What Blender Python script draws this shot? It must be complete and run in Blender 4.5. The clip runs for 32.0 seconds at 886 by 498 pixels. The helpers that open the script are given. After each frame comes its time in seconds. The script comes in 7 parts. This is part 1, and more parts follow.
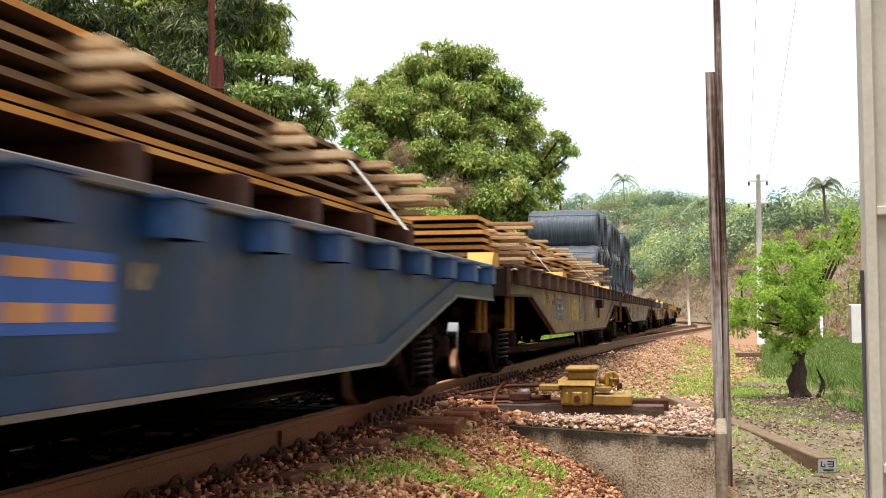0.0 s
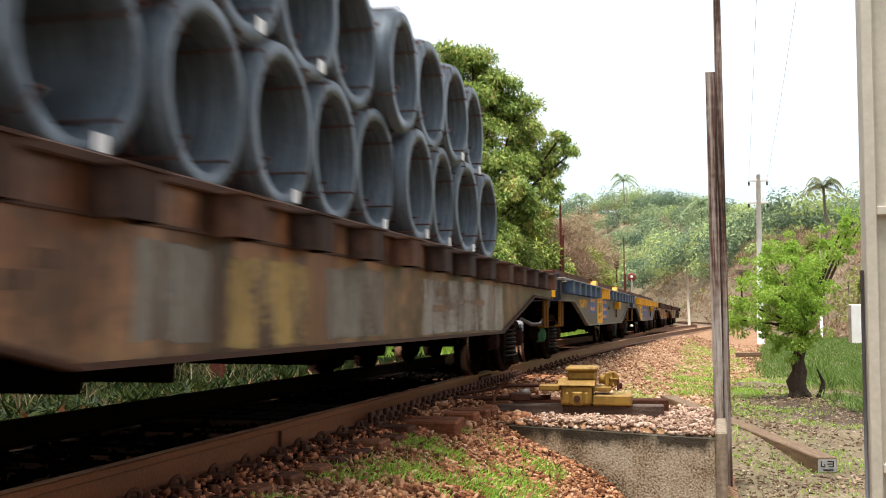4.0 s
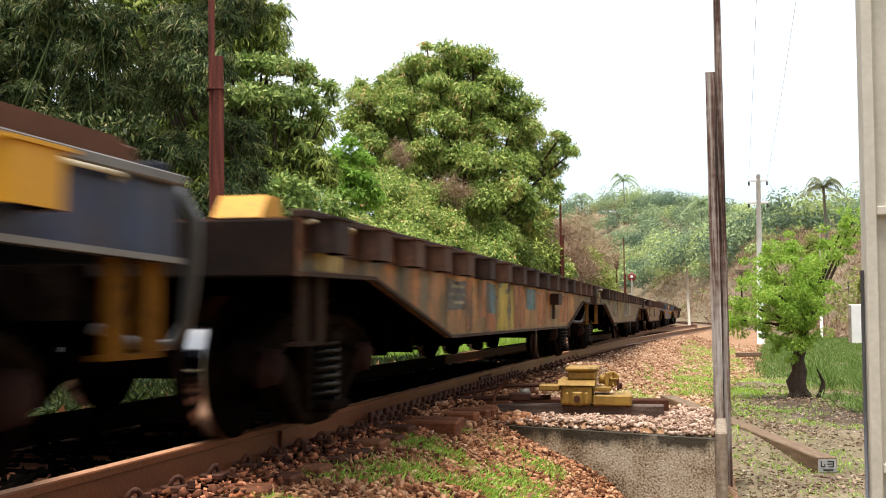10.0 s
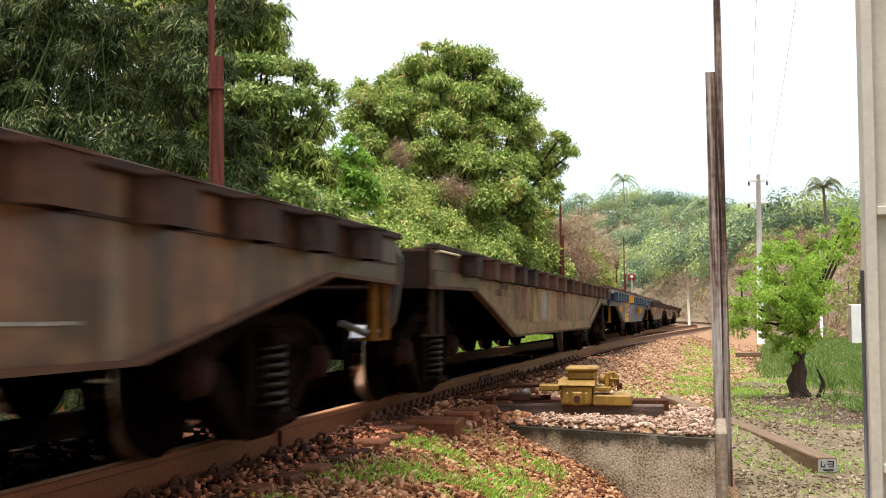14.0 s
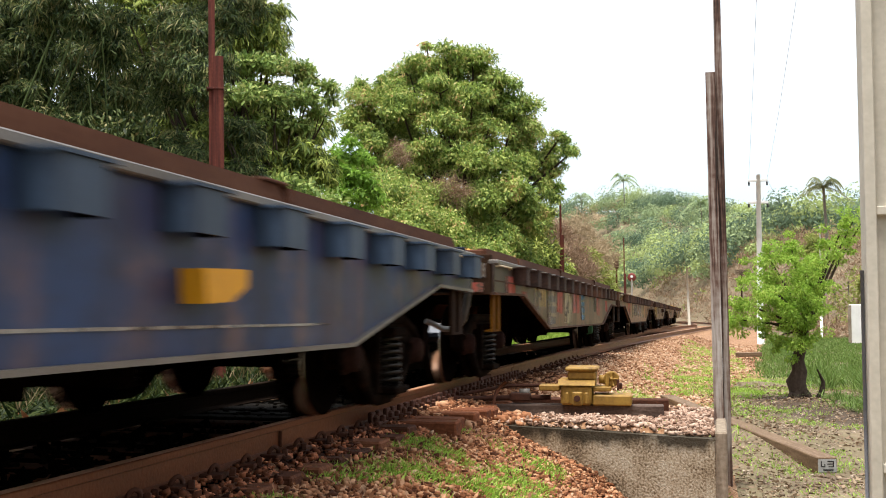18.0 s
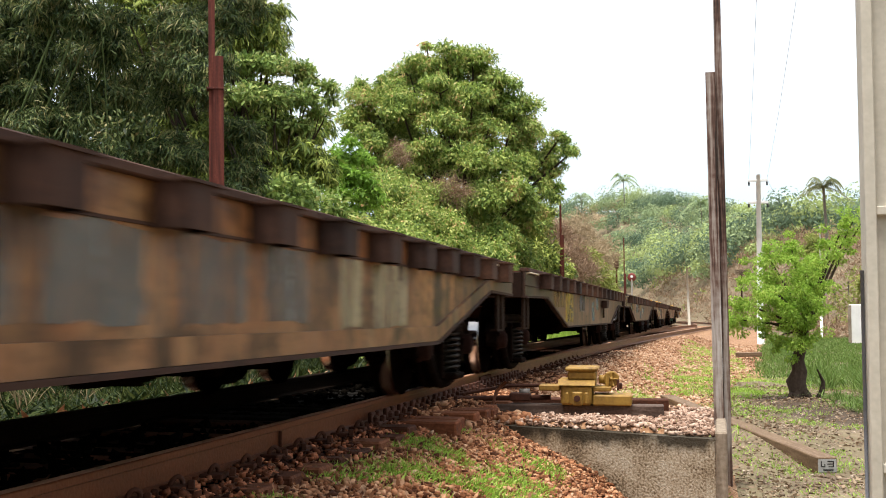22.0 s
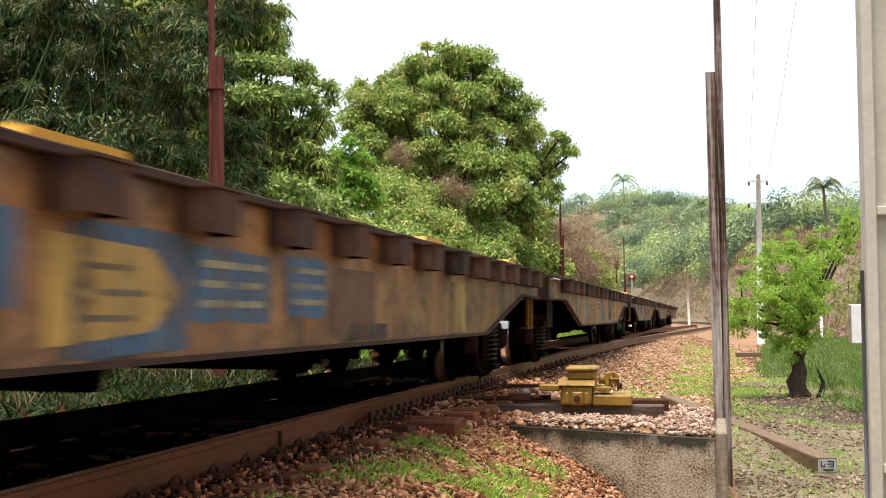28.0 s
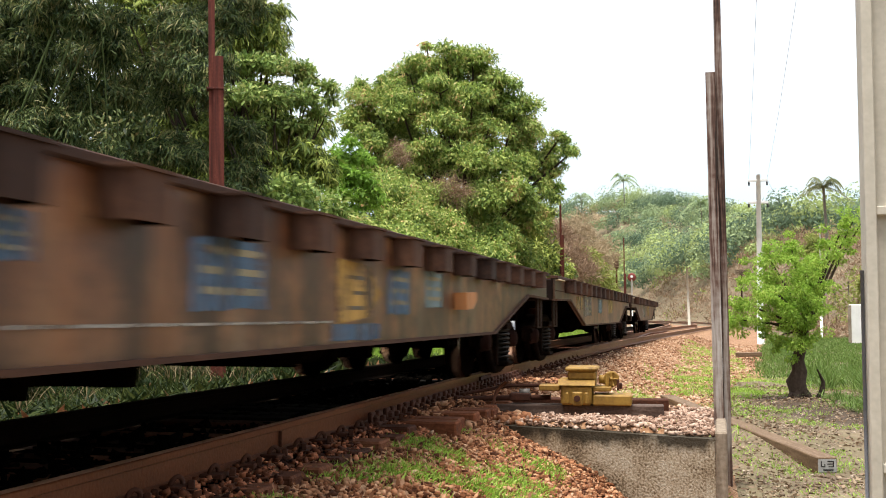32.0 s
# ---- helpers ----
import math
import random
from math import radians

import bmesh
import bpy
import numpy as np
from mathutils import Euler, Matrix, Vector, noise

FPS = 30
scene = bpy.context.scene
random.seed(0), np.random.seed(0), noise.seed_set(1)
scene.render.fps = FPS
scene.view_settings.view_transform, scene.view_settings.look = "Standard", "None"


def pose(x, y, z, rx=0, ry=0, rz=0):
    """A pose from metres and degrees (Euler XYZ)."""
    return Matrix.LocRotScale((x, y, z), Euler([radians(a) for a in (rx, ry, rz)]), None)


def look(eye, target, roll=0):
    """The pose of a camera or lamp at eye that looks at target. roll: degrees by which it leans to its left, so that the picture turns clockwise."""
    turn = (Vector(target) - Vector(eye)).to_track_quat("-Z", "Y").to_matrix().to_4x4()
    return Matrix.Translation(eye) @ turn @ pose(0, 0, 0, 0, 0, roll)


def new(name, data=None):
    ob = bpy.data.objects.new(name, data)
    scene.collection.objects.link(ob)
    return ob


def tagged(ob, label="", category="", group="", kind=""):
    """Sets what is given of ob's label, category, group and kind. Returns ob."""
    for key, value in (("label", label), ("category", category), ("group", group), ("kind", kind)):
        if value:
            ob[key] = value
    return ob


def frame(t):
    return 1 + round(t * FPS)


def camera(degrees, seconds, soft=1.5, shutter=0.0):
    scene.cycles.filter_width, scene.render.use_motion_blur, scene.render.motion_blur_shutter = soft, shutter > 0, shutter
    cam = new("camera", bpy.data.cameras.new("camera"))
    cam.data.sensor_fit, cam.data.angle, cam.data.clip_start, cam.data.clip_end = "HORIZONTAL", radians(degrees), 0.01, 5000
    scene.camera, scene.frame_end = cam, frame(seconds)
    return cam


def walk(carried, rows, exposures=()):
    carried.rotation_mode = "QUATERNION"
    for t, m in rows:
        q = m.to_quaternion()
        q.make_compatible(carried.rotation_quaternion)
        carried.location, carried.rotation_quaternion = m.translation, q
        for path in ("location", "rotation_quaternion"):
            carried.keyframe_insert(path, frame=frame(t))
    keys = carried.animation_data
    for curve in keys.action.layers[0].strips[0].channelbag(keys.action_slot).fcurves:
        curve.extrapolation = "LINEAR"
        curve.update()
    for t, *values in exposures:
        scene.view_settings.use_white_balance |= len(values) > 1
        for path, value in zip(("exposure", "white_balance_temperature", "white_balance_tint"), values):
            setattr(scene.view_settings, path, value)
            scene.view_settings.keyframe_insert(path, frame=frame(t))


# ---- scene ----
# World: z = 0 at the rail head, the track runs along +y, the camera stands beside it.
EYE = (0.0, 0.0, 0.648)
HEADING, TILT = 13.8, 3.54
cam = camera(45.0, 32.0, soft=1.0, shutter=0.55)
CAM_POSE = pose(*EYE, 90 + TILT, 0, HEADING)
walk(cam, [(0.0, CAM_POSE), (32.0, CAM_POSE)], [(0.0, 0.82), (32.0, 0.82)])

TRACK_X = -3.35          # centre line of the running track
NEAR_RAIL, FAR_RAIL = TRACK_X + 0.835, TRACK_X - 0.835
WAGON_LEN = 14.57        # coupling to coupling

# ---- light ----
world = bpy.data.worlds.new("overcast_sky")
scene.world = world
world.use_nodes = True
wn, wl = world.node_tree.nodes, world.node_tree.links
wn.clear()
sky = wn.new("ShaderNodeTexSky")
sky.sky_type, sky.sun_disc = "NISHITA", False
sky.sun_elevation, sky.sun_rotation = radians(76), radians(211)
sky.air_density, sky.dust_density = 1.0, 3.0
sky_bg = wn.new("ShaderNodeBackground")
sky_bg.inputs["Strength"].default_value = 0.045
cloud_bg = wn.new("ShaderNodeBackground")
cloud_bg.inputs["Strength"].default_value = 0.6
cloud_ramp = wn.new("ShaderNodeValToRGB")
cloud_ramp.color_ramp.elements[0].position, cloud_ramp.color_ramp.elements[0].color = 0.0, (0.5, 0.72, 0.84, 1)
cloud_ramp.color_ramp.elements[1].position, cloud_ramp.color_ramp.elements[1].color = 0.22, (0.97, 0.99, 1.0, 1)
cloud_tc = wn.new("ShaderNodeTexCoord")
cloud_sep = wn.new("ShaderNodeSeparateXYZ")
wl.new(cloud_tc.outputs["Generated"], cloud_sep.inputs[0])
wl.new(cloud_sep.outputs["Z"], cloud_ramp.inputs[0])
wl.new(cloud_ramp.outputs[0], cloud_bg.inputs["Color"])
both = wn.new("ShaderNodeAddShader")
wout = wn.new("ShaderNodeOutputWorld")
wl.new(sky.outputs[0], sky_bg.inputs["Color"])
wl.new(sky_bg.outputs[0], both.inputs[0])
wl.new(cloud_bg.outputs[0], both.inputs[1])
wl.new(both.outputs[0], wout.inputs["Surface"])
sun = new("sun", bpy.data.lights.new("sun", "SUN"))
sun.data.energy, sun.data.angle, sun.data.color = 3.5, radians(22), (1.0, 0.95, 0.87)
sun.matrix_world = look((-6.5, -11, 51), (0, 0, 0))


# ---- materials ----
def ramp_stops(node, stops):
    cr = node.color_ramp
    while len(cr.elements) < len(stops):
        cr.elements.new(0.5)
    for el, (pos, col) in zip(cr.elements, stops):
        el.position, el.color = pos, (*col, 1)


def surface(name, stops, scale=4.0, stretch=(1, 1, 1), rough=0.8, metal=0.0, bump=0.3, grain=60.0, spread=0.0, island=False, fine=0.35, spec=0.3):
    """Procedural surface: two scales of noise through a colour ramp, with relief. spread varies whole objects, island single pieces."""
    m = bpy.data.materials.new(name)
    m.use_nodes = True
    n, l = m.node_tree.nodes, m.node_tree.links
    bsdf = n["Principled BSDF"]
    tc = n.new("ShaderNodeTexCoord")
    mp = n.new("ShaderNodeMapping")
    mp.inputs["Scale"].default_value = stretch
    l.new(tc.outputs["Object"], mp.inputs[0])
    info = n.new("ShaderNodeObjectInfo")
    off = n.new("ShaderNodeMath")
    off.operation = "MULTIPLY"
    off.inputs[1].default_value = 37.0
    l.new(info.outputs["Random"], off.inputs[0])
    n1 = n.new("ShaderNodeTexNoise")
    n1.noise_dimensions = "4D"
    n1.inputs["Scale"].default_value, n1.inputs["Detail"].default_value, n1.inputs["Roughness"].default_value = scale, 5, 0.62
    l.new(mp.outputs[0], n1.inputs["Vector"])
    l.new(off.outputs[0], n1.inputs["W"])
    n2 = n.new("ShaderNodeTexNoise")
    n2.inputs["Scale"].default_value, n2.inputs["Detail"].default_value = grain, 3
    l.new(tc.outputs["Object"], n2.inputs["Vector"])
    mix = n.new("ShaderNodeMix")
    mix.inputs["Factor"].default_value = fine
    l.new(n1.outputs["Fac"], mix.inputs["A"])
    l.new(n2.outputs["Fac"], mix.inputs["B"])
    fac = mix.outputs["Result"]
    if spread or island:
        src = info.outputs["Random"]
        if island:
            geo = n.new("ShaderNodeNewGeometry")
            src = geo.outputs["Random Per Island"]
        add = n.new("ShaderNodeMath")
        add.operation = "MULTIPLY_ADD"
        add.inputs[1].default_value, add.inputs[2].default_value = spread, -spread / 2
        l.new(src, add.inputs[0])
        tot = n.new("ShaderNodeMath")
        l.new(fac, tot.inputs[0])
        l.new(add.outputs[0], tot.inputs[1])
        fac = tot.outputs[0]
    cr = n.new("ShaderNodeValToRGB")
    ramp_stops(cr, stops)
    l.new(fac, cr.inputs[0])
    l.new(cr.outputs[0], bsdf.inputs["Base Color"])
    bsdf.inputs["Roughness"].default_value, bsdf.inputs["Metallic"].default_value = rough, metal
    bsdf.inputs["Specular IOR Level"].default_value = spec
    if bump:
        bp = n.new("ShaderNodeBump")
        bp.inputs["Strength"].default_value, bp.inputs["Distance"].default_value = bump, 0.02
        l.new(mix.outputs["Result"], bp.inputs["Height"])
        l.new(bp.outputs[0], bsdf.inputs["Normal"])
    return m


def foliage(name, stops, through_light=0.3, clump=1.1, gloss=0.25, leafy=0.45):
    """Leaves: each leaf its own green, glossy skin over translucent tissue."""
    m = bpy.data.materials.new(name)
    m.use_nodes = True
    n, l = m.node_tree.nodes, m.node_tree.links
    bsdf, out = n["Principled BSDF"], n["Material Output"]
    geo = n.new("ShaderNodeNewGeometry")
    tc = n.new("ShaderNodeTexCoord")
    no = n.new("ShaderNodeTexNoise")
    no.inputs["Scale"].default_value, no.inputs["Detail"].default_value, no.inputs["Roughness"].default_value = clump, 3, 0.7
    l.new(tc.outputs["Object"], no.inputs["Vector"])
    mix = n.new("ShaderNodeMix")
    mix.inputs["Factor"].default_value = 1 - leafy
    l.new(geo.outputs["Random Per Island"], mix.inputs["A"])
    l.new(no.outputs["Fac"], mix.inputs["B"])
    cr = n.new("ShaderNodeValToRGB")
    ramp_stops(cr, stops)
    l.new(mix.outputs["Result"], cr.inputs[0])
    l.new(cr.outputs[0], bsdf.inputs["Base Color"])
    bsdf.inputs["Roughness"].default_value = 0.5
    bsdf.inputs["Specular IOR Level"].default_value = gloss
    tr = n.new("ShaderNodeBsdfTranslucent")
    l.new(cr.outputs[0], tr.inputs["Color"])
    ms = n.new("ShaderNodeMixShader")
    ms.inputs[0].default_value = through_light
    l.new(bsdf.outputs[0], ms.inputs[1])
    l.new(tr.outputs[0], ms.inputs[2])
    l.new(ms.outputs[0], out.inputs["Surface"])
    return m


M = {}
M["stone_red"] = surface("stone_red", [(0.2, (0.0582, 0.021, 0.00984)), (0.42, (0.21, 0.0833, 0.0382)), (0.66, (0.385, 0.182, 0.0929)), (0.85, (0.512, 0.3, 0.175)), (1.0, (0.639, 0.465, 0.328))], 3, rough=0.95, grain=40, spread=0.7, island=True, spec=0.15)
M["stone_rusty"] = surface("stone_rusty", [(0.2, (0.028, 0.00929, 0.00495)), (0.45, (0.14, 0.0483, 0.0231)), (0.7, (0.351, 0.126, 0.0594)), (0.95, (0.701, 0.316, 0.181))], 3, rough=0.9, grain=40, spread=0.7, island=True, spec=0.2)
M["stone_pale"] = surface("stone_pale", [(0.2, (0.14, 0.0808, 0.0551)), (0.5, (0.35, 0.228, 0.166)), (0.8, (0.52, 0.38, 0.299))], 3, rough=0.95, grain=40, spread=0.8, island=True, spec=0.1)
# Ballast under the train: its shade is painted as a near-black stone colour.
M["stone_shaded"] = surface("stone_shaded", [(0.2, (0.0012, 0.001, 0.0009)), (0.6, (0.0035, 0.003, 0.0024)), (0.9, (0.01, 0.008, 0.006))], 3, rough=1.0, grain=40, spread=0.5, island=True, spec=0.0)
M["rail_rust"] = surface("rail_rust", [(0.25, (0.0491, 0.0152, 0.00644)), (0.5, (0.123, 0.0398, 0.0158)), (0.8, (0.222, 0.0897, 0.041))], 3, (1, 0.3, 1), 0.4, 0.0, grain=50, spec=0.2)
M["rail_bright"] = surface("rail_bright", [(0.3, (0.316, 0.149, 0.078)), (0.7, (0.568, 0.327, 0.204))], 5, rough=0.42, metal=0.1, bump=0.1, spec=0.4)
M["rust_dark"] = surface("rust_dark", [(0.25, (0.0204, 0.00715, 0.0042)), (0.55, (0.0638, 0.0215, 0.0108)), (0.85, (0.136, 0.0468, 0.0228))], 8, rough=0.8, metal=0.0, grain=60)
M["sleeper_wood"] = surface("sleeper_wood", [(0.2, (0.0507, 0.0178, 0.00891)), (0.5, (0.203, 0.0712, 0.0327)), (0.8, (0.473, 0.197, 0.0941))], 5, (1, 6, 6), 0.9, bump=0.6, grain=40, spread=0.3, spec=0.15)


def middle_blackened(m, half):
    """Blacken the middle of a sleeper, between the rails."""
    n, l = m.node_tree.nodes, m.node_tree.links
    bsdf = n["Principled BSDF"]
    old = bsdf.inputs["Base Color"].links[0].from_socket
    tc = n.new("ShaderNodeTexCoord")
    sep = n.new("ShaderNodeSeparateXYZ")
    l.new(tc.outputs["Object"], sep.inputs[0])
    ab = n.new("ShaderNodeMath")
    ab.operation = "ABSOLUTE"
    l.new(sep.outputs["X"], ab.inputs[0])
    mr = n.new("ShaderNodeMapRange")
    mr.inputs["From Min"].default_value, mr.inputs["From Max"].default_value = half - 0.12, half + 0.12
    l.new(ab.outputs[0], mr.inputs["Value"])
    mix = n.new("ShaderNodeMix")
    mix.data_type = "RGBA"
    l.new(mr.outputs[0], mix.inputs["Factor"])
    mix.inputs[6].default_value = (0.006, 0.005, 0.004, 1)
    l.new(old, mix.inputs[7])
    l.new(mix.outputs[2], bsdf.inputs["Base Color"])


middle_blackened(M["sleeper_wood"], 0.95)
M["bearer_wood"] = surface("bearer_wood", [(0.2, (0.0256, 0.00862, 0.00475)), (0.5, (0.088, 0.031, 0.0152)), (0.8, (0.208, 0.0828, 0.0399))], 5, (1, 6, 6), 0.85, bump=0.7, grain=40, spread=0.4, spec=0.2)
M["beam_grey"] = surface("beam_grey", [(0.2, (0.02, 0.012, 0.009)), (0.5, (0.085, 0.055, 0.042)), (0.8, (0.2, 0.15, 0.125))], 4, (1, 8, 8), 0.85, bump=0.6, grain=40)
M["beam_wood"] = surface("beam_wood", [(0.2, (0.05, 0.03, 0.018)), (0.5, (0.15, 0.095, 0.055)), (0.8, (0.3, 0.215, 0.14))], 4, (1, 8, 8), 0.7, bump=0.5, grain=40)
M["concrete"] = surface("concrete", [(0.36, (0.03, 0.022, 0.014)), (0.43, (0.12, 0.088, 0.056)), (0.5, (0.25, 0.2, 0.14)), (0.58, (0.33, 0.29, 0.225)), (0.7, (0.5, 0.46, 0.39))], 1.3, rough=0.95, bump=1.0, grain=34, fine=0.42)
M["wall_concrete"] = surface("wall_concrete", [(0.36, (0.04, 0.028, 0.018)), (0.44, (0.2, 0.148, 0.095)), (0.5, (0.36, 0.295, 0.21)), (0.57, (0.46, 0.4, 0.315)), (0.68, (0.62, 0.58, 0.49))], 2.0, rough=0.95, bump=0.9, grain=55, fine=0.42, spec=0.15)


def run_stains(m):
    """Black algae that runs unevenly down from the wall's edge, and brown silt over the end by the track."""
    n, l = m.node_tree.nodes, m.node_tree.links
    bsdf = n["Principled BSDF"]
    tc = n.new("ShaderNodeTexCoord")
    sep = n.new("ShaderNodeSeparateXYZ")
    l.new(tc.outputs["Object"], sep.inputs[0])
    for axis, scale, stretch, wide, lo, hi, most, colour in (("X", 3.0, (1, 1, 1), 1.0, 1.25, 0.5, 0.85, (0.12, 0.072, 0.036, 1)), ("Z", 6.0, (1, 1, 0.35), 0.35, -0.27, -0.18, 0.9, (0.022, 0.018, 0.012, 1))):
        old = bsdf.inputs["Base Color"].links[0].from_socket
        mp = n.new("ShaderNodeMapping")
        mp.inputs["Scale"].default_value = stretch
        l.new(tc.outputs["Object"], mp.inputs[0])
        no = n.new("ShaderNodeTexNoise")
        no.inputs["Scale"].default_value, no.inputs["Detail"].default_value = scale, 7
        l.new(mp.outputs[0], no.inputs["Vector"])
        add = n.new("ShaderNodeMath")
        add.operation = "MULTIPLY_ADD"
        add.inputs[1].default_value = wide
        l.new(no.outputs["Fac"], add.inputs[0])
        l.new(sep.outputs[axis], add.inputs[2])
        mr = n.new("ShaderNodeMapRange")
        mr.inputs["From Min"].default_value, mr.inputs["From Max"].default_value, mr.inputs["To Max"].default_value = lo, hi, most
        l.new(add.outputs[0], mr.inputs["Value"])
        mix = n.new("ShaderNodeMix")
        mix.data_type = "RGBA"
        l.new(mr.outputs[0], mix.inputs["Factor"])
        l.new(old, mix.inputs[6])
        mix.inputs[7].default_value = colour
        l.new(mix.outputs[2], bsdf.inputs["Base Color"])


run_stains(M["wall_concrete"])
M["concrete_pale"] = surface("concrete_pale", [(0.25, (0.36, 0.33, 0.27)), (0.6, (0.52, 0.48, 0.4)), (0.9, (0.62, 0.58, 0.5))], 2.0, rough=0.9, bump=0.15, grain=25)
M["pole_rust"] = surface("pole_rust", [(0.35, (0.05, 0.0127, 0.0088)), (0.5, (0.11, 0.0255, 0.016)), (0.68, (0.2, 0.0553, 0.0336))], 3, (7, 7, 0.3), 0.75, 0.1, grain=30, fine=0.2)
M["pole_flaking"] = surface("pole_flaking", [(0.38, (0.025, 0.016, 0.012)), (0.46, (0.11, 0.06, 0.045)), (0.53, (0.25, 0.2, 0.17)), (0.66, (0.44, 0.41, 0.38))], 3, (9, 9, 0.35), 0.85, grain=14, bump=0.4, fine=0.15)
M["yellow_machine"] = surface("yellow_machine", [(0.28, (0.0649, 0.0344, 0.0114)), (0.42, (0.216, 0.12, 0.0228)), (0.62, (0.332, 0.193, 0.0342)), (0.85, (0.397, 0.248, 0.0608))], 7, rough=0.6, bump=0.25, grain=35)
M["paint_black"] = surface("paint_black", [(0.3, (0.012, 0.012, 0.014)), (0.7, (0.035, 0.032, 0.03))], 4, rough=0.6, bump=0.1)
M["paint_white"] = surface("paint_white", [(0.3, (0.68, 0.68, 0.66)), (0.7, (0.84, 0.84, 0.82))], 3, rough=0.6, bump=0.05)
M["side_slate"] = surface("side_slate", [(0.22, (0.0298, 0.0318, 0.0373)), (0.38, (0.0179, 0.0366, 0.0987)), (0.62, (0.0278, 0.055, 0.133)), (0.9, (0.0697, 0.108, 0.196))], 1.1, (1, 1, 0.35), 0.38, bump=0.08, grain=20, fine=0.25, spec=0.2)
M["side_navy"] = surface("side_navy", [(0.22, (0.0085, 0.0159, 0.0282)), (0.4, (0.00778, 0.0299, 0.0705)), (0.6, (0.012, 0.0419, 0.0997)), (0.9, (0.0248, 0.0699, 0.153))], 1.1, (1, 1, 0.35), 0.38, bump=0.08, grain=20, fine=0.25, spec=0.2)
M["side_grey"] = surface("side_grey", [(0.22, (0.0253, 0.0228, 0.0228)), (0.4, (0.0303, 0.037, 0.0505)), (0.65, (0.0437, 0.0505, 0.0673)), (0.9, (0.0842, 0.0909, 0.11))], 1.1, (1, 1, 0.35), 0.38, bump=0.08, grain=20, fine=0.25, spec=0.2)
M["side_rust"] = surface("side_rust", [(0.33, (0.0273, 0.0111, 0.0054)), (0.42, (0.0943, 0.0364, 0.0167)), (0.5, (0.188, 0.0828, 0.0375)), (0.58, (0.283, 0.143, 0.069)), (0.7, (0.236, 0.155, 0.0968))], 2.2, (1, 1, 0.16), 0.42, bump=0.3, grain=16, spread=0.14, fine=0.2, spec=0.3)
M["side_rust_orange"] = surface("side_rust_orange", [(0.33, (0.0191, 0.00605, 0.00242)), (0.42, (0.0573, 0.0181, 0.00649)), (0.5, (0.11, 0.0378, 0.0138)), (0.6, (0.153, 0.0604, 0.0244)), (0.72, (0.115, 0.0635, 0.0345))], 2.2, (1, 1, 0.16), 0.42, bump=0.3, grain=16, fine=0.2, spec=0.4)
M["side_rust_red"] = surface("side_rust_red", [(0.33, (0.0101, 0.00319, 0.00167)), (0.43, (0.0269, 0.00991, 0.00451)), (0.53, (0.0523, 0.0212, 0.00945)), (0.62, (0.0728, 0.0339, 0.0159)), (0.76, (0.0694, 0.0424, 0.0257))], 2.2, (1, 1, 0.16), 0.42, bump=0.3, grain=16, fine=0.2, spec=0.42)


def dark_ends(m, most=0.8):
    """Darken both ends of a wagon side, unevenly."""
    n, l = m.node_tree.nodes, m.node_tree.links
    bsdf = n["Principled BSDF"]
    old = bsdf.inputs["Base Color"].links[0].from_socket
    tc = n.new("ShaderNodeTexCoord")
    sep = n.new("ShaderNodeSeparateXYZ")
    l.new(tc.outputs["Object"], sep.inputs[0])
    ab = n.new("ShaderNodeMath")
    ab.operation = "ABSOLUTE"
    l.new(sep.outputs["Y"], ab.inputs[0])
    no = n.new("ShaderNodeTexNoise")
    no.inputs["Scale"].default_value, no.inputs["Detail"].default_value = 1.4, 6
    l.new(tc.outputs["Object"], no.inputs["Vector"])
    add = n.new("ShaderNodeMath")
    add.operation = "MULTIPLY_ADD"
    add.inputs[1].default_value = 4.0
    l.new(no.outputs["Fac"], add.inputs[0])
    l.new(ab.outputs[0], add.inputs[2])
    mr = n.new("ShaderNodeMapRange")
    mr.inputs["From Min"].default_value, mr.inputs["From Max"].default_value, mr.inputs["To Max"].default_value = 6.0, 8.2, most
    l.new(add.outputs[0], mr.inputs["Value"])
    mix = n.new("ShaderNodeMix")
    mix.data_type = "RGBA"
    l.new(mr.outputs[0], mix.inputs["Factor"])
    l.new(old, mix.inputs[6])
    mix.inputs[7].default_value = (0.02, 0.0105, 0.0065, 1)
    l.new(mix.outputs[2], bsdf.inputs["Base Color"])


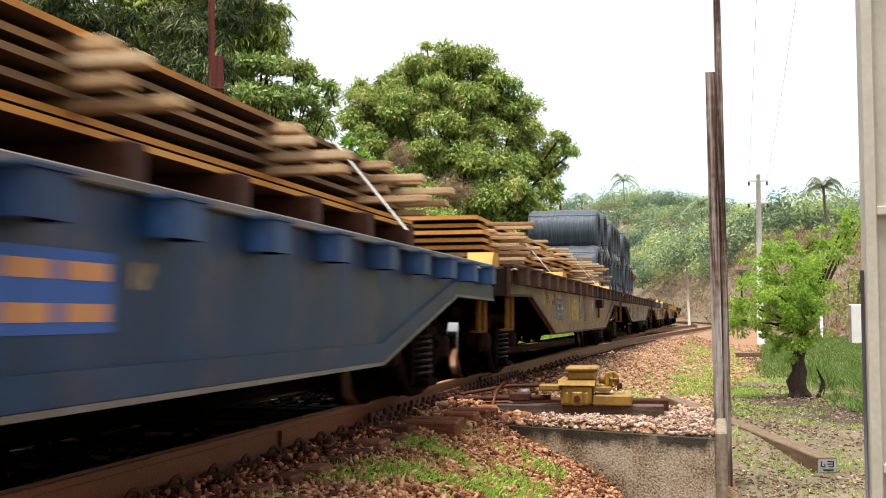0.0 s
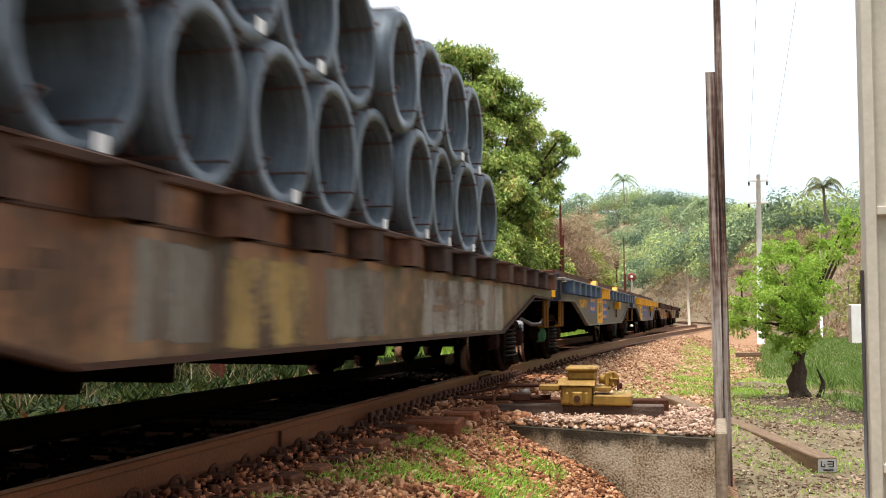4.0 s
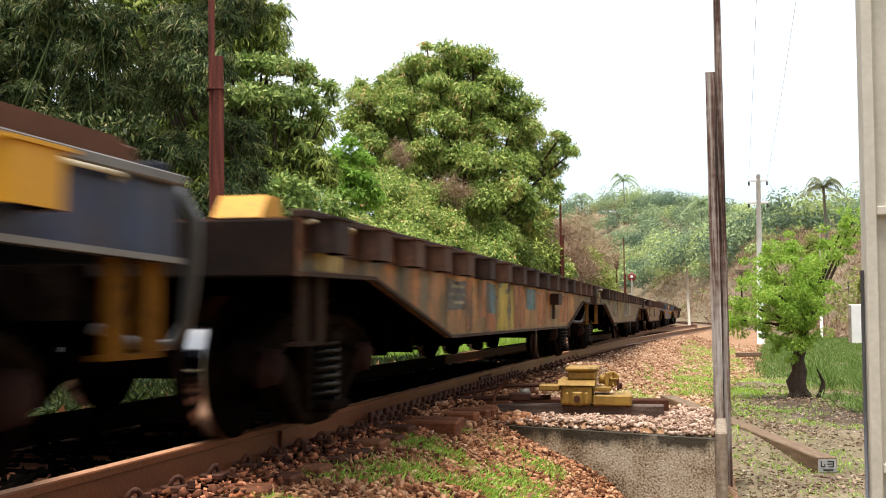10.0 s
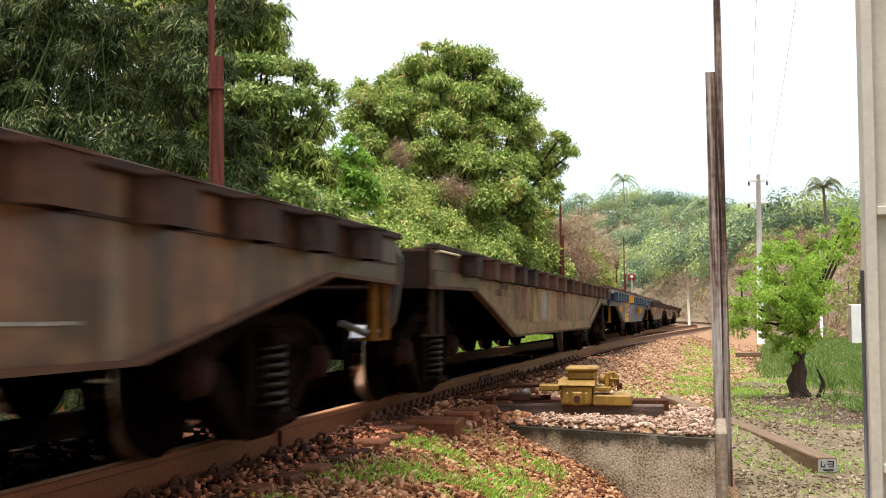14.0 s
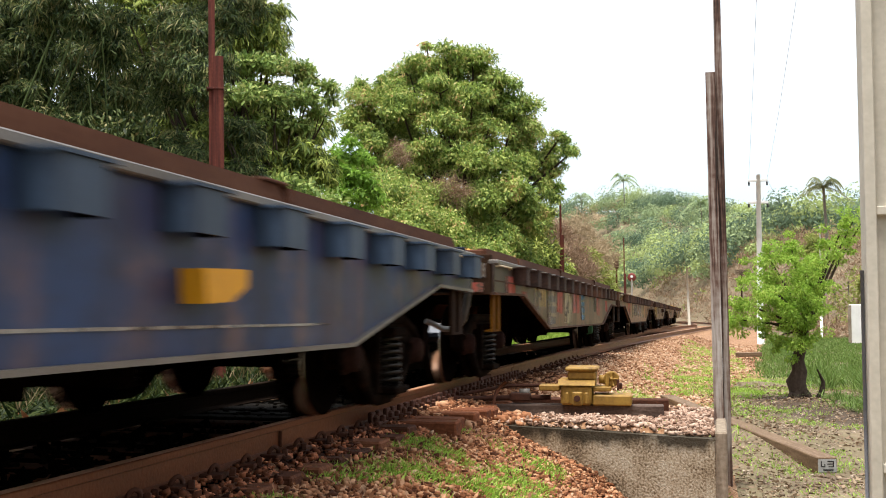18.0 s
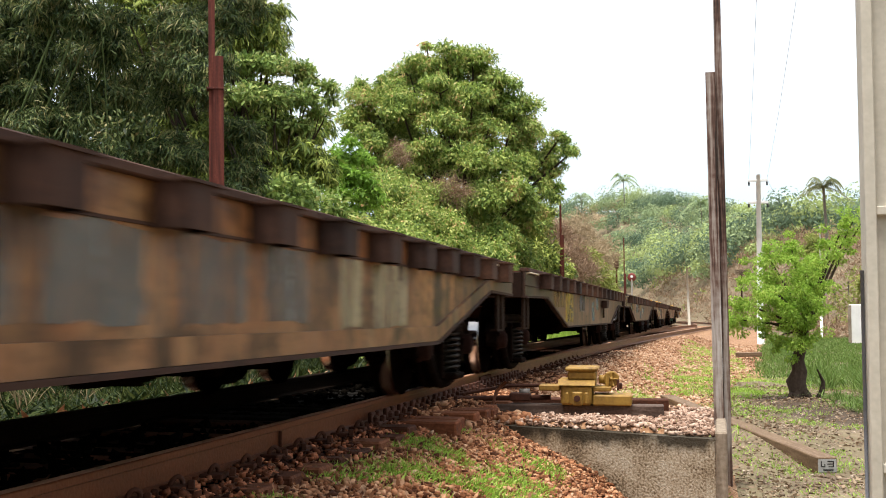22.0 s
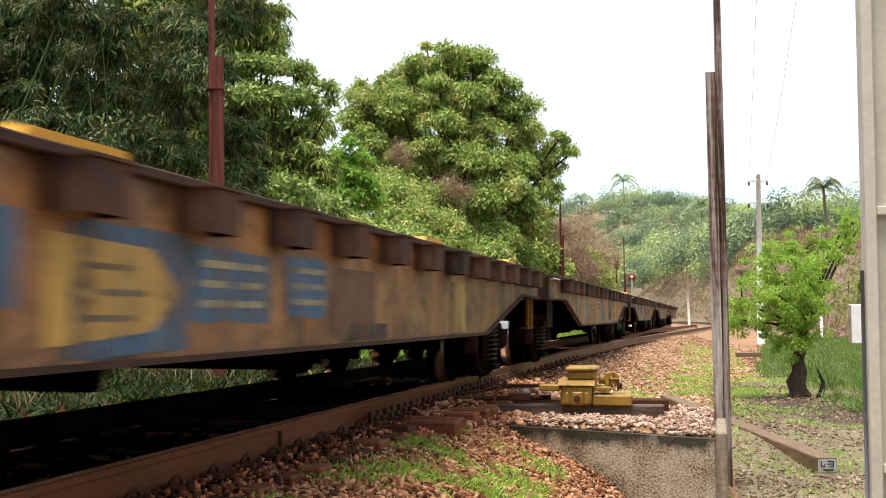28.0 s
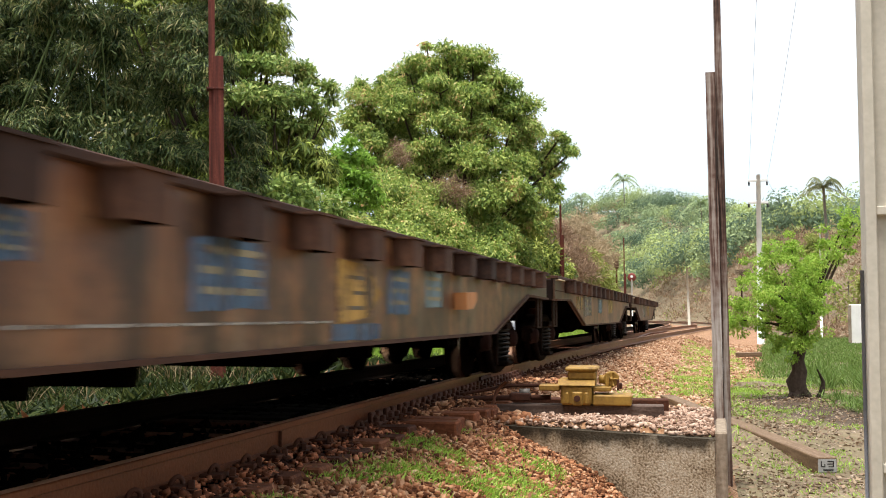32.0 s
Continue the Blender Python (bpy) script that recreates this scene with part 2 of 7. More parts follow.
def rust_streaks(m, much=1.0):
    """Narrow runs of dark and of bright rust down the plate, and round blotches (negative scale)."""
    n, l = m.node_tree.nodes, m.node_tree.links
    bsdf = n["Principled BSDF"]
    tc = n.new("ShaderNodeTexCoord")
    mp = n.new("ShaderNodeMapping")
    mp.inputs["Scale"].default_value = (1, 1, 0.07)
    l.new(tc.outputs["Object"], mp.inputs[0])
    info = n.new("ShaderNodeObjectInfo")
    for seed, fine, lo, hi, most, colour in ((51.0, -11.0, 0.52, 0.4, 0.6, (0.016, 0.008, 0.0045, 1)), (35.0, -2.4, 0.5, 0.4, 0.75, (0.02, 0.0095, 0.005, 1)), (43.0, -2.8, 0.53, 0.64, 0.55, (0.3, 0.16, 0.075, 1)), (27.0, 1.3, 0.5, 0.64, 0.6, (0.17, 0.07, 0.03, 1)), (3.0, 3.4, 0.5, 0.38, 0.9, (0.02, 0.0095, 0.005, 1)), (11.0, 3.4, 0.54, 0.68, 0.6, (0.27, 0.105, 0.036, 1)), (19.0, 3.4, 0.56, 0.7, 0.5, (0.24, 0.2, 0.14, 1))):
        old = bsdf.inputs["Base Color"].links[0].from_socket
        w = n.new("ShaderNodeMath")
        w.operation = "MULTIPLY_ADD"
        w.inputs[1].default_value, w.inputs[2].default_value = 53.0, seed
        l.new(info.outputs["Random"], w.inputs[0])
        no = n.new("ShaderNodeTexNoise")
        no.noise_dimensions = "4D"
        no.inputs["Scale"].default_value, no.inputs["Detail"].default_value, no.inputs["Roughness"].default_value = abs(fine), 7, 0.65
        l.new((mp if fine > 0 else tc).outputs[0 if fine > 0 else "Object"], no.inputs["Vector"])
        l.new(w.outputs[0], no.inputs["W"])
        mr = n.new("ShaderNodeMapRange")
        mr.inputs["From Min"].default_value, mr.inputs["From Max"].default_value, mr.inputs["To Max"].default_value = lo, hi, most * much
        l.new(no.outputs["Fac"], mr.inputs["Value"])
        mix = n.new("ShaderNodeMix")
        mix.data_type = "RGBA"
        l.new(mr.outputs[0], mix.inputs["Factor"])
        l.new(old, mix.inputs[6])
        mix.inputs[7].default_value = colour
        l.new(mix.outputs[2], bsdf.inputs["Base Color"])


def dusty_foot(m, most=0.6, top=1.15):
    """Pale ballast dust that has settled in streaks on the lower half of a wagon's belly."""
    n, l = m.node_tree.nodes, m.node_tree.links
    bsdf = n["Principled BSDF"]
    old = bsdf.inputs["Base Color"].links[0].from_socket
    tc = n.new("ShaderNodeTexCoord")
    sep = n.new("ShaderNodeSeparateXYZ")
    l.new(tc.outputs["Object"], sep.inputs[0])
    ab = n.new("ShaderNodeMath")
    ab.operation = "ABSOLUTE"
    l.new(sep.outputs["Y"], ab.inputs[0])
    middle = n.new("ShaderNodeMapRange")
    middle.inputs["From Min"].default_value, middle.inputs["From Max"].default_value = 5.0, 3.6
    l.new(ab.outputs[0], middle.inputs["Value"])
    mp = n.new("ShaderNodeMapping")
    mp.inputs["Scale"].default_value = (1, 1, 0.25)
    l.new(tc.outputs["Object"], mp.inputs[0])
    no = n.new("ShaderNodeTexNoise")
    no.inputs["Scale"].default_value, no.inputs["Detail"].default_value = 3.0, 6
    l.new(mp.outputs[0], no.inputs["Vector"])
    low = n.new("ShaderNodeMath")
    low.operation = "MULTIPLY_ADD"
    low.inputs[1].default_value = 0.6
    l.new(no.outputs["Fac"], low.inputs[0])
    l.new(sep.outputs["Z"], low.inputs[2])
    mr = n.new("ShaderNodeMapRange")
    mr.inputs["From Min"].default_value, mr.inputs["From Max"].default_value, mr.inputs["To Max"].default_value = top, top - 0.35, most
    l.new(low.outputs[0], mr.inputs["Value"])
    mul = n.new("ShaderNodeMath")
    mul.operation = "MULTIPLY"
    l.new(middle.outputs[0], mul.inputs[0])
    l.new(mr.outputs[0], mul.inputs[1])
    mix = n.new("ShaderNodeMix")
    mix.data_type = "RGBA"
    l.new(mul.outputs[0], mix.inputs["Factor"])
    l.new(old, mix.inputs[6])
    mix.inputs[7].default_value = (0.22, 0.135, 0.08, 1)
    l.new(mix.outputs[2], bsdf.inputs["Base Color"])


for key in ("side_slate", "side_navy", "side_grey"):
    rust_streaks(M[key], 0.22 if key == "side_navy" else 0.4)
    dark_ends(M[key], 0.25 if key == "side_navy" else 0.45)
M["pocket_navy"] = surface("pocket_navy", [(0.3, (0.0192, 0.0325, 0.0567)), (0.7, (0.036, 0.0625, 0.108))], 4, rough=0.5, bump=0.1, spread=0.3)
M["pocket_yellow"] = surface("pocket_yellow", [(0.25, (0.16, 0.07, 0.02)), (0.4, (0.5, 0.235, 0.01)), (0.8, (0.68, 0.335, 0.012))], 4, (1, 1, 0.4), 0.5, bump=0.1, spread=0.15)
# Steps: darker than the pockets' yellow, with the shade below the deck painted in.
M["step_yellow"] = surface("step_yellow", [(0.34, (0.0166, 0.00689, 0.00279)), (0.46, (0.0912, 0.0365, 0.00279)), (0.8, (0.174, 0.0711, 0.00279))], 5, (1, 1, 0.4), 0.9, grain=40, spec=0.08)
# Far rail: a blackened copy of the rail, with the train's shade painted in.
M["rail_shaded"] = surface("rail_shaded", [(0.3, (0.004, 0.003, 0.002)), (0.7, (0.02, 0.012, 0.008))], 4, (1, 0.3, 1), 0.85, grain=40, spec=0.06)
M["side_rust_vivid"] = surface("side_rust_vivid", [(0.33, (0.0571, 0.0185, 0.00709)), (0.42, (0.216, 0.0631, 0.0173)), (0.5, (0.429, 0.144, 0.0394)), (0.6, (0.571, 0.239, 0.0787)), (0.72, (0.384, 0.251, 0.126))], 2.2, (1, 1, 0.16), 0.42, bump=0.3, grain=16, fine=0.2, spec=0.3)
M["side_rust_golden"] = surface("side_rust_golden", [(0.33, (0.0418, 0.0145, 0.00542)), (0.42, (0.139, 0.0517, 0.0171)), (0.5, (0.264, 0.109, 0.0348)), (0.6, (0.347, 0.176, 0.0656)), (0.72, (0.25, 0.155, 0.0853))], 2.2, (1, 1, 0.16), 0.42, bump=0.3, grain=16, fine=0.2, spec=0.3)
for key in ("side_rust", "side_rust_orange", "side_rust_red", "side_rust_vivid", "side_rust_golden"):
    dusty_foot(M[key], {"side_rust_orange": 0.45, "side_rust_red": 0.5}.get(key, 0.5), 1.15)
    rust_streaks(M[key])
    dark_ends(M[key])
M["step_brown"] = surface("step_brown", [(0.3, (0.0072, 0.0042, 0.003)), (0.6, (0.024, 0.012, 0.0066)), (0.85, (0.066, 0.033, 0.015))], 6, rough=0.9, grain=40, spec=0.08)
M["wheel_tread"] = surface("wheel_tread", [(0.3, (0.3, 0.29, 0.28)), (0.7, (0.45, 0.45, 0.45))], 6, rough=0.1, metal=1.0, bump=0.02)
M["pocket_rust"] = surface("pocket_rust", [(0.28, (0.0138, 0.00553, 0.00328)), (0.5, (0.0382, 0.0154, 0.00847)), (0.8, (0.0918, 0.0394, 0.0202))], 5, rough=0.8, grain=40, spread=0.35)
# End sills, rusty kind: darkened beyond the sides, painting the shade between wagons.
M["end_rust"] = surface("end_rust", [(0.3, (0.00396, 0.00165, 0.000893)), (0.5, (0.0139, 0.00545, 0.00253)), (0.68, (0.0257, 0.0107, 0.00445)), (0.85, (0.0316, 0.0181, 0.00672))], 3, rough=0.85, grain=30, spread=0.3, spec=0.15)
M["grab_steel"] = surface("grab_steel", [(0.3, (0.3, 0.22, 0.11)), (0.7, (0.6, 0.52, 0.36))], 6, rough=0.45, grain=40, spec=0.5)
# End sills, painted kind: the coupling gap's shade is in this dark navy.
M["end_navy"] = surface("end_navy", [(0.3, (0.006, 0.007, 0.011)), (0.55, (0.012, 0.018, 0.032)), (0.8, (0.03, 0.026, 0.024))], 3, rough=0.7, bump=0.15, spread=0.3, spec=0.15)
M["deck_rust"] = surface("deck_rust", [(0.3, (0.0275, 0.0088, 0.0044)), (0.5, (0.0825, 0.0286, 0.0132)), (0.75, (0.149, 0.0633, 0.033))], 1.6, (1, 0.5, 1), 0.85, bump=0.3, grain=30)
M["edge_worn"] = surface("edge_worn", [(0.3, (0.07, 0.0525, 0.042)), (0.55, (0.175, 0.161, 0.147)), (0.8, (0.28, 0.266, 0.252))], 3, (1, 0.4, 1), 0.5, 0.4, bump=0.1)
# Underframe metals kept near black: the dark below the wagons is in their colour.
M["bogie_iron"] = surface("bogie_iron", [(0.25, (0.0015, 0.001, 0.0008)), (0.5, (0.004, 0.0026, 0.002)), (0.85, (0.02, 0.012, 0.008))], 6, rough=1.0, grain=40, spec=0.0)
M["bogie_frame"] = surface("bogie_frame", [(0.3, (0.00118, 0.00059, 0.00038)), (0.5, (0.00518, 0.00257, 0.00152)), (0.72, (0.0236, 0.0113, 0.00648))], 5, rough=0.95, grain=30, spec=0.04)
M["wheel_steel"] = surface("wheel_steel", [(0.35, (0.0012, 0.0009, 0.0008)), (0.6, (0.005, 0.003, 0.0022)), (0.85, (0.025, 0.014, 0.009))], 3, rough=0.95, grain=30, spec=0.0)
M["bearing"] = surface("bearing", [(0.3, (0.0084, 0.0042, 0.0035)), (0.7, (0.0385, 0.0182, 0.0147))], 5, rough=0.9, grain=30, spec=0.05)
M["bearing_green"] = surface("bearing_green", [(0.3, (0.02, 0.06, 0.03)), (0.7, (0.05, 0.15, 0.08))], 5, rough=0.8, grain=30, spec=0.1)
M["spring_steel"] = surface("spring_steel", [(0.3, (0.013, 0.0111, 0.0101)), (0.7, (0.0553, 0.0508, 0.0462))], 8, rough=0.45, metal=0.4, bump=0.1)
M["plate_rust"] = surface("plate_rust", [(0.3, (0.02, 0.011, 0.008)), (0.5, (0.075, 0.035, 0.02)), (0.8, (0.2, 0.1, 0.05))], 1.5, (1, 0.25, 1), 0.8, bump=0.2, grain=40)
M["plate_edge"] = surface("plate_edge", [(0.27, (0.07, 0.035, 0.017)), (0.41, (0.19, 0.11, 0.05)), (0.5, (0.46, 0.19, 0.035)), (0.62, (0.6, 0.28, 0.06)), (0.88, (0.66, 0.38, 0.13))], 1.2, (1, 0.3, 1), 0.75, bump=0.2, grain=40, spread=0.34)
M["timber_tan"] = surface("timber_tan", [(0.25, (0.27, 0.16, 0.075)), (0.5, (0.5, 0.33, 0.18)), (0.8, (0.64, 0.48, 0.3))], 4, (1, 6, 6), 0.8, bump=0.3, grain=40, spread=0.35)
M["wire_coil"] = surface("wire_coil", [(0.32, (0.022, 0.028, 0.036)), (0.5, (0.07, 0.088, 0.108)), (0.68, (0.16, 0.19, 0.22)), (0.85, (0.27, 0.3, 0.33))], 2, (70, 1, 1), 0.42, 0.35, bump=0.7, grain=30, fine=0.12)
M["strap_white"] = surface("strap_white", [(0.3, (0.5, 0.47, 0.42)), (0.7, (0.75, 0.73, 0.7))], 6, rough=0.7, bump=0.1)
M["rubber"] = surface("rubber", [(0.3, (0.012, 0.012, 0.012)), (0.7, (0.04, 0.04, 0.04))], 8, rough=0.7, bump=0.1)
M["hose_grey"] = surface("hose_grey", [(0.3, (0.0193, 0.0193, 0.0193)), (0.7, (0.055, 0.055, 0.055))], 8, rough=0.35, bump=0.1, spec=0.5)
M["pocket_blue"] = surface("pocket_blue", [(0.3, (0.01, 0.03, 0.085)), (0.7, (0.018, 0.06, 0.16))], 4, rough=0.5, bump=0.1, spread=0.3)
M["litter"] = foliage("litter", [(0.2, (0.085, 0.05, 0.03)), (0.5, (0.23, 0.15, 0.092)), (0.8, (0.44, 0.34, 0.23))], 0.2)
M["leaf_rust"] = foliage("leaf_rust", [(0.2, (0.13, 0.05, 0.025)), (0.5, (0.3, 0.14, 0.07)), (0.8, (0.46, 0.28, 0.16))], 0.2)
M["bark"] = surface("bark", [(0.25, (0.02, 0.013, 0.009)), (0.5, (0.055, 0.037, 0.026)), (0.8, (0.12, 0.088, 0.066))], 6, (2, 2, 0.5), 0.95, bump=0.8, grain=25)
M["palm_bark"] = surface("palm_bark", [(0.3, (0.1, 0.085, 0.07)), (0.7, (0.26, 0.23, 0.19))], 6, (1, 1, 4), 0.9, bump=0.4)
M["bamboo_cane"] = surface("bamboo_cane", [(0.3, (0.0506, 0.0784, 0.0243)), (0.7, (0.112, 0.147, 0.0473))], 3, rough=0.6, bump=0.1, spec=0.2)
M["leaf_mango"] = foliage("leaf_mango", [(0.25, (0.0712, 0.125, 0.0307)), (0.42, (0.196, 0.296, 0.0632)), (0.56, (0.35, 0.437, 0.0988)), (0.66, (0.498, 0.51, 0.171)), (0.75, (0.57, 0.302, 0.162))], 0.3, 0.8, 0.2, 0.36)
M["leaf_dark"] = foliage("leaf_dark", [(0.28, (0.0492, 0.0832, 0.022)), (0.45, (0.168, 0.239, 0.0501)), (0.6, (0.424, 0.499, 0.11)), (0.75, (0.56, 0.58, 0.18))], 0.2, 1.4, 0.2, 0.4)
M["leaf_spray"] = foliage("leaf_spray", [(0.28, (0.0926, 0.152, 0.043)), (0.45, (0.212, 0.316, 0.0776)), (0.62, (0.37, 0.468, 0.138)), (0.8, (0.608, 0.506, 0.223))], 0.25, 1.4, 0.2, 0.4)
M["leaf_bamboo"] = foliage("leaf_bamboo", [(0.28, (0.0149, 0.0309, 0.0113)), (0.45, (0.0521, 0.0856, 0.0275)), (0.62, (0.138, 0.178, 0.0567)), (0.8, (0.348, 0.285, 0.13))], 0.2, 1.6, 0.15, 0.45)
# Verge weeds: the shade of the trees above is put into this colour.
M["weed_shaded"] = foliage("weed_shaded", [(0.25, (0.006, 0.014, 0.004)), (0.5, (0.022, 0.038, 0.01)), (0.75, (0.07, 0.085, 0.022))], 0.2, 1.6, 0.1)
M["leaf_fresh"] = foliage("leaf_fresh", [(0.25, (0.167, 0.297, 0.037)), (0.5, (0.321, 0.505, 0.0739)), (0.75, (0.489, 0.615, 0.136))], 0.5)
M["leaf_dry"] = foliage("leaf_dry", [(0.2, (0.111, 0.0678, 0.0407)), (0.5, (0.284, 0.185, 0.117)), (0.8, (0.469, 0.332, 0.222))])
# Hill leaves are paled and greyed: haze of distance is mixed into the colour.
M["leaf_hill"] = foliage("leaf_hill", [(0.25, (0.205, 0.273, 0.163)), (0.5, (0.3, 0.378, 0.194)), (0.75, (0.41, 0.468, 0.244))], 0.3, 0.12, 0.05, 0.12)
M["grass"] = foliage("grass", [(0.25, (0.157, 0.258, 0.0336)), (0.5, (0.28, 0.482, 0.056)), (0.75, (0.47, 0.594, 0.146))], 0.3)
M["grass_dull"] = foliage("grass_dull", [(0.2, (0.07, 0.115, 0.024)), (0.5, (0.126, 0.216, 0.04)), (0.8, (0.21, 0.274, 0.088))], 0.3)
M["straw"] = foliage("straw", [(0.2, (0.09, 0.065, 0.03)), (0.5, (0.19, 0.14, 0.07)), (0.8, (0.34, 0.27, 0.16))], 0.3)

M["leaf_fresh_dark"] = foliage("leaf_fresh_dark", [(0.2, (0.102, 0.203, 0.03)), (0.5, (0.221, 0.392, 0.0525)), (0.8, (0.357, 0.536, 0.09))], 0.4)
M["leaf_lime"] = foliage("leaf_lime", [(0.2, (0.15, 0.18, 0.04)), (0.5, (0.27, 0.32, 0.075)), (0.8, (0.42, 0.42, 0.14))], 0.4)
# same haze-paled treatment for the other trees of the hill
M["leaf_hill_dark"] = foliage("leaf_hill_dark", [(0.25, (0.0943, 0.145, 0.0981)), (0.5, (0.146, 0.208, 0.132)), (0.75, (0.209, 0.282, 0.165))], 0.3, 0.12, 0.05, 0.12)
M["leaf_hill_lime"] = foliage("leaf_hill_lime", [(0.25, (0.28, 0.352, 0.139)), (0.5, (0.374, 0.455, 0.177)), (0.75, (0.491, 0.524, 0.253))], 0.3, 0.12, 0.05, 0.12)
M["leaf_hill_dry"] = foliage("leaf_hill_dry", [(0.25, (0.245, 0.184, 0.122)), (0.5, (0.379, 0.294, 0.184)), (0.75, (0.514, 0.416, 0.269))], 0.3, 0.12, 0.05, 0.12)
M["twig_brown"] = foliage("twig_brown", [(0.2, (0.14, 0.075, 0.045)), (0.5, (0.26, 0.16, 0.1)), (0.8, (0.4, 0.28, 0.19))], 0.2)
M["leaf_palm"] = foliage("leaf_palm", [(0.2, (0.1, 0.12, 0.06)), (0.5, (0.2, 0.22, 0.11)), (0.8, (0.34, 0.34, 0.19))], 0.4)
M["paint_red"] = surface("paint_red", [(0.3, (0.12, 0.025, 0.02)), (0.7, (0.22, 0.045, 0.035))], 4, rough=0.6, bump=0.1)
M["paint_faded"] = surface("paint_faded", [(0.3, (0.25, 0.25, 0.24)), (0.7, (0.5, 0.5, 0.48))], 8, rough=0.8, bump=0.2)
M["beam_concrete"] = surface("beam_concrete", [(0.25, (0.09, 0.065, 0.045)), (0.5, (0.24, 0.19, 0.14)), (0.8, (0.4, 0.34, 0.27))], 4, (4, 4, 0.8), 0.95, bump=0.6, grain=30)
M["conduit_grey"] = surface("conduit_grey", [(0.3, (0.12, 0.13, 0.15)), (0.7, (0.2, 0.21, 0.24))], 4, rough=0.6, bump=0.05)


# ---- mesh tools ----
def part(name, bm, material, parent=None, label=""):
    """Link a bmesh (or a mesh) as one object under a thing or a part."""
    if isinstance(bm, bpy.types.Mesh):
        me = bm
    else:
        me = bpy.data.meshes.new(name)
        bm.to_mesh(me)
        bm.free()
        me.materials.append(M[material])
    ob = new(name, me)
    if parent:
        ob.parent = parent
    if label:
        ob["label"] = label
    return ob


def box(bm, x0, x1, y0, y1, z0, z1, c=0.0):
    """A box, with its edges cut off by c."""
    r = bmesh.ops.create_cube(bm, size=1)
    bmesh.ops.scale(bm, vec=(x1 - x0, y1 - y0, z1 - z0), verts=r["verts"])
    bmesh.ops.translate(bm, vec=((x0 + x1) / 2, (y0 + y1) / 2, (z0 + z1) / 2), verts=r["verts"])
    if c:
        es = list({e for v in r["verts"] for e in v.link_edges})
        bmesh.ops.bevel(bm, geom=es, offset=c, segments=1, affect="EDGES")
    return bm


def boxed(x0, x1, y0, y1, z0, z1, c=0.0):
    return box(bmesh.new(), x0, x1, y0, y1, z0, z1, c)


def prism(bm, pts, x0, x1):
    """A polygon of (y, z) points carried from x0 to x1."""
    a = [bm.verts.new((x0, y, z)) for y, z in pts]
    b = [bm.verts.new((x1, y, z)) for y, z in pts]
    k = len(pts)
    bm.faces.new(a)
    bm.faces.new(b[::-1])
    for i in range(k):
        bm.faces.new((a[i - 1], b[i - 1], b[i], a[i]))
    bmesh.ops.recalc_face_normals(bm, faces=bm.faces)
    return bm


def tube(bm, pts, radii, seg=8, caps=True):
    """A round bar along points."""
    if isinstance(radii, (int, float)):
        radii = [radii] * len(pts)
    pts, radii = [Vector([float(q) for q in p]) for p in pts], [float(r) for r in radii]
    rings = []
    up = Vector((0.13, 0.97, 0.2))
    for i, p in enumerate(pts):
        d = (pts[min(i + 1, len(pts) - 1)] - pts[max(i - 1, 0)]).normalized()
        s = d.cross(up)
        if s.length < 0.05:
            s = d.cross(Vector((1, 0, 0)))
        s.normalize()
        w = d.cross(s)
        rings.append([bm.verts.new(p + radii[i] * (math.cos(a) * s + math.sin(a) * w)) for a in [2 * math.pi * j / seg for j in range(seg)]])
    for r0, r1 in zip(rings, rings[1:]):
        for j in range(seg):
            f = bm.faces.new((r0[j - 1], r0[j], r1[j], r1[j - 1]))
            f.smooth = True
    if caps:
        bm.faces.new(rings[0])
        bm.faces.new(rings[-1][::-1])
    return bm


def lathe(bm, prof, seg=24, axis="X", at=(0, 0, 0)):
    """Turn a profile of (along, radius) round an axis."""
    rings = []
    for a, r in prof:
        ring = []
        for j in range(seg):
            c, s = math.cos(2 * math.pi * j / seg), math.sin(2 * math.pi * j / seg)
            p = {"X": (a, r * c, r * s), "Y": (r * c, a, r * s), "Z": (r * c, r * s, a)}[axis]
            ring.append(bm.verts.new(Vector(p) + Vector(at)))
        rings.append(ring)
    for r0, r1 in zip(rings, rings[1:]):
        for j in range(seg):
            f = bm.faces.new((r0[j - 1], r0[j], r1[j], r1[j - 1]))
            f.smooth = True
    bm.faces.new(rings[0])
    bm.faces.new(rings[-1][::-1])
    bmesh.ops.recalc_face_normals(bm, faces=bm.faces)
    return bm


def quads(name, verts, faces, material):
    """A mesh from arrays of corners and faces."""
    me = bpy.data.meshes.new(name)
    v = np.asarray(verts, np.float32).reshape(-1, 3)
    f = np.asarray(faces, np.int32)
    me.vertices.add(len(v))
    me.vertices.foreach_set("co", v.ravel())
    me.loops.add(f.size)
    me.loops.foreach_set("vertex_index", f.ravel())
    me.polygons.add(len(f))
    me.polygons.foreach_set("loop_start", np.arange(0, f.size, f.shape[1], dtype=np.int32))
    me.update(calc_edges=True)
    me.materials.append(M[material])
    return me


def thing(name, label, category, at=(0, 0, 0), rz=0.0, group="", kind=""):
    ob = new(name)
    ob.empty_display_size = 0.2
    ob.matrix_basis = pose(*at, 0, 0, rz)
    return tagged(ob, label, category, group, kind)


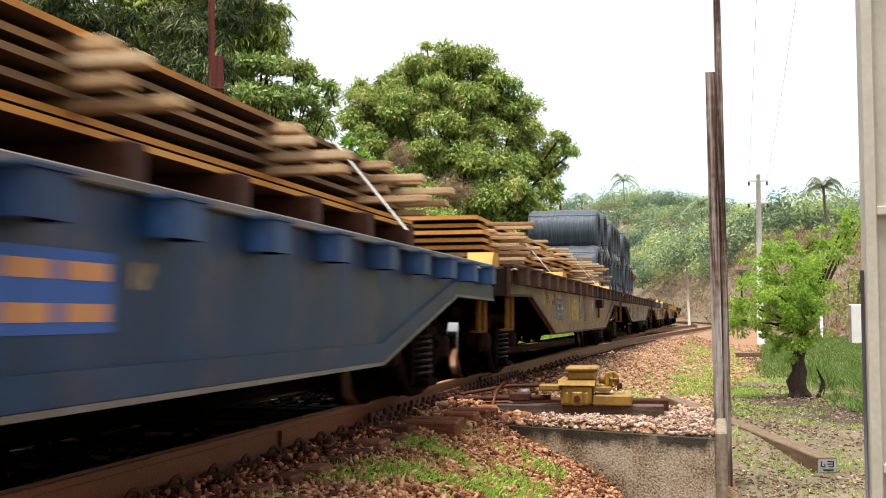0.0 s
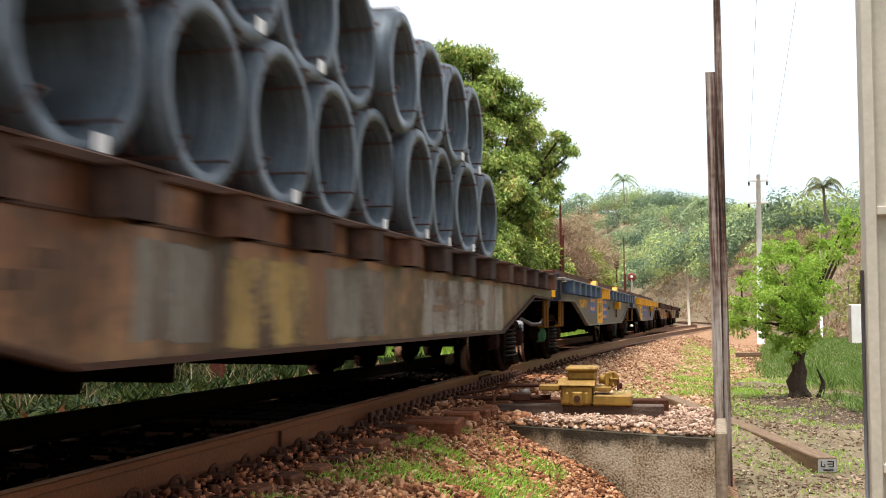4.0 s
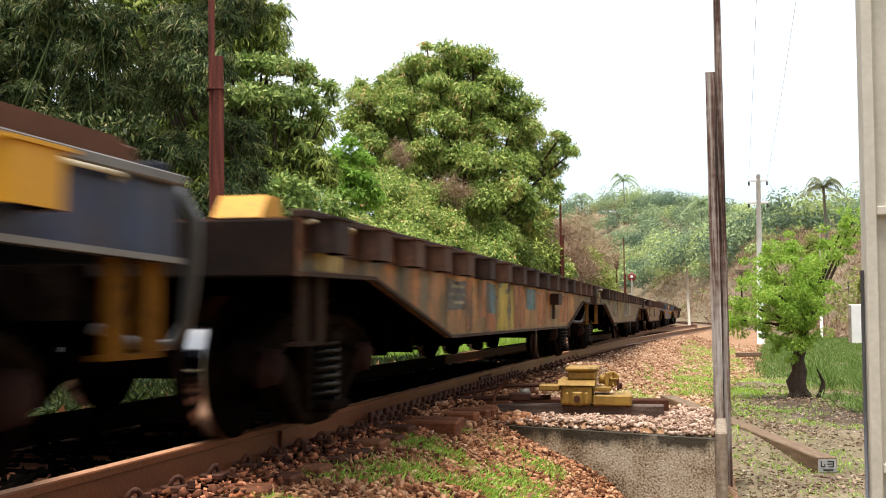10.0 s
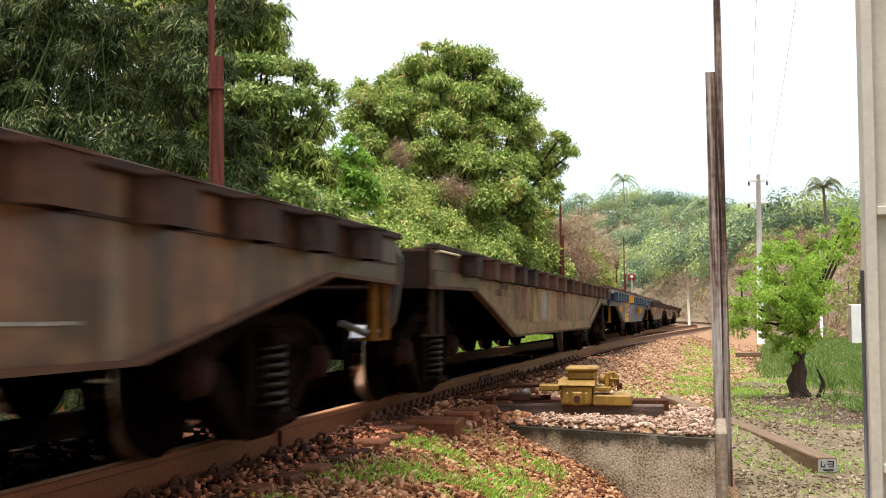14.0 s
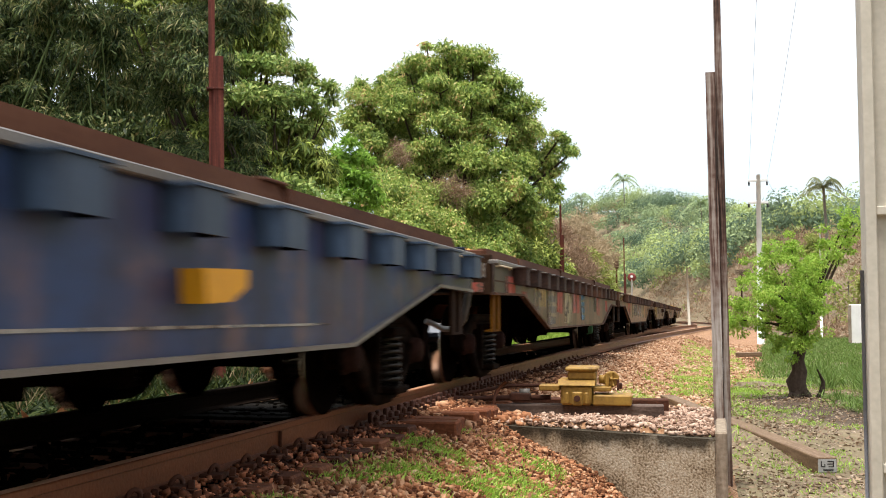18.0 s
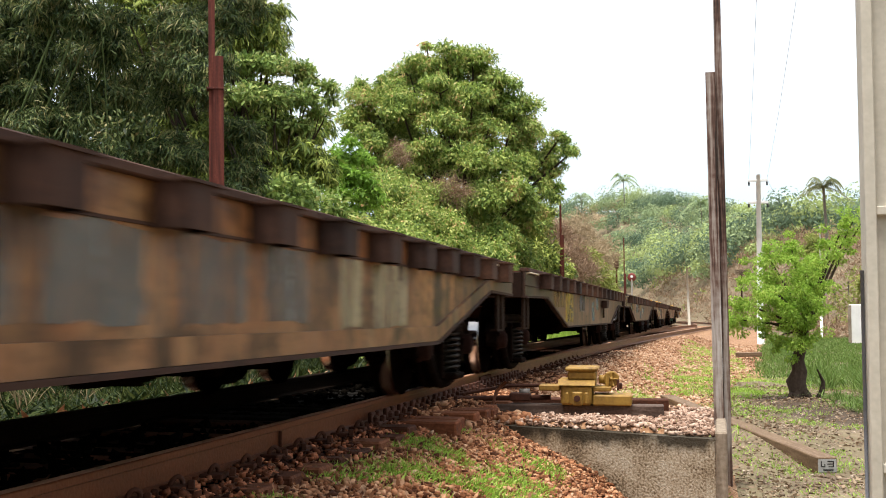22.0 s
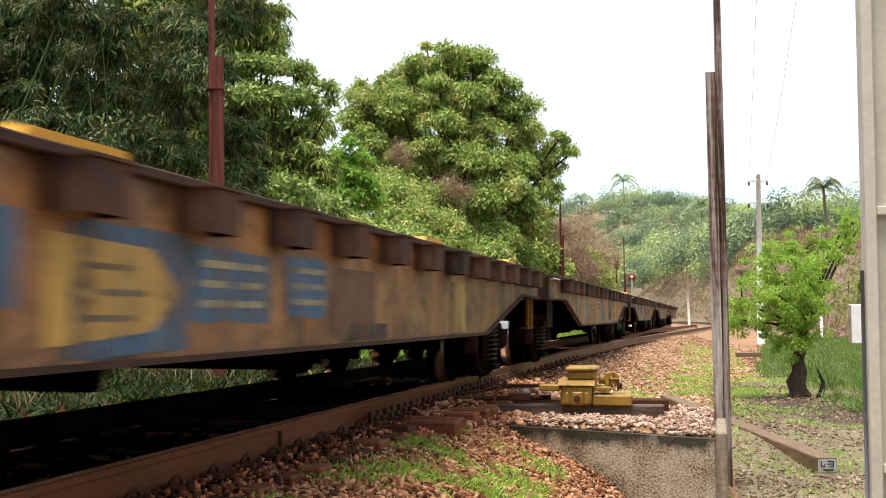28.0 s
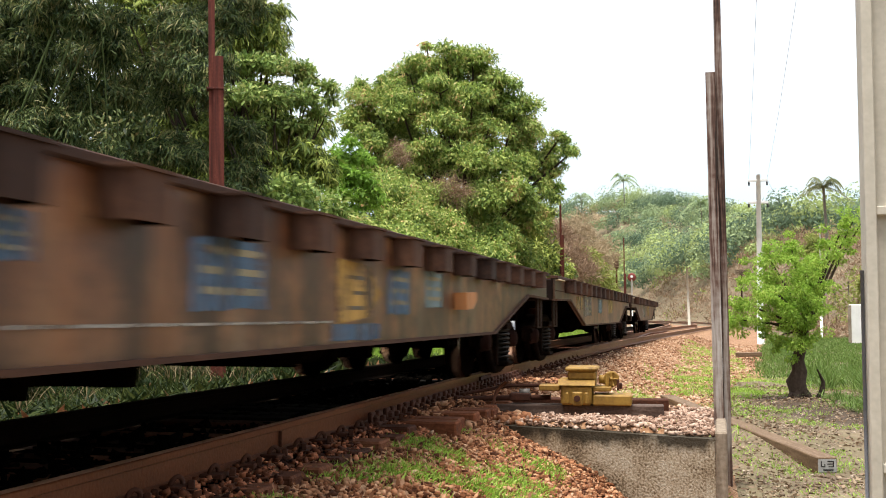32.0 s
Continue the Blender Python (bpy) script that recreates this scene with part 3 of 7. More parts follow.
def leaves(rng, centres, radii, per, length, width, droop=0.5, squash=0.8, hollow=0.35, fold=0.12):
    """Leaf blades in clumps. Each blade: base, two sides, tip."""
    centres, radii = np.asarray(centres, float), np.asarray(radii, float)
    k = len(centres)
    n = k * per
    c, r = np.repeat(centres, per, 0), np.repeat(radii, per)
    d = rng.normal(size=(n, 3))
    d /= np.linalg.norm(d, axis=1)[:, None]
    rad = r * (hollow + (1 - hollow) * rng.random(n) ** 0.5)
    p = c + d * rad[:, None] * (1, 1, squash)
    way = d * 0.7 + rng.normal(size=(n, 3)) * 0.6
    way[:, 2] -= droop
    way /= np.linalg.norm(way, axis=1)[:, None]
    side = np.cross(way, rng.normal(size=(n, 3)))
    side /= np.linalg.norm(side, axis=1)[:, None] + 1e-9
    nor = np.cross(way, side)
    ln = length * (0.6 + 0.8 * rng.random(n))[:, None]
    w = ln / length * width
    mid = p + way * ln * 0.45 + nor * ln * fold
    v = np.stack([p, mid + side * w / 2, p + way * ln, mid - side * w / 2], 1)
    return v.reshape(-1, 3)


def leaf_mesh(name, v, material):
    return quads(name, v, np.arange(len(v)).reshape(-1, 4), material)


def smooth(a, b, x):
    t = np.clip((np.asarray(x, float) - a) / (b - a), 0, 1)
    return t * t * (3 - 2 * t)

# ---- the lie of the land ----
BEND_Y, BEND_R = 74.0, 260.0     # the track bends to the left beyond here


def along(s):
    """Place and heading of the track's centre line, s metres from the camera's foot."""
    if s <= BEND_Y:
        return TRACK_X, s, 0.0
    a = (s - BEND_Y) / BEND_R
    return TRACK_X - BEND_R * (1 - math.cos(a)), BEND_Y + BEND_R * math.sin(a), a


def off_track(x, y):
    """Distance from the running track's centre line."""
    straight = np.abs(x - TRACK_X)
    round_bend = np.abs(np.hypot(x - (TRACK_X - BEND_R), y - BEND_Y) - BEND_R)
    return np.where(y < BEND_Y, straight, round_bend)


def branch_shift(y):
    """How far the branch line has turned out to the right of the running track."""
    y = np.asarray(y, float)
    arc = np.clip(y - 11, 0, 27)
    return arc ** 2 / 810 + np.clip(y - 38, 0, 40) * 0.0667


def right_of_track(x, y):
    """Signed distance to the right of the running track's centre line."""
    return np.where(y < BEND_Y, x - TRACK_X, np.hypot(x - (TRACK_X - BEND_R), y - BEND_Y) - BEND_R)


def bank_rise(x, y):
    """Distance past the foot of the embankment on the right."""
    foot = np.interp(y, [0, 30, 45, 75, 100, 140, 400], [16, 14, 12.2, 8.4, 5.4, 4.4, 6.4])
    return right_of_track(x, y) - foot


def waves(x, y, k):
    return np.sin(x * k + 1.3 * np.sin(y * k * 0.7 + 2)) * np.cos(y * k * 0.9 + 1.7 * np.sin(x * k * 0.6))


def wall_line(x):
    """The retaining wall's line across the shoulder."""
    return 8.66 - 0.358 * (x - 0.05)


def ground_z(x, y):
    x, y = np.asarray(x, float), np.asarray(y, float)
    dist = off_track(x, y)
    out = x - NEAR_RAIL          # to the right of the near rail
    # camera side: a shoulder that falls to a hollow; behind the wall a level pad, then lower ground
    front = 0.02 - 0.2 * np.clip(out - 0.1, 0, 0.65) - 0.43 * np.clip(out - 0.75, 0, 0.7) - 0.42 * smooth(1.4, 2.25, out) - 0.05 * smooth(2.2, 4, out)
    low = -0.68 + 0.24 * smooth(9, 20, y) + 0.08 * smooth(20, 40, y)
    pad = -0.09 * smooth(0.1, 0.7, out) - 0.14 * smooth(9.95, 10.1, y) * (1 - smooth(10.8, 11.0, y)) * smooth(0.5, 0.7, out)
    back = pad + (low - pad) * smooth(2.25, 2.75, out)
    shoulder = out - branch_shift(y)
    dip = 1 - smooth(22, 32, y)
    away = -0.02 - (0.34 + 0.13 * dip) * smooth(0.5, 1.9, shoulder) - (0.12 - 0.07 * dip) * smooth(2.2, 4.5, shoulder)
    mix = smooth(11.0, 13.0, y)
    back = back * (1 - mix) + away * mix
    right = np.where(y < wall_line(x) + 0.1, front, back)
    z = -0.2 + np.where(out > 0, right, 0)
    # left verge
    left = FAR_RAIL - 0.75 - x
    z = z - 0.14 * smooth(0, 0.9, left) + 0.75 * smooth(2.2, 9, left)
    rise = bank_rise(x, y)
    z = z + np.where(rise > 0, (5.5 + 3.0 * smooth(85, 115, y) - 5.0 * smooth(135, 190, y)) * smooth(0, 13 - 4 * smooth(85, 115, y), rise) + 4.5 * smooth(10, 60, rise) + 0.4 * waves(x, y, 0.35) * smooth(0, 6, rise), 0)
    hill = smooth(118, 270, y + 0.10 * x) * (17.5 + 2.0 * waves(x, y, 0.02) + 1.2 * waves(x, y, 0.07) - 0.2 * np.clip(x + 8, 0, 50))
    z = z + hill * smooth(5.0, 30.0, dist)
    z = z + 6.0 * smooth(5, 15, -y) * (smooth(0.5, 3.5, x) + smooth(7.5, 10.5, -x))     # unseen bank, added behind the camera to block low light
    z = z + 0.08 * np.exp(-((x - 1.5) / 0.6) ** 2 - ((y - 17.2) / 1.1) ** 2)      # mound at the small tree's foot
    z = z + 0.018 * waves(x, y, 2.1) * smooth(1.6, 2.2, dist) + 0.1 * waves(x, y, 0.4) * smooth(4, 9, dist) * (y > 16)
    return z


def spaced(lo, hi, fine_lo, fine_hi, step, grow=1.12):
    mid = list(np.arange(fine_lo, fine_hi, step))
    up, s = [mid[-1]], step
    while up[-1] < hi:
        s = min(s * grow, 25)
        up.append(up[-1] + s)
    dn, s = [mid[0]], step
    while dn[-1] > lo:
        s = min(s * grow, 25)
        dn.append(dn[-1] - s)
    return np.array(dn[:0:-1] + mid + up[1:])


gx = spaced(-450, 450, -6.0, 3.0, 0.12)
gy = spaced(-200, 700, 3.0, 15.0, 0.12)
GX, GY = np.meshgrid(gx, gy)
GZ = ground_z(GX, GY)
ids = np.arange(GX.size).reshape(GX.shape)
ground_faces = np.stack([ids[:-1, :-1], ids[:-1, 1:], ids[1:, 1:], ids[1:, :-1]], -1).reshape(-1, 4)


def ground_material():
    m = surface("ground_cover", [(0.3, (0.05, 0.037, 0.025)), (0.45, (0.13, 0.095, 0.06)), (0.6, (0.23, 0.175, 0.115)), (0.8, (0.34, 0.275, 0.195))], 1.6, rough=0.95, bump=0.7, grain=30, fine=0.45)
    n, l = m.node_tree.nodes, m.node_tree.links
    bsdf = n["Principled BSDF"]
    old = bsdf.inputs["Base Color"].links[0].from_socket
    tc = n.new("ShaderNodeTexCoord")
    no = n.new("ShaderNodeTexNoise")
    no.inputs["Scale"].default_value, no.inputs["Detail"].default_value, no.inputs["Roughness"].default_value = 0.7, 14, 0.74
    l.new(tc.outputs["Object"], no.inputs["Vector"])
    cr = n.new("ShaderNodeValToRGB")
    ramp_stops(cr, [(0.45, (0, 0, 0)), (0.62, (0.85, 0.85, 0.85))])
    l.new(no.outputs["Fac"], cr.inputs[0])
    mix = n.new("ShaderNodeMix")
    mix.data_type = "RGBA"
    l.new(cr.outputs[0], mix.inputs["Factor"])
    l.new(old, mix.inputs[6])
    mix.inputs[7].default_value = (0.15, 0.13, 0.07, 1)
    # bare dark earth trodden out round the foot of the small tree
    mp = n.new("ShaderNodeMapping")
    mp.inputs["Location"].default_value, mp.inputs["Scale"].default_value = (-2.1 * 0.55, -16.6 * 0.33, 0), (0.55, 0.33, 0)
    l.new(tc.outputs["Object"], mp.inputs[0])
    ln = n.new("ShaderNodeVectorMath")
    ln.operation = "LENGTH"
    l.new(mp.outputs[0], ln.inputs[0])
    wob = n.new("ShaderNodeMath")
    wob.operation = "MULTIPLY_ADD"
    wob.inputs[1].default_value = 1.6
    l.new(no.outputs["Fac"], wob.inputs[0])
    l.new(ln.outputs["Value"], wob.inputs[2])
    mr = n.new("ShaderNodeMapRange")
    mr.inputs["From Min"].default_value, mr.inputs["From Max"].default_value = 1.45, 1.85
    mr.inputs["To Min"].default_value, mr.inputs["To Max"].default_value = 0.9, 0.0
    l.new(wob.outputs[0], mr.inputs["Value"])
    earth = n.new("ShaderNodeMix")
    earth.data_type = "RGBA"
    l.new(mr.outputs[0], earth.inputs["Factor"])
    l.new(mix.outputs[2], earth.inputs[6])
    earth.inputs[7].default_value = (0.05, 0.032, 0.022, 1)
    l.new(earth.outputs[2], bsdf.inputs["Base Color"])
    return m


M["ground_cover"] = ground_material()
M["stone_far"] = surface("stone_far", [(0.2, (0.15, 0.065, 0.03)), (0.5, (0.37, 0.2, 0.11)), (0.8, (0.57, 0.41, 0.28))], 0.4, rough=0.9, grain=40, spread=0.6, island=True)
M["stone_path"] = surface("stone_path", [(0.2, (0.1, 0.07, 0.045)), (0.5, (0.24, 0.18, 0.125)), (0.8, (0.42, 0.34, 0.26))], 3, rough=0.9, grain=40, spread=0.6, island=True)
M["gravel"] = surface("gravel", [(0.3, (0.07, 0.03, 0.015)), (0.45, (0.22, 0.11, 0.055)), (0.6, (0.37, 0.23, 0.135)), (0.8, (0.52, 0.4, 0.28))], 2.0, rough=0.95, bump=0.9, grain=22, fine=0.6)
ground_me = quads("ground", np.stack([GX, GY, GZ], -1), ground_faces, "ground_cover")
ground_me.polygons.foreach_set("use_smooth", np.ones(len(ground_me.polygons), bool))
fx, fy = (GX[:-1, :-1] + GX[1:, 1:]) / 2, (GY[:-1, :-1] + GY[1:, 1:]) / 2
fd = off_track(fx, fy)
f_out = fx - NEAR_RAIL
wob = 0.15 * waves(fx, fy, 3.0) + 0.2 * waves(fx, fy, 0.8)
gravel = ((fd < 1.75 + wob) | ((f_out > 0) & (f_out < 2.6 + wob + 0.9 * smooth(14, 30, fy) + branch_shift(fy)) & (fy > 3) & (fy < 85)))
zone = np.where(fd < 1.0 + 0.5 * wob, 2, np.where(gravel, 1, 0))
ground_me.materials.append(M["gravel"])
# strip between the rails, coloured black where the train shades it
ground_me.materials.append(M["stone_shaded"])
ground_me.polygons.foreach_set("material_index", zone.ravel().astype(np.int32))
tagged(new("ground", ground_me), "trodden earth and thin grass beside the railway", "ground", kind="structure")

# ---- track ----
RAIL_PROFILE = [(-0.07, -0.17), (0.07, -0.17), (0.07, -0.158), (0.012, -0.14), (0.009, -0.045), (0.036, -0.035), (0.036, -0.006), (0.028, 0.0), (-0.028, 0.0), (-0.036, -0.006), (-0.036, -0.035), (-0.009, -0.045), (-0.012, -0.14), (-0.07, -0.158)]


def rail_bm(line):
    """A rail along a line of (x, y)."""
    bm = bmesh.new()
    rings = []
    for i, (x, y) in enumerate(line):
        x0, y0 = line[max(i - 1, 0)]
        x1, y1 = line[min(i + 1, len(line) - 1)]
        d = Vector((x1 - x0, y1 - y0)).normalized()
        rings.append([bm.verts.new((x + a * d.y, y - a * d.x, b)) for a, b in RAIL_PROFILE])
    for r0, r1 in zip(rings, rings[1:]):
        for j in range(len(RAIL_PROFILE)):
            f = bm.faces.new((r0[j - 1], r0[j], r1[j], r1[j - 1]))
            f.material_index = 1 if j in (8,) else 0
    bm.faces.new(rings[0])
    bm.faces.new(rings[-1][::-1])
    bmesh.ops.recalc_face_normals(bm, faces=bm.faces)
    return bm


track = thing("railway_track", "rusty broad-gauge track with timber sleepers and a turnout", "track", kind="structure")
main_s = list(np.arange(-40, BEND_Y + 0.1, 6)) + list(np.arange(BEND_Y + 4, 330, 4))


def shifted(s, off):
    x, y, a = along(s)
    return x + off * math.cos(a), y + off * math.sin(a)


def track_rail(name, line, label, material="rail_rust"):
    ob = part(name, rail_bm(line), material, track, label)
    ob.data.materials.append(M["rail_bright" if material == "rail_rust" else material])
    return ob


track_rail("rail", [shifted(s, 0.835) for s in main_s], "rusty rail with a worn bright head")
track_rail("rail", [shifted(s, -0.835) for s in main_s], "rail under the train, painted black for its shade", "rail_shaded")
by = list(np.arange(11, 40, 3)) + [50, 60, 70, 78, 88, 98, 108, 118, 128, 140, 160]
track_rail("branch_rail", [shifted(y, 0.835 + float(branch_shift(y)) - 0.004) for y in by[1:]], "brown rail turning out to the right")
track_rail("branch_rail", [shifted(y, -0.835 + float(branch_shift(y)) - 0.004) for y in by[2:]], "brown rail turning out to the right")



def sleeper_bm(half):
    bm = boxed(-half, half, -0.11, 0.11, -0.2, 0, 0.012)
    for v in bm.verts:
        v.co.z += 0.006 * math.sin(v.co.x * 7)
    return bm


def stored_mesh(key, material, make):
    """One mesh for alike pieces."""
    bm = make()
    me = bpy.data.meshes.new(key)
    bm.to_mesh(me)
    bm.free()
    me.materials.append(M[material])
    return me


def clip_bm():
    """A sprung rail clip: a bar bent in an upright loop over the rail foot, on its iron shoulder."""
    pts = [(0.012 + 0.022 * math.sin(a * 0.5), -0.031 * math.cos(a), 0.024 + 0.031 * math.sin(a)) for a in np.linspace(-1.1, 4.2, 13)]
    bm = tube(bmesh.new(), pts, 0.0125, 7)
    return box(bm, -0.035, 0.085, -0.06, 0.06, -0.012, 0.018, 0.006)


def spike_bm():
    """A square-headed screw spike standing out of the sleeper."""
    return lathe(box(bmesh.new(), -0.016, 0.016, -0.016, 0.016, 0.03, 0.07, 0.004), [(-0.02, 0.012), (0.02, 0.012), (0.024, 0.028), (0.03, 0.028)], 8, "Z")


spike_me = stored_mesh("rail_spike", "rust_dark", spike_bm)
sleeper_me = [stored_mesh("sleeper", "bearer_wood", lambda: sleeper_bm(1.3)), stored_mesh("sleeper", "sleeper_wood", lambda: sleeper_bm(1.44)), stored_mesh("sleeper", "sleeper_wood", lambda: sleeper_bm(1.44))]
clip_me = stored_mesh("rail_clip", "rust_dark", clip_bm)
chair_me = stored_mesh("rail_chair", "rust_dark", lambda: box(box(box(bmesh.new(), -0.09, 0.13, -0.07, 0.07, -0.172, -0.155, 0.004), 0.05, 0.085, -0.05, 0.05, -0.156, -0.075, 0.008), 0.088, 0.12, -0.025, 0.025, -0.156, -0.11, 0.006))
rs = random.Random(4)
sy = 1.5
while sy < 70:
    wide = 8.0 < sy < 13.5
    ob = part("sleeper", sleeper_me[2 if 9.6 < sy < 11.2 else 1 if wide else 0], "", track)
    lift = 0.03 if 7.6 < sy < 11.2 else 0.0
    ob.matrix_basis = pose(TRACK_X + rs.uniform(-0.06, 0.06) + 0, sy, -0.165 + rs.uniform(-0.012, 0.004) + lift * 0.2 - (0.03 if sy > 9.3 else 0.022 if sy < 7.6 else 0), 0, 0, rs.uniform(-1.5, 1.5))
    if sy < 30:
        if 7.4 < sy < 14:
            ob = part("rail_chair", chair_me, "", track)
            ob.matrix_basis = pose(NEAR_RAIL + 0.02, sy, 0.004)
            ob = part("rail_chair", chair_me, "", track)
            ob.matrix_basis = pose(NEAR_RAIL + 0.02, sy + 0.17, 0.004)
        ob = part("rail_clip", clip_me, "", track)
        ob.matrix_basis = pose(NEAR_RAIL + 0.085, sy + 0.02, -0.158, 0, 0, rs.uniform(-14, 14))
        if sy < 12:
            ob = part("rail_spike", spike_me, "", track)
            ob.matrix_basis = pose(NEAR_RAIL + 0.17 + rs.uniform(-0.02, 0.03), sy + rs.uniform(-0.05, 0.05), -0.185, rs.uniform(-6, 6), rs.uniform(-6, 6), 20)
    sy += 0.385 if sy < 14 else 0.56
for y0 in (6.05, 11.9, 17.8, 24.0):
    part("fishplate", boxed(NEAR_RAIL + 0.0125, NEAR_RAIL + 0.034, y0, y0 + 0.012 if y0 < 7 else y0 + 0.6, -0.14, -0.045, 0.004), "rust_dark", track)


# ---- loose stone ----
ICO = []
for zz, rr, ph, cnt in ((1, 0, 0, 1), (0.45, 0.9, 0, 5), (-0.45, 0.9, 0.63, 5), (-1, 0, 0, 1)):
    ICO += [(rr * math.cos(ph + k * 1.2566), rr * math.sin(ph + k * 1.2566), zz) for k in range(cnt)]
ICO = np.array(ICO)
ICO_F = [(0, 1 + k, 1 + (k + 1) % 5) for k in range(5)] + [(11, 6 + (k + 1) % 5, 6 + k) for k in range(5)]
ICO_F += [(1 + k, 6 + k, 1 + (k + 1) % 5) for k in range(5)] + [(6 + k, 6 + (k + 1) % 5, 1 + (k + 1) % 5) for k in range(5)]
ICO_F = np.array(ICO_F)
BLOCK = np.array([(x, y, z) for z in (-1, 1) for y in (-1, 1) for x in (-1, 1)]) * 0.66
BLOCK_F = np.array([(0, 2, 3), (0, 3, 1), (4, 5, 7), (4, 7, 6), (0, 1, 5), (0, 5, 4), (2, 6, 7), (2, 7, 3), (0, 4, 6), (0, 6, 2), (1, 3, 7), (1, 7, 5)])


def stones(name, label, rng, xs, ys, sizes, material, shape="ico", sink=0.2, zs=None):
    """Broken stones lying on the ground, every one turned and chipped differently."""
    base, fc = (ICO, ICO_F) if shape == "ico" else (BLOCK, BLOCK_F)
    n, k = len(xs), len(base)
    v = base[None] * (1 + 0.95 * (rng.random((n, k, 1)) - 0.5)) * (rng.uniform(0.55, 1.45, (n, 1, 3)) * (1, 1, 0.7))
    a, b = rng.uniform(0, 6.283, n), rng.uniform(-0.9, 0.9, n)
    ca, sa, cb, sb = np.cos(a), np.sin(a), np.cos(b), np.sin(b)
    x, y, z = v[..., 0], v[..., 1], v[..., 2]
    y, z = y * cb[:, None] - z * sb[:, None], y * sb[:, None] + z * cb[:, None]
    x, y = x * ca[:, None] - y * sa[:, None], x * sa[:, None] + y * ca[:, None]
    v = np.stack([x, y, z], -1) * sizes[:, None, None]
    gzv = ground_z(xs, ys) if zs is None else zs
    v += np.stack([xs, ys, gzv + sizes * (0.6 - sink)], -1)[:, None]
    faces = (fc[None] + (np.arange(n) * k)[:, None, None]).reshape(-1, 3)
    return tagged(part(name, quads(name, v, faces, material), material), label, "stones", kind="stuff")


rng = np.random.default_rng(7)


def strewn(n, x0, x1, y0, y1):
    return rng.uniform(x0, x1, n), rng.uniform(y0, y1, n)


xs, ys = strewn(14500, NEAR_RAIL + 0.08, 0.2, 3.2, 9.4)
keep = ys < wall_line(xs) - 0.05
xs, ys = xs[keep], ys[keep]
thin = (rng.random(len(xs)) < np.where((xs < -1.3) & (xs > -2.0) & (ys < 8.2), 0.55, 1.0))
xs, ys = xs[thin], ys[thin]
near = xs < NEAR_RAIL + 0.42 + 0.14 * waves(xs, ys, 3.0)
stones("ballast_stones", "rust-red broken ballast on the shoulder", rng, xs[~near], ys[~near], rng.uniform(0.008, 0.025, (~near).sum()), "stone_red", "block")
stones("brake_dust_ballast", "rust-red ballast close beside the rail", rng, xs[near], ys[near], rng.uniform(0.009, 0.024, near.sum()), "stone_rusty", "block", zs=ground_z(xs[near], ys[near]) + 0.022 * rng.random(near.sum()))
xs, ys = strewn(6000, NEAR_RAIL + 0.08, -0.4, 3.6, 9.2)
keep = (ys < wall_line(xs) - 0.05) & (xs > NEAR_RAIL + 0.45)
xs, ys = xs[keep], ys[keep]
stones("ballast_chips", "small rust-brown stone chips on the shoulder", rng, xs, ys, rng.uniform(0.009, 0.022, len(xs)), "stone_red", "block")
xs, ys = strewn(2600, NEAR_RAIL + 0.1, -1.85, 8.6, 15)
stones("ballast_stones", "rust-red broken ballast between the sleeper ends", rng, xs, ys, rng.uniform(0.018, 0.036, len(xs)), "stone_red", "block", zs=ground_z(xs, ys) + 0.03 * rng.random(len(xs)))
xs, ys = strewn(4600, -2.3, 0.06, 8.6, 11.2)
keep = (ys > wall_line(xs) + 0.05) & (xs > -1.95) & ((ys < 10.02) | (ys > 10.9) | (xs > -0.45))
xs, ys = xs[keep], ys[keep]
pale = rng.random(len(xs)) < smooth(-2.1, -1.3, xs)
stones("pale_ballast_stones", "pale pinkish ballast behind the retaining wall", rng, xs[pale], ys[pale], rng.uniform(0.011, 0.025, pale.sum()), "stone_pale", "block", zs=np.maximum(ground_z(xs[pale], ys[pale]), -0.312) + 0.018 * rng.random(pale.sum()))
stones("ballast_stones", "rust-red broken ballast by the turnout", rng, xs[~pale], ys[~pale], rng.uniform(0.02, 0.045, (~pale).sum()), "stone_red", zs=np.maximum(ground_z(xs[~pale], ys[~pale]), -0.312))
xs = rng.uniform(0.08, 2.5, 13500)
ys = 10.5 + 35 * rng.random(13500) ** 1.5
xs = NEAR_RAIL + xs * (1 + smooth(14, 30, ys) * 0.35) + branch_shift(ys)
stones("gravel_stones", "orange-brown gravel shoulder of the branch track", rng, xs, ys, rng.uniform(0.013, 0.034, len(xs)), "stone_far", "block")
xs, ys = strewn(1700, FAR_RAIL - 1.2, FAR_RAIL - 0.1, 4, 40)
stones("ballast_stones", "dark ballast on the far side of the track", rng, xs, ys, rng.uniform(0.02, 0.045, len(xs)), "stone_shaded", "block")
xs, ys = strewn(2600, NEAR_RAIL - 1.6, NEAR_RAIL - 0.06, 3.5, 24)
stones("oily_ballast_stones", "ballast between the rails, painted black for the train's shade", rng, xs, ys, rng.uniform(0.02, 0.045, len(xs)), "stone_shaded", "block")
xs, ys = strewn(1900, 0.15, 2.6, 8.6, 17)
stones("litter_stones", "small pale stones and chips on the path", rng, xs, ys, rng.uniform(0.006, 0.02, len(xs)), "stone_path", "block")


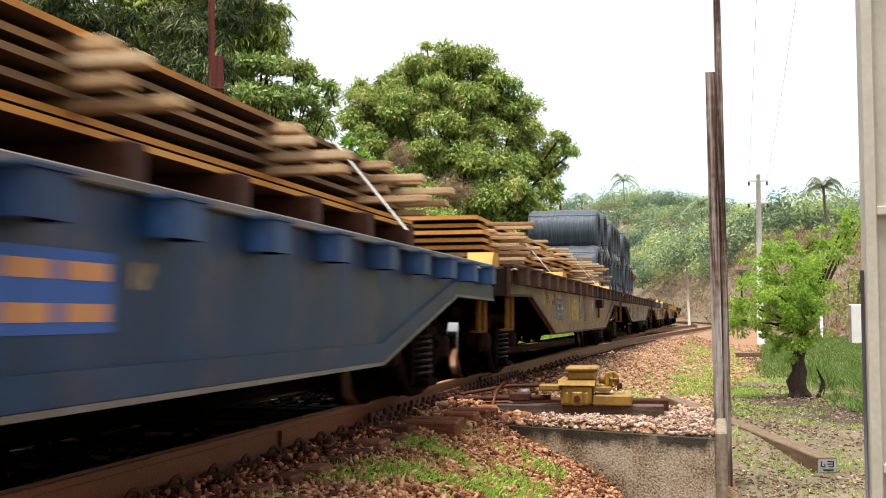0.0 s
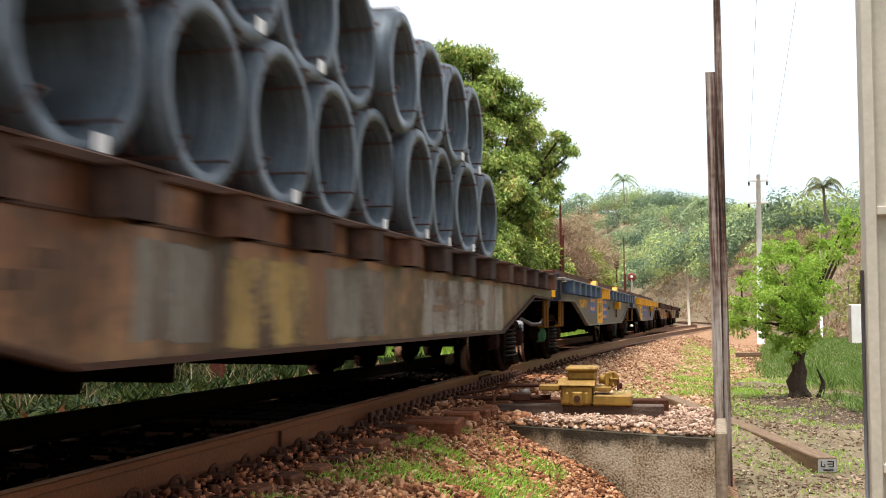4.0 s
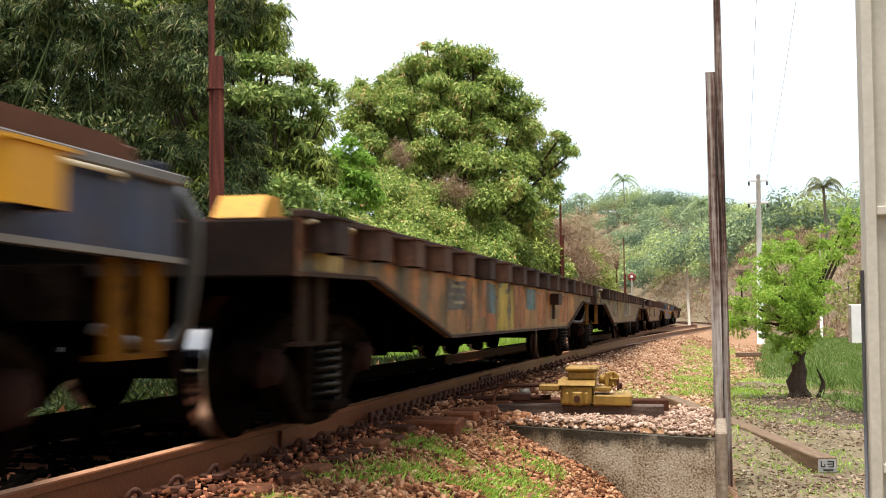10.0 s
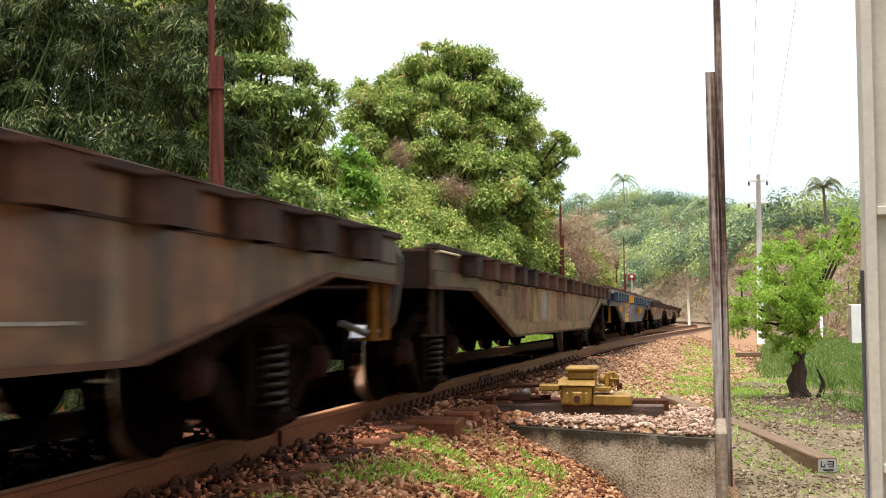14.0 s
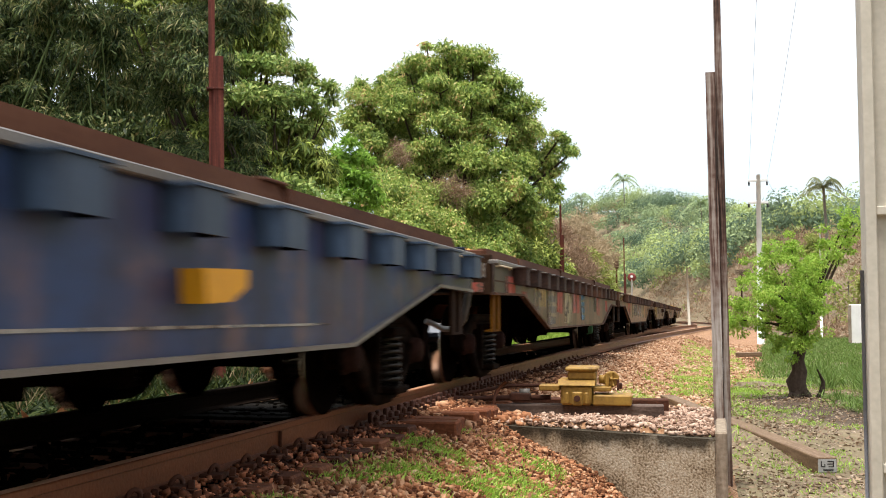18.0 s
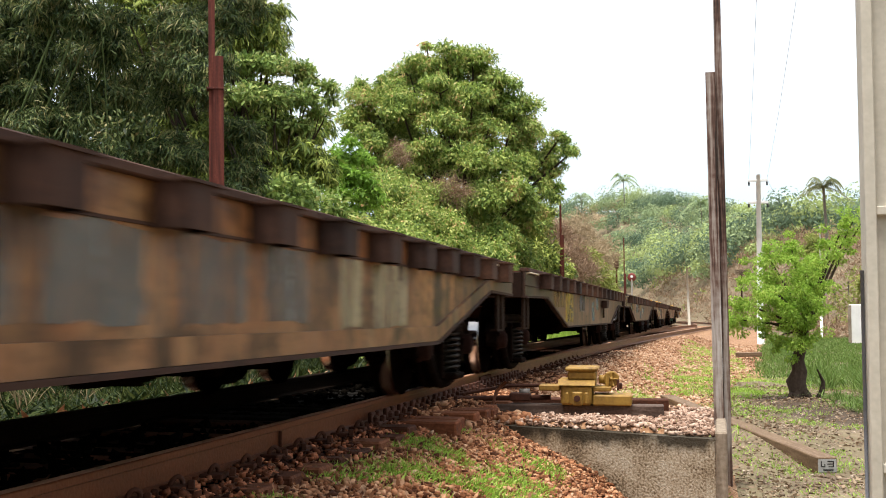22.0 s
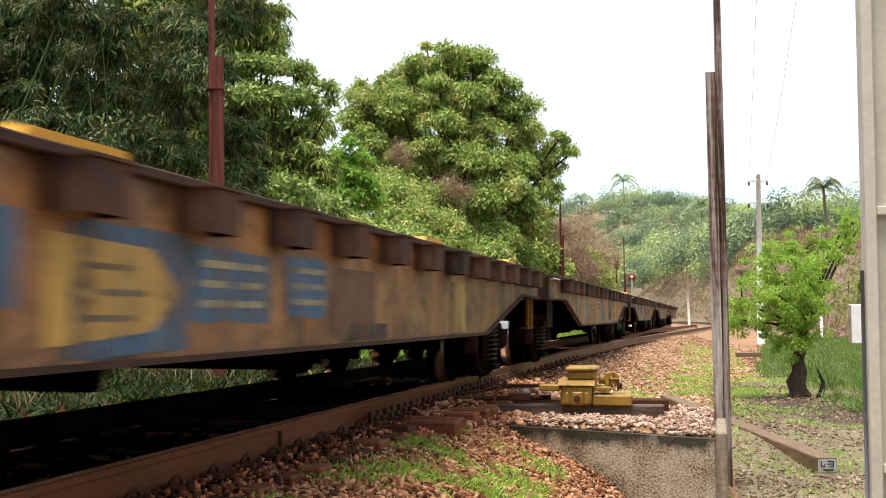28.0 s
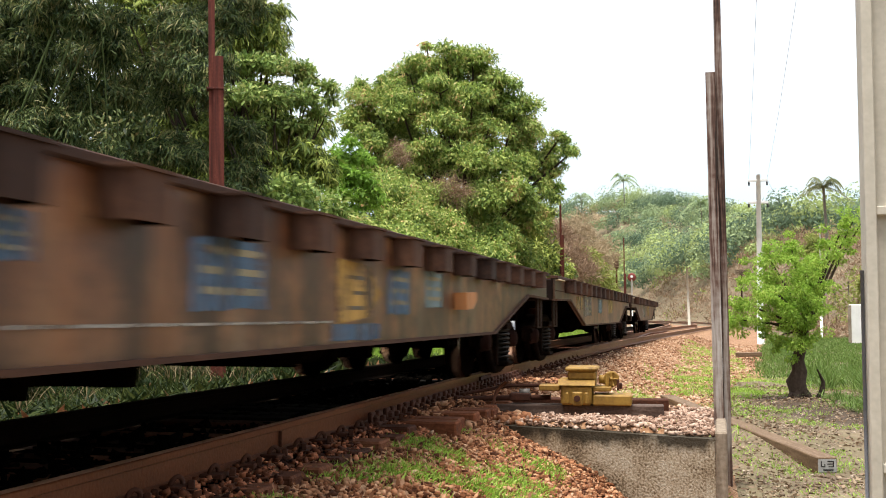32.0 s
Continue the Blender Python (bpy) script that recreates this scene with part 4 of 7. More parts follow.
# ---- grass ----
def blades(rng, xs, ys, per, height, width, lean=0.45, spread=0.05, zs=None):
    n = len(xs) * per
    x = np.repeat(xs, per) + rng.normal(size=n) * spread
    y = np.repeat(ys, per) + rng.normal(size=n) * spread
    z = ground_z(x, y) if zs is None else np.repeat(zs, per)
    p = np.stack([x, y, z - 0.01], -1)
    way = np.stack([rng.normal(size=n) * lean, rng.normal(size=n) * lean, np.ones(n)], -1)
    h = (height * rng.uniform(0.5, 1.3, n))[:, None]
    side = np.stack([rng.normal(size=n), rng.normal(size=n), np.zeros(n)], -1)
    side /= np.linalg.norm(side, axis=1)[:, None]
    tip = p + way * h
    tip[:, 2] -= 0.25 * h[:, 0] * np.linalg.norm(way[:, :2], axis=1)
    mid = p + way * h * 0.45
    return np.stack([p, mid + side * width / 2, tip, mid - side * width / 2], 1).reshape(-1, 3)


def sward(name, label, xs, ys, per, height, width, material, lean=0.45, spread=0.05):
    tagged(part(name, leaf_mesh(name, blades(rng, xs, ys, per, height, width, lean, spread), material), material), label, "grass", kind="stuff")


def patchy(xs, ys, k=1.7, level=0.0):
    keep = waves(xs, ys, k) + 0.6 * waves(xs, ys, k * 2.7) + 0.35 * rng.normal(size=len(xs)) > level
    return xs[keep], ys[keep]


xs, ys = patchy(*strewn(6000, -2.15, -1.1, 4.6, 8.5), 3.1, 0.25)
sward("grass", "short bright grass among the ballast", xs, ys, 7, 0.052, 0.0105, "grass", 0.6, 0.03)
xs, ys = patchy(*strewn(11000, -0.6, 3.2, 8.8, 26), 1.7, 0.25)
sward("grass", "thin short grass on the path", xs, ys, 6, 0.05, 0.01, "grass", 0.6, 0.05)
xs, ys = strewn(17000, 1.0, 12, 20, 66)
keep = (xs > NEAR_RAIL + branch_shift(ys) + 3.4) & (ys > 24)
sward("grass", "bright green grass below the embankment", xs[keep], ys[keep], 5, 0.13, 0.03, "grass_dull", 0.5, 0.12)
xs, ys = patchy(*strewn(2600, -1.2, 0.4, 11.5, 24), 1.2, 0.35)
xs2, ys2 = patchy(*strewn(2600, -0.7, 0.9, 18, 40), 3.7, 0.3)
xs, ys = np.concatenate([xs, xs2]), np.concatenate([ys, ys2])
sward("grass", "grass tufts in the gravel shoulder", xs, ys, 7, 0.09, 0.012, "grass", 0.6, 0.05)
xs, ys = strewn(700, -2.1, -0.8, 4.8, 9.0)
keep = ys < wall_line(xs) - 0.1
zl = ground_z(xs[keep], ys[keep]) + 0.03
lv = leaves(rng, np.stack([xs[keep], ys[keep], zl], -1), np.full(keep.sum(), 0.01), 1, 0.045, 0.02, 0.0, 0.3)
tagged(part("leaf_litter", leaf_mesh("leaf_litter", lv, "leaf_rust"), "leaf_rust"), "dry leaves caught among the ballast", "leaves", kind="stuff")
xs, ys = patchy(*strewn(700, 2.0, 4.4, 20, 25), 2.4, 0.3)
sward("tall_grass", "tall arching dark grass beside the small tree", xs, ys, 14, 0.42, 0.022, "grass_dull", 0.55, 0.09)
xs, ys = strewn(60, 1.75, 2.7, 16.0, 18.0)
sward("tall_grass", "tufts of arching grass on the bare earth", xs, ys, 12, 0.22, 0.014, "grass_dull", 0.8, 0.05)
xs, ys = strewn(7500, -9.0, FAR_RAIL - 1.0, 20, 60)
sward("verge_grass", "green verge grass behind the track", xs, ys, 6, 0.28, 0.024, "grass", 0.5, 0.1)
xs, ys = patchy(*strewn(380, -8.6, FAR_RAIL - 1.4, 4, 15), 1.1, 0.1)
sward("dry_grass", "dry straw-coloured grass behind the track", xs, ys, 6, 0.42, 0.012, "straw", 0.6, 0.06)
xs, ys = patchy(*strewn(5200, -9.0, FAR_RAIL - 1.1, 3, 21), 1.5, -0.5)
sward("weeds", "low weeds behind the track, tree shade painted in", xs, ys, 7, 0.24, 0.035, "weed_shaded", 0.9, 0.08)
xs, ys = strewn(2600, -9.0, FAR_RAIL - 0.9, 3, 18)
zl = ground_z(xs, ys) + 0.012
lv = leaves(rng, np.stack([xs, ys, zl], -1), np.full(len(xs), 0.01), 1, 0.13, 0.05, 0.0, 0.3)
tagged(part("leaf_litter", leaf_mesh("leaf_litter", lv, "leaf_rust"), "leaf_rust"), "brown fallen leaves behind the track", "leaves", kind="stuff")
xs, ys = patchy(*strewn(13000, -0.3, 3.4, 8.6, 22), 1.9, -0.25)
zl = ground_z(xs, ys) + 0.012
lv = leaves(rng, np.stack([xs, ys, zl], -1), np.full(len(xs), 0.01), 1, 0.065, 0.034, 0.0, 0.3)
lv[:, 2] = np.repeat(zl, 4) + (lv[:, 2] - np.repeat(zl, 4)) * 0.5
tagged(part("leaf_litter", leaf_mesh("leaf_litter", lv, "litter"), "litter"), "fallen dry leaves scattered on the path", "leaves", kind="stuff")

# ---- things beside the track ----
def point_machine(at, rz):
    k = 1.12
    t = thing("point_machine", "worn yellow cast-iron point machine on timbers beside the turnout", "point machine", at, rz)

    def bx(name, x0, x1, y0, y1, z0, z1, c=0.012, material="yellow_machine", parent=None, label=""):
        return part(name, boxed(x0 * k, x1 * k, y0 * k, y1 * k, z0 * k, z1 * k, c), material, parent or t, label)

    bx("housing", -0.17, 0.09, -0.24, 0.2, 0.0, 0.165, 0.02)
    bm = bmesh.new()
    prism(bm, [(-0.26 * k, 0.167 * k), (0.21 * k, 0.167 * k), (0.16 * k, 0.21 * k), (-0.2 * k, 0.21 * k)], -0.193 * k, 0.116 * k)
    part("shoulder", bm, "yellow_machine", t)
    bx("lid", -0.115, 0.12, -0.19, 0.16, 0.212, 0.282, 0.012, label="yellow lid with worn corners")
    bx("top_cover", -0.135, 0.142, -0.225, 0.18, 0.283, 0.318, 0.014)
    lock = bx("lock_box", -0.075, 0.015, -0.275, -0.242, 0.0, 0.115)
    part("lock_plug", lathe(bmesh.new(), [(-0.293 * k, 0.03), (-0.276 * k, 0.03)], 14, "Y", (-0.03 * k, 0, 0.06 * k)), "rust_dark", lock)
    bx("bolt_lug", 0.03, 0.065, -0.265, -0.242, 0.01, 0.11)
    bx("bolt_lug", -0.13, -0.1, -0.265, -0.242, 0.01, 0.11)
    bx("rod_guard", -0.36, -0.175, -0.2, -0.06, 0.115, 0.168)
    bx("foot_plate", 0.095, 0.42, -0.23, 0.1, 0.0, 0.088, label="yellow foot plate")
    bx("ledge", 0.095, 0.25, -0.2, 0.12, 0.115, 0.155, 0.008)
    motor = part("motor", lathe(bmesh.new(), [(0.14 * k, 0.03), (0.15 * k, 0.042), (0.24 * k, 0.042), (0.26 * k, 0.025)], 18, "X", (0, -0.05, 0.21 * k)), "yellow_machine", t)
    bx("crank", 0.295, 0.315, -0.12, -0.09, 0.12, 0.215, 0.006, "rust_dark", motor)
    part("hand_wheel", lathe(bmesh.new(), [(-0.115, 0.062), (-0.11, 0.075), (-0.095, 0.075), (-0.09, 0.062)], 20, "Y", (0.25 * k, 0, 0.215 * k)), "yellow_machine", motor)
    for a in range(5):
        c, sn = math.cos(a * 1.2566), math.sin(a * 1.2566)
        part("spoke", tube(bmesh.new(), [(0.25 * k, -0.118, 0.215 * k), (0.25 * k + 0.066 * c, -0.118, 0.215 * k + 0.066 * sn)], 0.009, 6), "yellow_machine", motor)
    bx("bracket", 0.2, 0.23, -0.14, 0.02, 0.155, 0.27, 0.006, parent=motor)
    bx("cable_gland", 0.3, 0.34, -0.06, 0.0, 0.13, 0.18, 0.01, "rust_dark")
    part("throw_rod", tube(bmesh.new(), [(-0.3, -0.1, 0.06), (-1.3, -0.1, 0.03)], 0.026), "rust_dark", t)
    part("detector_rod", tube(bmesh.new(), [(-0.3, -0.01, 0.17), (-0.7, 0.0, 0.16), (-1.3, 0.03, 0.05)], 0.018), "rust_dark", t)
    bx("rod_joint", -0.62, -0.44, -0.135, -0.035, 0.02, 0.09, 0.012, "rust_dark")
    part("rod_nut", lathe(bmesh.new(), [(-0.6, 0.04), (-0.5, 0.04)], 8, "X", (0, -0.1, 0.1)), "edge_worn", t, "bare metal adjusting nut")
    part("crank_arm", tube(bmesh.new(), [(-0.86, -0.12, -0.02), (-0.82, -0.1, 0.12), (-0.74, -0.05, 0.2)], 0.018), "rail_rust", t)
    return t


point_machine((-1.17, 10.42, -0.2), 3)


def timber(name, label, length, w, h, material, m, category="sleeper"):
    bm = boxed(-length / 2, length / 2, -w / 2, w / 2, 0, h, 0.01)
    for v in bm.verts:
        v.co.z += 0.008 * math.sin(v.co.x * 3)
    ob = part(name, bm, material)
    ob.matrix_basis = m
    return tagged(ob, label, category)


timber("timber_bearer", "dark weathered timber bearer under the point machine", 1.6, 0.2, 0.12, "beam_grey", pose(-1.2, 10.33, -0.322, 0, 0, 2))
timber("timber_bearer", "dark weathered timber bearer under the point machine", 1.6, 0.2, 0.12, "bearer_wood", pose(-1.17, 10.79, -0.3, 0, 0, 2))

# retaining wall in front of the pale ballast
WALL_A = math.degrees(math.atan2(-0.68, 1.9))
wall = thing("retaining_wall", "stained concrete wall holding back the pale ballast", "wall", kind="structure")
wall_bm = prism(bmesh.new(), [(0, -1.5), (0, -0.315), (0.15, -0.315), (0.15, -1.5)], 0, 2.02)
wall_ob = part("wall_face", wall_bm, "wall_concrete", wall)
wall_ob.matrix_basis = pose(-1.85, 9.32, 0, 0, 0, WALL_A)
ret = part("wall_return", boxed(-0.005, 0.085, -0.03, 1.75, -1.5, -0.255, 0.012), "beam_concrete", wall, "brown-stained end post of the wall")
ret.matrix_basis = pose(0.06, 8.62, 0, 0, 0, -0.6)
kerb = part("gutter_edge", boxed(-0.03, 0.03, -0.6, 0.45, -0.35, 0.03, 0.01), "concrete", wall, "dark edge of a buried concrete gutter")
kerb.matrix_basis = pose(-1.2, 8.0, -0.62, 0, 0, 4)


def rail_section(length, w=0.12, h=0.15):
    """An upright old rail."""
    bm = bmesh.new()
    prof = [(-w / 2, 0), (w / 2, 0), (w / 2, 0.014), (0.01, 0.03), (0.01, h - 0.04), (0.033, h - 0.03), (0.033, h), (-0.033, h), (-0.033, h - 0.03), (-0.01, h - 0.04), (-0.01, 0.03), (-w / 2, 0.014)]
    a = [bm.verts.new((x, y, 0)) for x, y in prof]
    b = [bm.verts.new((x, y, length)) for x, y in prof]
    bm.faces.new(a)
    bm.faces.new(b[::-1])
    for i in range(len(prof)):
        bm.faces.new((a[i - 1], b[i - 1], b[i], a[i]))
    bmesh.ops.recalc_face_normals(bm, faces=bm.faces)
    return bm


def rail_mast(at, rz, low, full, material, label, lean=(0, 0), clamps=(2.6,), wide=0.12, side=-1, gap=0.075):
    """A mast of two old rails: a short one and a long one bolted together."""
    t = thing("rail_mast", label, "mast", at, rz)
    t.rotation_euler = (radians(lean[0]), radians(lean[1]), radians(rz))
    a = part("short_rail", rail_section(low, wide), material, t)
    a.location = (side * gap / 2, 0.0, -0.6)
    b = part("long_rail", rail_section(full, wide * 0.62), material, t)
    b.location = (-side * gap / 2, 0.05, -0.6)
    for z in clamps:
        part("clamp", boxed(-wide * 0.85, wide * 0.85, -0.02, 0.18, z, z + 0.03, 0.006), material, t)
        part("bolt", lathe(bmesh.new(), [(-0.05, 0.016), (-0.02, 0.016)], 6, "Y", (0, 0, z + 0.015)), material, t)
    return t


rail_mast((0.135, 9.75, -0.5), 0, 3.92, 8.2, "pole_flaking", "flaking rusty mast of two old rails behind the retaining wall", (0, -0.55), (), 0.085, -1, 0.075)
rail_mast((-6.505, 13.54, -0.3), 24, 5.15, 9.5, "pole_rust", "rust-red mast of two bolted rails behind the track", (0, -1.1), (4.08,), 0.14, 1, 0.09)
for y, h1 in ((49.9, 5.3), (90.0, 5.0)):
    rail_mast((-6.52, y, -0.3), 10, h1, 6.9 if y < 60 else 8.0, "pole_rust", "rust-brown rail mast standing beside the line", (0, -0.2), (3.7,), 0.16, 1, 0.07)


def concrete_post(at, rz):
    t = thing("concrete_post", "pale concrete post with recessed panels", "post", at, rz)
    part("flange", boxed(-0.10, -0.035, -0.11, 0.11, -0.3, 7, 0.006), "concrete_pale", t)
    part("flange", boxed(0.22, 0.285, -0.11, 0.11, -0.3, 7, 0.006), "concrete_pale", t)
    part("web", boxed(-0.035, 0.22, -0.045, 0.045, -0.3, 7), "concrete_pale", t)
    for z in (0.74, 2.28, 3.82, 5.4):
        part("rib", boxed(-0.035, 0.22, -0.1, 0.1, z, z + 0.055, 0.006), "concrete_pale", t)
    part("conduit", tube(bmesh.new(), [(-0.115, -0.02, -0.3), (-0.115, -0.02, 1.95)], 0.011, 8), "conduit_grey", t, "grey conduit strapped to the post")
    return t


concrete_post((1.04, 6.95, -1.03), 0)
beam = timber("timber_beam", "long squared timber beam lying on the ground by the wall", 5.89, 0.2, 0.15, "beam_wood", Matrix.Translation((0.256, 13.835, -0.788)) @ Matrix.Rotation(radians(-73.10), 4, "Z") @ Matrix.Rotation(radians(1.70), 4, "Y"), "beam")
end_plate = part("painted_end", boxed(2.9466, 2.9506, -0.09, 0.09, 0.01, 0.135), "paint_faded", beam, "whitewashed end with dark painted marks")
for a, b, c, d in ((-0.065, -0.055, 0.065, 0.12), (-0.065, -0.02, 0.06, 0.07), (-0.03, -0.02, 0.065, 0.09), (0.0, 0.055, 0.085, 0.094), (0.0, 0.06, 0.11, 0.12), (0.055, 0.065, 0.06, 0.12), (0.01, 0.055, 0.06, 0.068), (-0.04, 0.06, 0.025, 0.04)):
    part("marking_bar", boxed(2.9510, 2.9530, a, b, c, d), "paint_black", beam)
timber("sleeper", "old sleeper end half buried in the grass", 0.7, 0.22, 0.12, "beam_wood", pose(1.15, 31.5, -0.52, 0, 0, 20))

# marker, signals, masts and wires further off
marker = thing("marker_box", "white concrete marker with grey sides in the grass", "marker", (6.42, 50.2, -0.5), 10)
part("body", boxed(-0.27, 0.27, -0.2, 0.2, -0.2, 1.62, 0.03), "paint_white", marker)
part("side_panel", boxed(-0.295, -0.272, -0.19, 0.19, -0.2, 1.58), "concrete", marker)


def utility_pole(at, h, arms, label, r=0.15):
    t = thing("utility_pole", label, "utility pole", at)
    part("shaft", tube(bmesh.new(), [(0, 0, -0.5), (0.02, 0, h)], [r, r * 0.6], 10), "paint_white", t)
    for z, w in arms:
        arm = part("crossarm", boxed(-w, w, -0.05, 0.05, z - 0.05, z + 0.05, 0.008), "paint_white", t)
        for s in (-1, 1):
            part("insulator", lathe(bmesh.new(), [(z - 0.22, 0.02), (z - 0.19, 0.045), (z - 0.15, 0.03), (z - 0.1, 0.045), (z - 0.052, 0.02)], 8, "Z", (s * w * 0.94, 0, 0)), "paint_black", arm)
    return t


utility_pole((2.25, 47.8, -0.5), 7.2, ((6.95, 0.4), (6.0, 0.42)), "white concrete utility pole with two crossarms", 0.15)
utility_pole((6.26, 63.3, -0.3), 6.0, (), "thin pale pole among the bushes", 0.08)
lean = thing("pole", "bare pale leaning pole at the foot of the bank", "pole", (-1.2, 80.2, 0.0))
part("shaft", tube(bmesh.new(), [(0, 0, -0.3), (-0.12, 0, 4.0)], [0.1, 0.07], 8), "concrete_pale", lean)
sig = thing("track_signal", "red and white round signal board on a post", "signal", (-5.5, 83.0, 0))
part("post", tube(bmesh.new(), [(0, 0, -0.5), (0, 0, 3.4)], 0.07, 8), "paint_white", sig)
board = part("board", lathe(bmesh.new(), [(-0.06, 0.24), (0.02, 0.34), (0.06, 0.34)], 8, "Y", (0, 0, 3.55)), "paint_red", sig, "red signal board")
part("white_disc", lathe(bmesh.new(), [(-0.1, 0.11), (-0.065, 0.11)], 12, "Y", (0, 0, 3.6)), "paint_white", board)
sig2 = thing("track_signal", "rusty unlit signal on a thin post", "signal", (-6.79, 84.7, 0))
part("post", tube(bmesh.new(), [(0, 0, -0.5), (0, 0, 4.4)], 0.08, 8), "pole_rust", sig2)
part("head", boxed(-0.18, 0.18, -0.12, 0.12, 4.3, 5.1, 0.05), "rust_dark", sig2)
for dx, h in ((0, 2.6), (0.36, 2.75)):
    cab = thing("relay_box", "small white relay box on a post", "cabinet", (-6.95 + dx, 51.8, 0))
    part("post", tube(bmesh.new(), [(0, 0, -0.6), (0, 0, h - 0.05)], 0.04, 8), "paint_white", cab)
    part("case", boxed(-0.11, 0.11, -0.1, 0.1, h - 0.1, h + 0.45, 0.02), "paint_white", cab)
board2 = thing("notice_board", "small grey board on a post at the bank", "sign", (1.95, 62.2, -0.3))
part("post", tube(bmesh.new(), [(0, 0, -0.4), (0, 0, 3.2)], 0.05, 8), "bark", board2)
part("panel", boxed(-0.35, 0.35, -0.04, 0.04, 3.2, 3.5, 0.01), "concrete", board2)


def wire(name, label, a, b, sag, r=0.012):
    a, b = Vector(a), Vector(b)
    pts = [a.lerp(b, k / 12) - Vector((0, 0, sag * 4 * (k / 12) * (1 - k / 12))) for k in range(13)]
    tagged(part(name, tube(bmesh.new(), pts, r, 5), "rubber"), label, "cable")


wire("overhead_wire", "thin overhead wire between utility poles", (1.87, 47.8, 6.5), (0.56, 6, 7.4), 0.3, 0.004)
wire("overhead_wire", "thin overhead wire between utility poles", (2.63, 47.8, 6.5), (1.3, 6, 7.4), 0.3, 0.004)
wire("overhead_wire", "thin overhead wire between utility poles", (2.63, 47.8, 6.5), (7.5, 75, 5.4), 0.8, 0.008)

# ---- woods and hill ----
def billows(rng, lobes, leaf, width, droop, cover, tufts=9, flat=0.85):
    """Every lobe carries rounded tufts, and every tuft a skin of leaves that face outwards and hang at their tips."""
    out = []
    for x, y, z, r in lobes:
        d = rng.normal(size=(tufts, 3))
        d[:, 2] += 0.3
        d /= np.linalg.norm(d, axis=1)[:, None]
        tc = np.array((x, y, z)) + d * (r * rng.uniform(0.5, 0.82, (tufts, 1))) * (1, 1, flat)
        tr = r * rng.uniform(0.3, 0.52, tufts)
        n = int(cover * tufts * 4 * math.pi * (0.42 * r) ** 2 / (leaf * width * 0.55))
        pick = rng.integers(tufts, size=n)
        o = rng.normal(size=(n, 3))
        o /= np.linalg.norm(o, axis=1)[:, None]
        o[:, 2] = np.where(o[:, 2] < -0.4, -0.5 * o[:, 2], o[:, 2])
        p = tc[pick] + o * (tr[pick] * (0.4 + 0.95 * rng.random(n) ** 0.7))[:, None]
        way = rng.normal(size=(n, 3)) * 0.6 + o * 0.35
        way[:, 2] -= droop
        way /= np.linalg.norm(way, axis=1)[:, None]
        side = np.cross(way, o + np.array((0, 0, 0.25)) + rng.normal(size=(n, 3)) * 0.4)
        side /= np.linalg.norm(side, axis=1)[:, None] + 1e-9
        ln = leaf * rng.uniform(0.6, 1.3, (n, 1))
        w = ln / leaf * width
        mid = p + way * ln * 0.42 + o * ln * 0.06
        out.append(np.stack([p, mid + side * w / 2, p + way * ln - np.array((0, 0, 0.12)) * ln, mid - side * w / 2], 1).reshape(-1, 3))
    return np.concatenate(out)


def lobed_tree(name, label, at, lobes, material, seed, leaf, width, droop, trunk_r, cover=1.2, category="tree", trunk="trunk", bark="bark", tufts=9, flat=0.85):
    """A tapered trunk, limbs to every lobe of the crown, and leaves in tufts."""
    rng = np.random.default_rng(seed)
    g = float(ground_z(at[0], at[1]))
    t = thing(name, label, category, (at[0], at[1], 0))
    bm = bmesh.new()
    top = max(z for x, y, z, r in lobes)
    fork = g + (top - g) * 0.3
    tube(bm, [(0, 0, g - 0.4), (0.08, 0, g + 0.5), (-0.05, 0.05, fork)], [trunk_r * 1.4, trunk_r, trunk_r * 0.85], 10)
    for x, y, z, r in lobes:
        m = (x * 0.45 + rng.normal() * 0.2, y * 0.45, fork + (z - fork) * 0.45)
        tube(bm, [(-0.05, 0.05, fork - 0.1), m, (x, y, z)], [trunk_r * 0.3, trunk_r * 0.2, trunk_r * 0.08], 6)
        for k in range(3):
            e = np.clip(rng.normal(size=3), -1, 1) * r * 0.5
            tube(bm, [(x, y, z), (x + e[0], y + e[1], z + abs(e[2]))], [trunk_r * 0.1, trunk_r * 0.03], 5)
    part(trunk, bm, bark, t)
    part("crown", leaf_mesh("crown", billows(rng, lobes, leaf, width, droop, cover, tufts, flat), material), material, t)
    return t


MANGO_HIGH = [(-0.36, -1.61, 11.27, 0.89), (0.57, -0.86, 11.23, 0.98), (-1.88, -1.95, 10.69, 0.85), (-2.69, -2.62, 10.08, 0.88), (-1.25, -1.67, 11.94, 0.27), (-3.76, -2.72, 9.2, 0.92), (1.6, -0.55, 10.35, 0.98), (2.35, -0.3, 9.27, 0.94), (2.79, -0.02, 8.21, 0.9), (4.13, 0.31, 8.21, 0.43), (4.52, 0.25, 7.45, 0.47), (3.85, 0.52, 7.06, 0.51), (-0.31, -3.04, 9.64, 0.9), (-1.78, -3.35, 8.8, 0.98), (0.9, -2.42, 9.33, 0.94), (-0.16, -3.62, 7.93, 1), (1.47, -2.39, 7.88, 0.9), (-1.43, -3.87, 7.01, 0.92), (0.8, -3.7, 6.49, 1.02)]
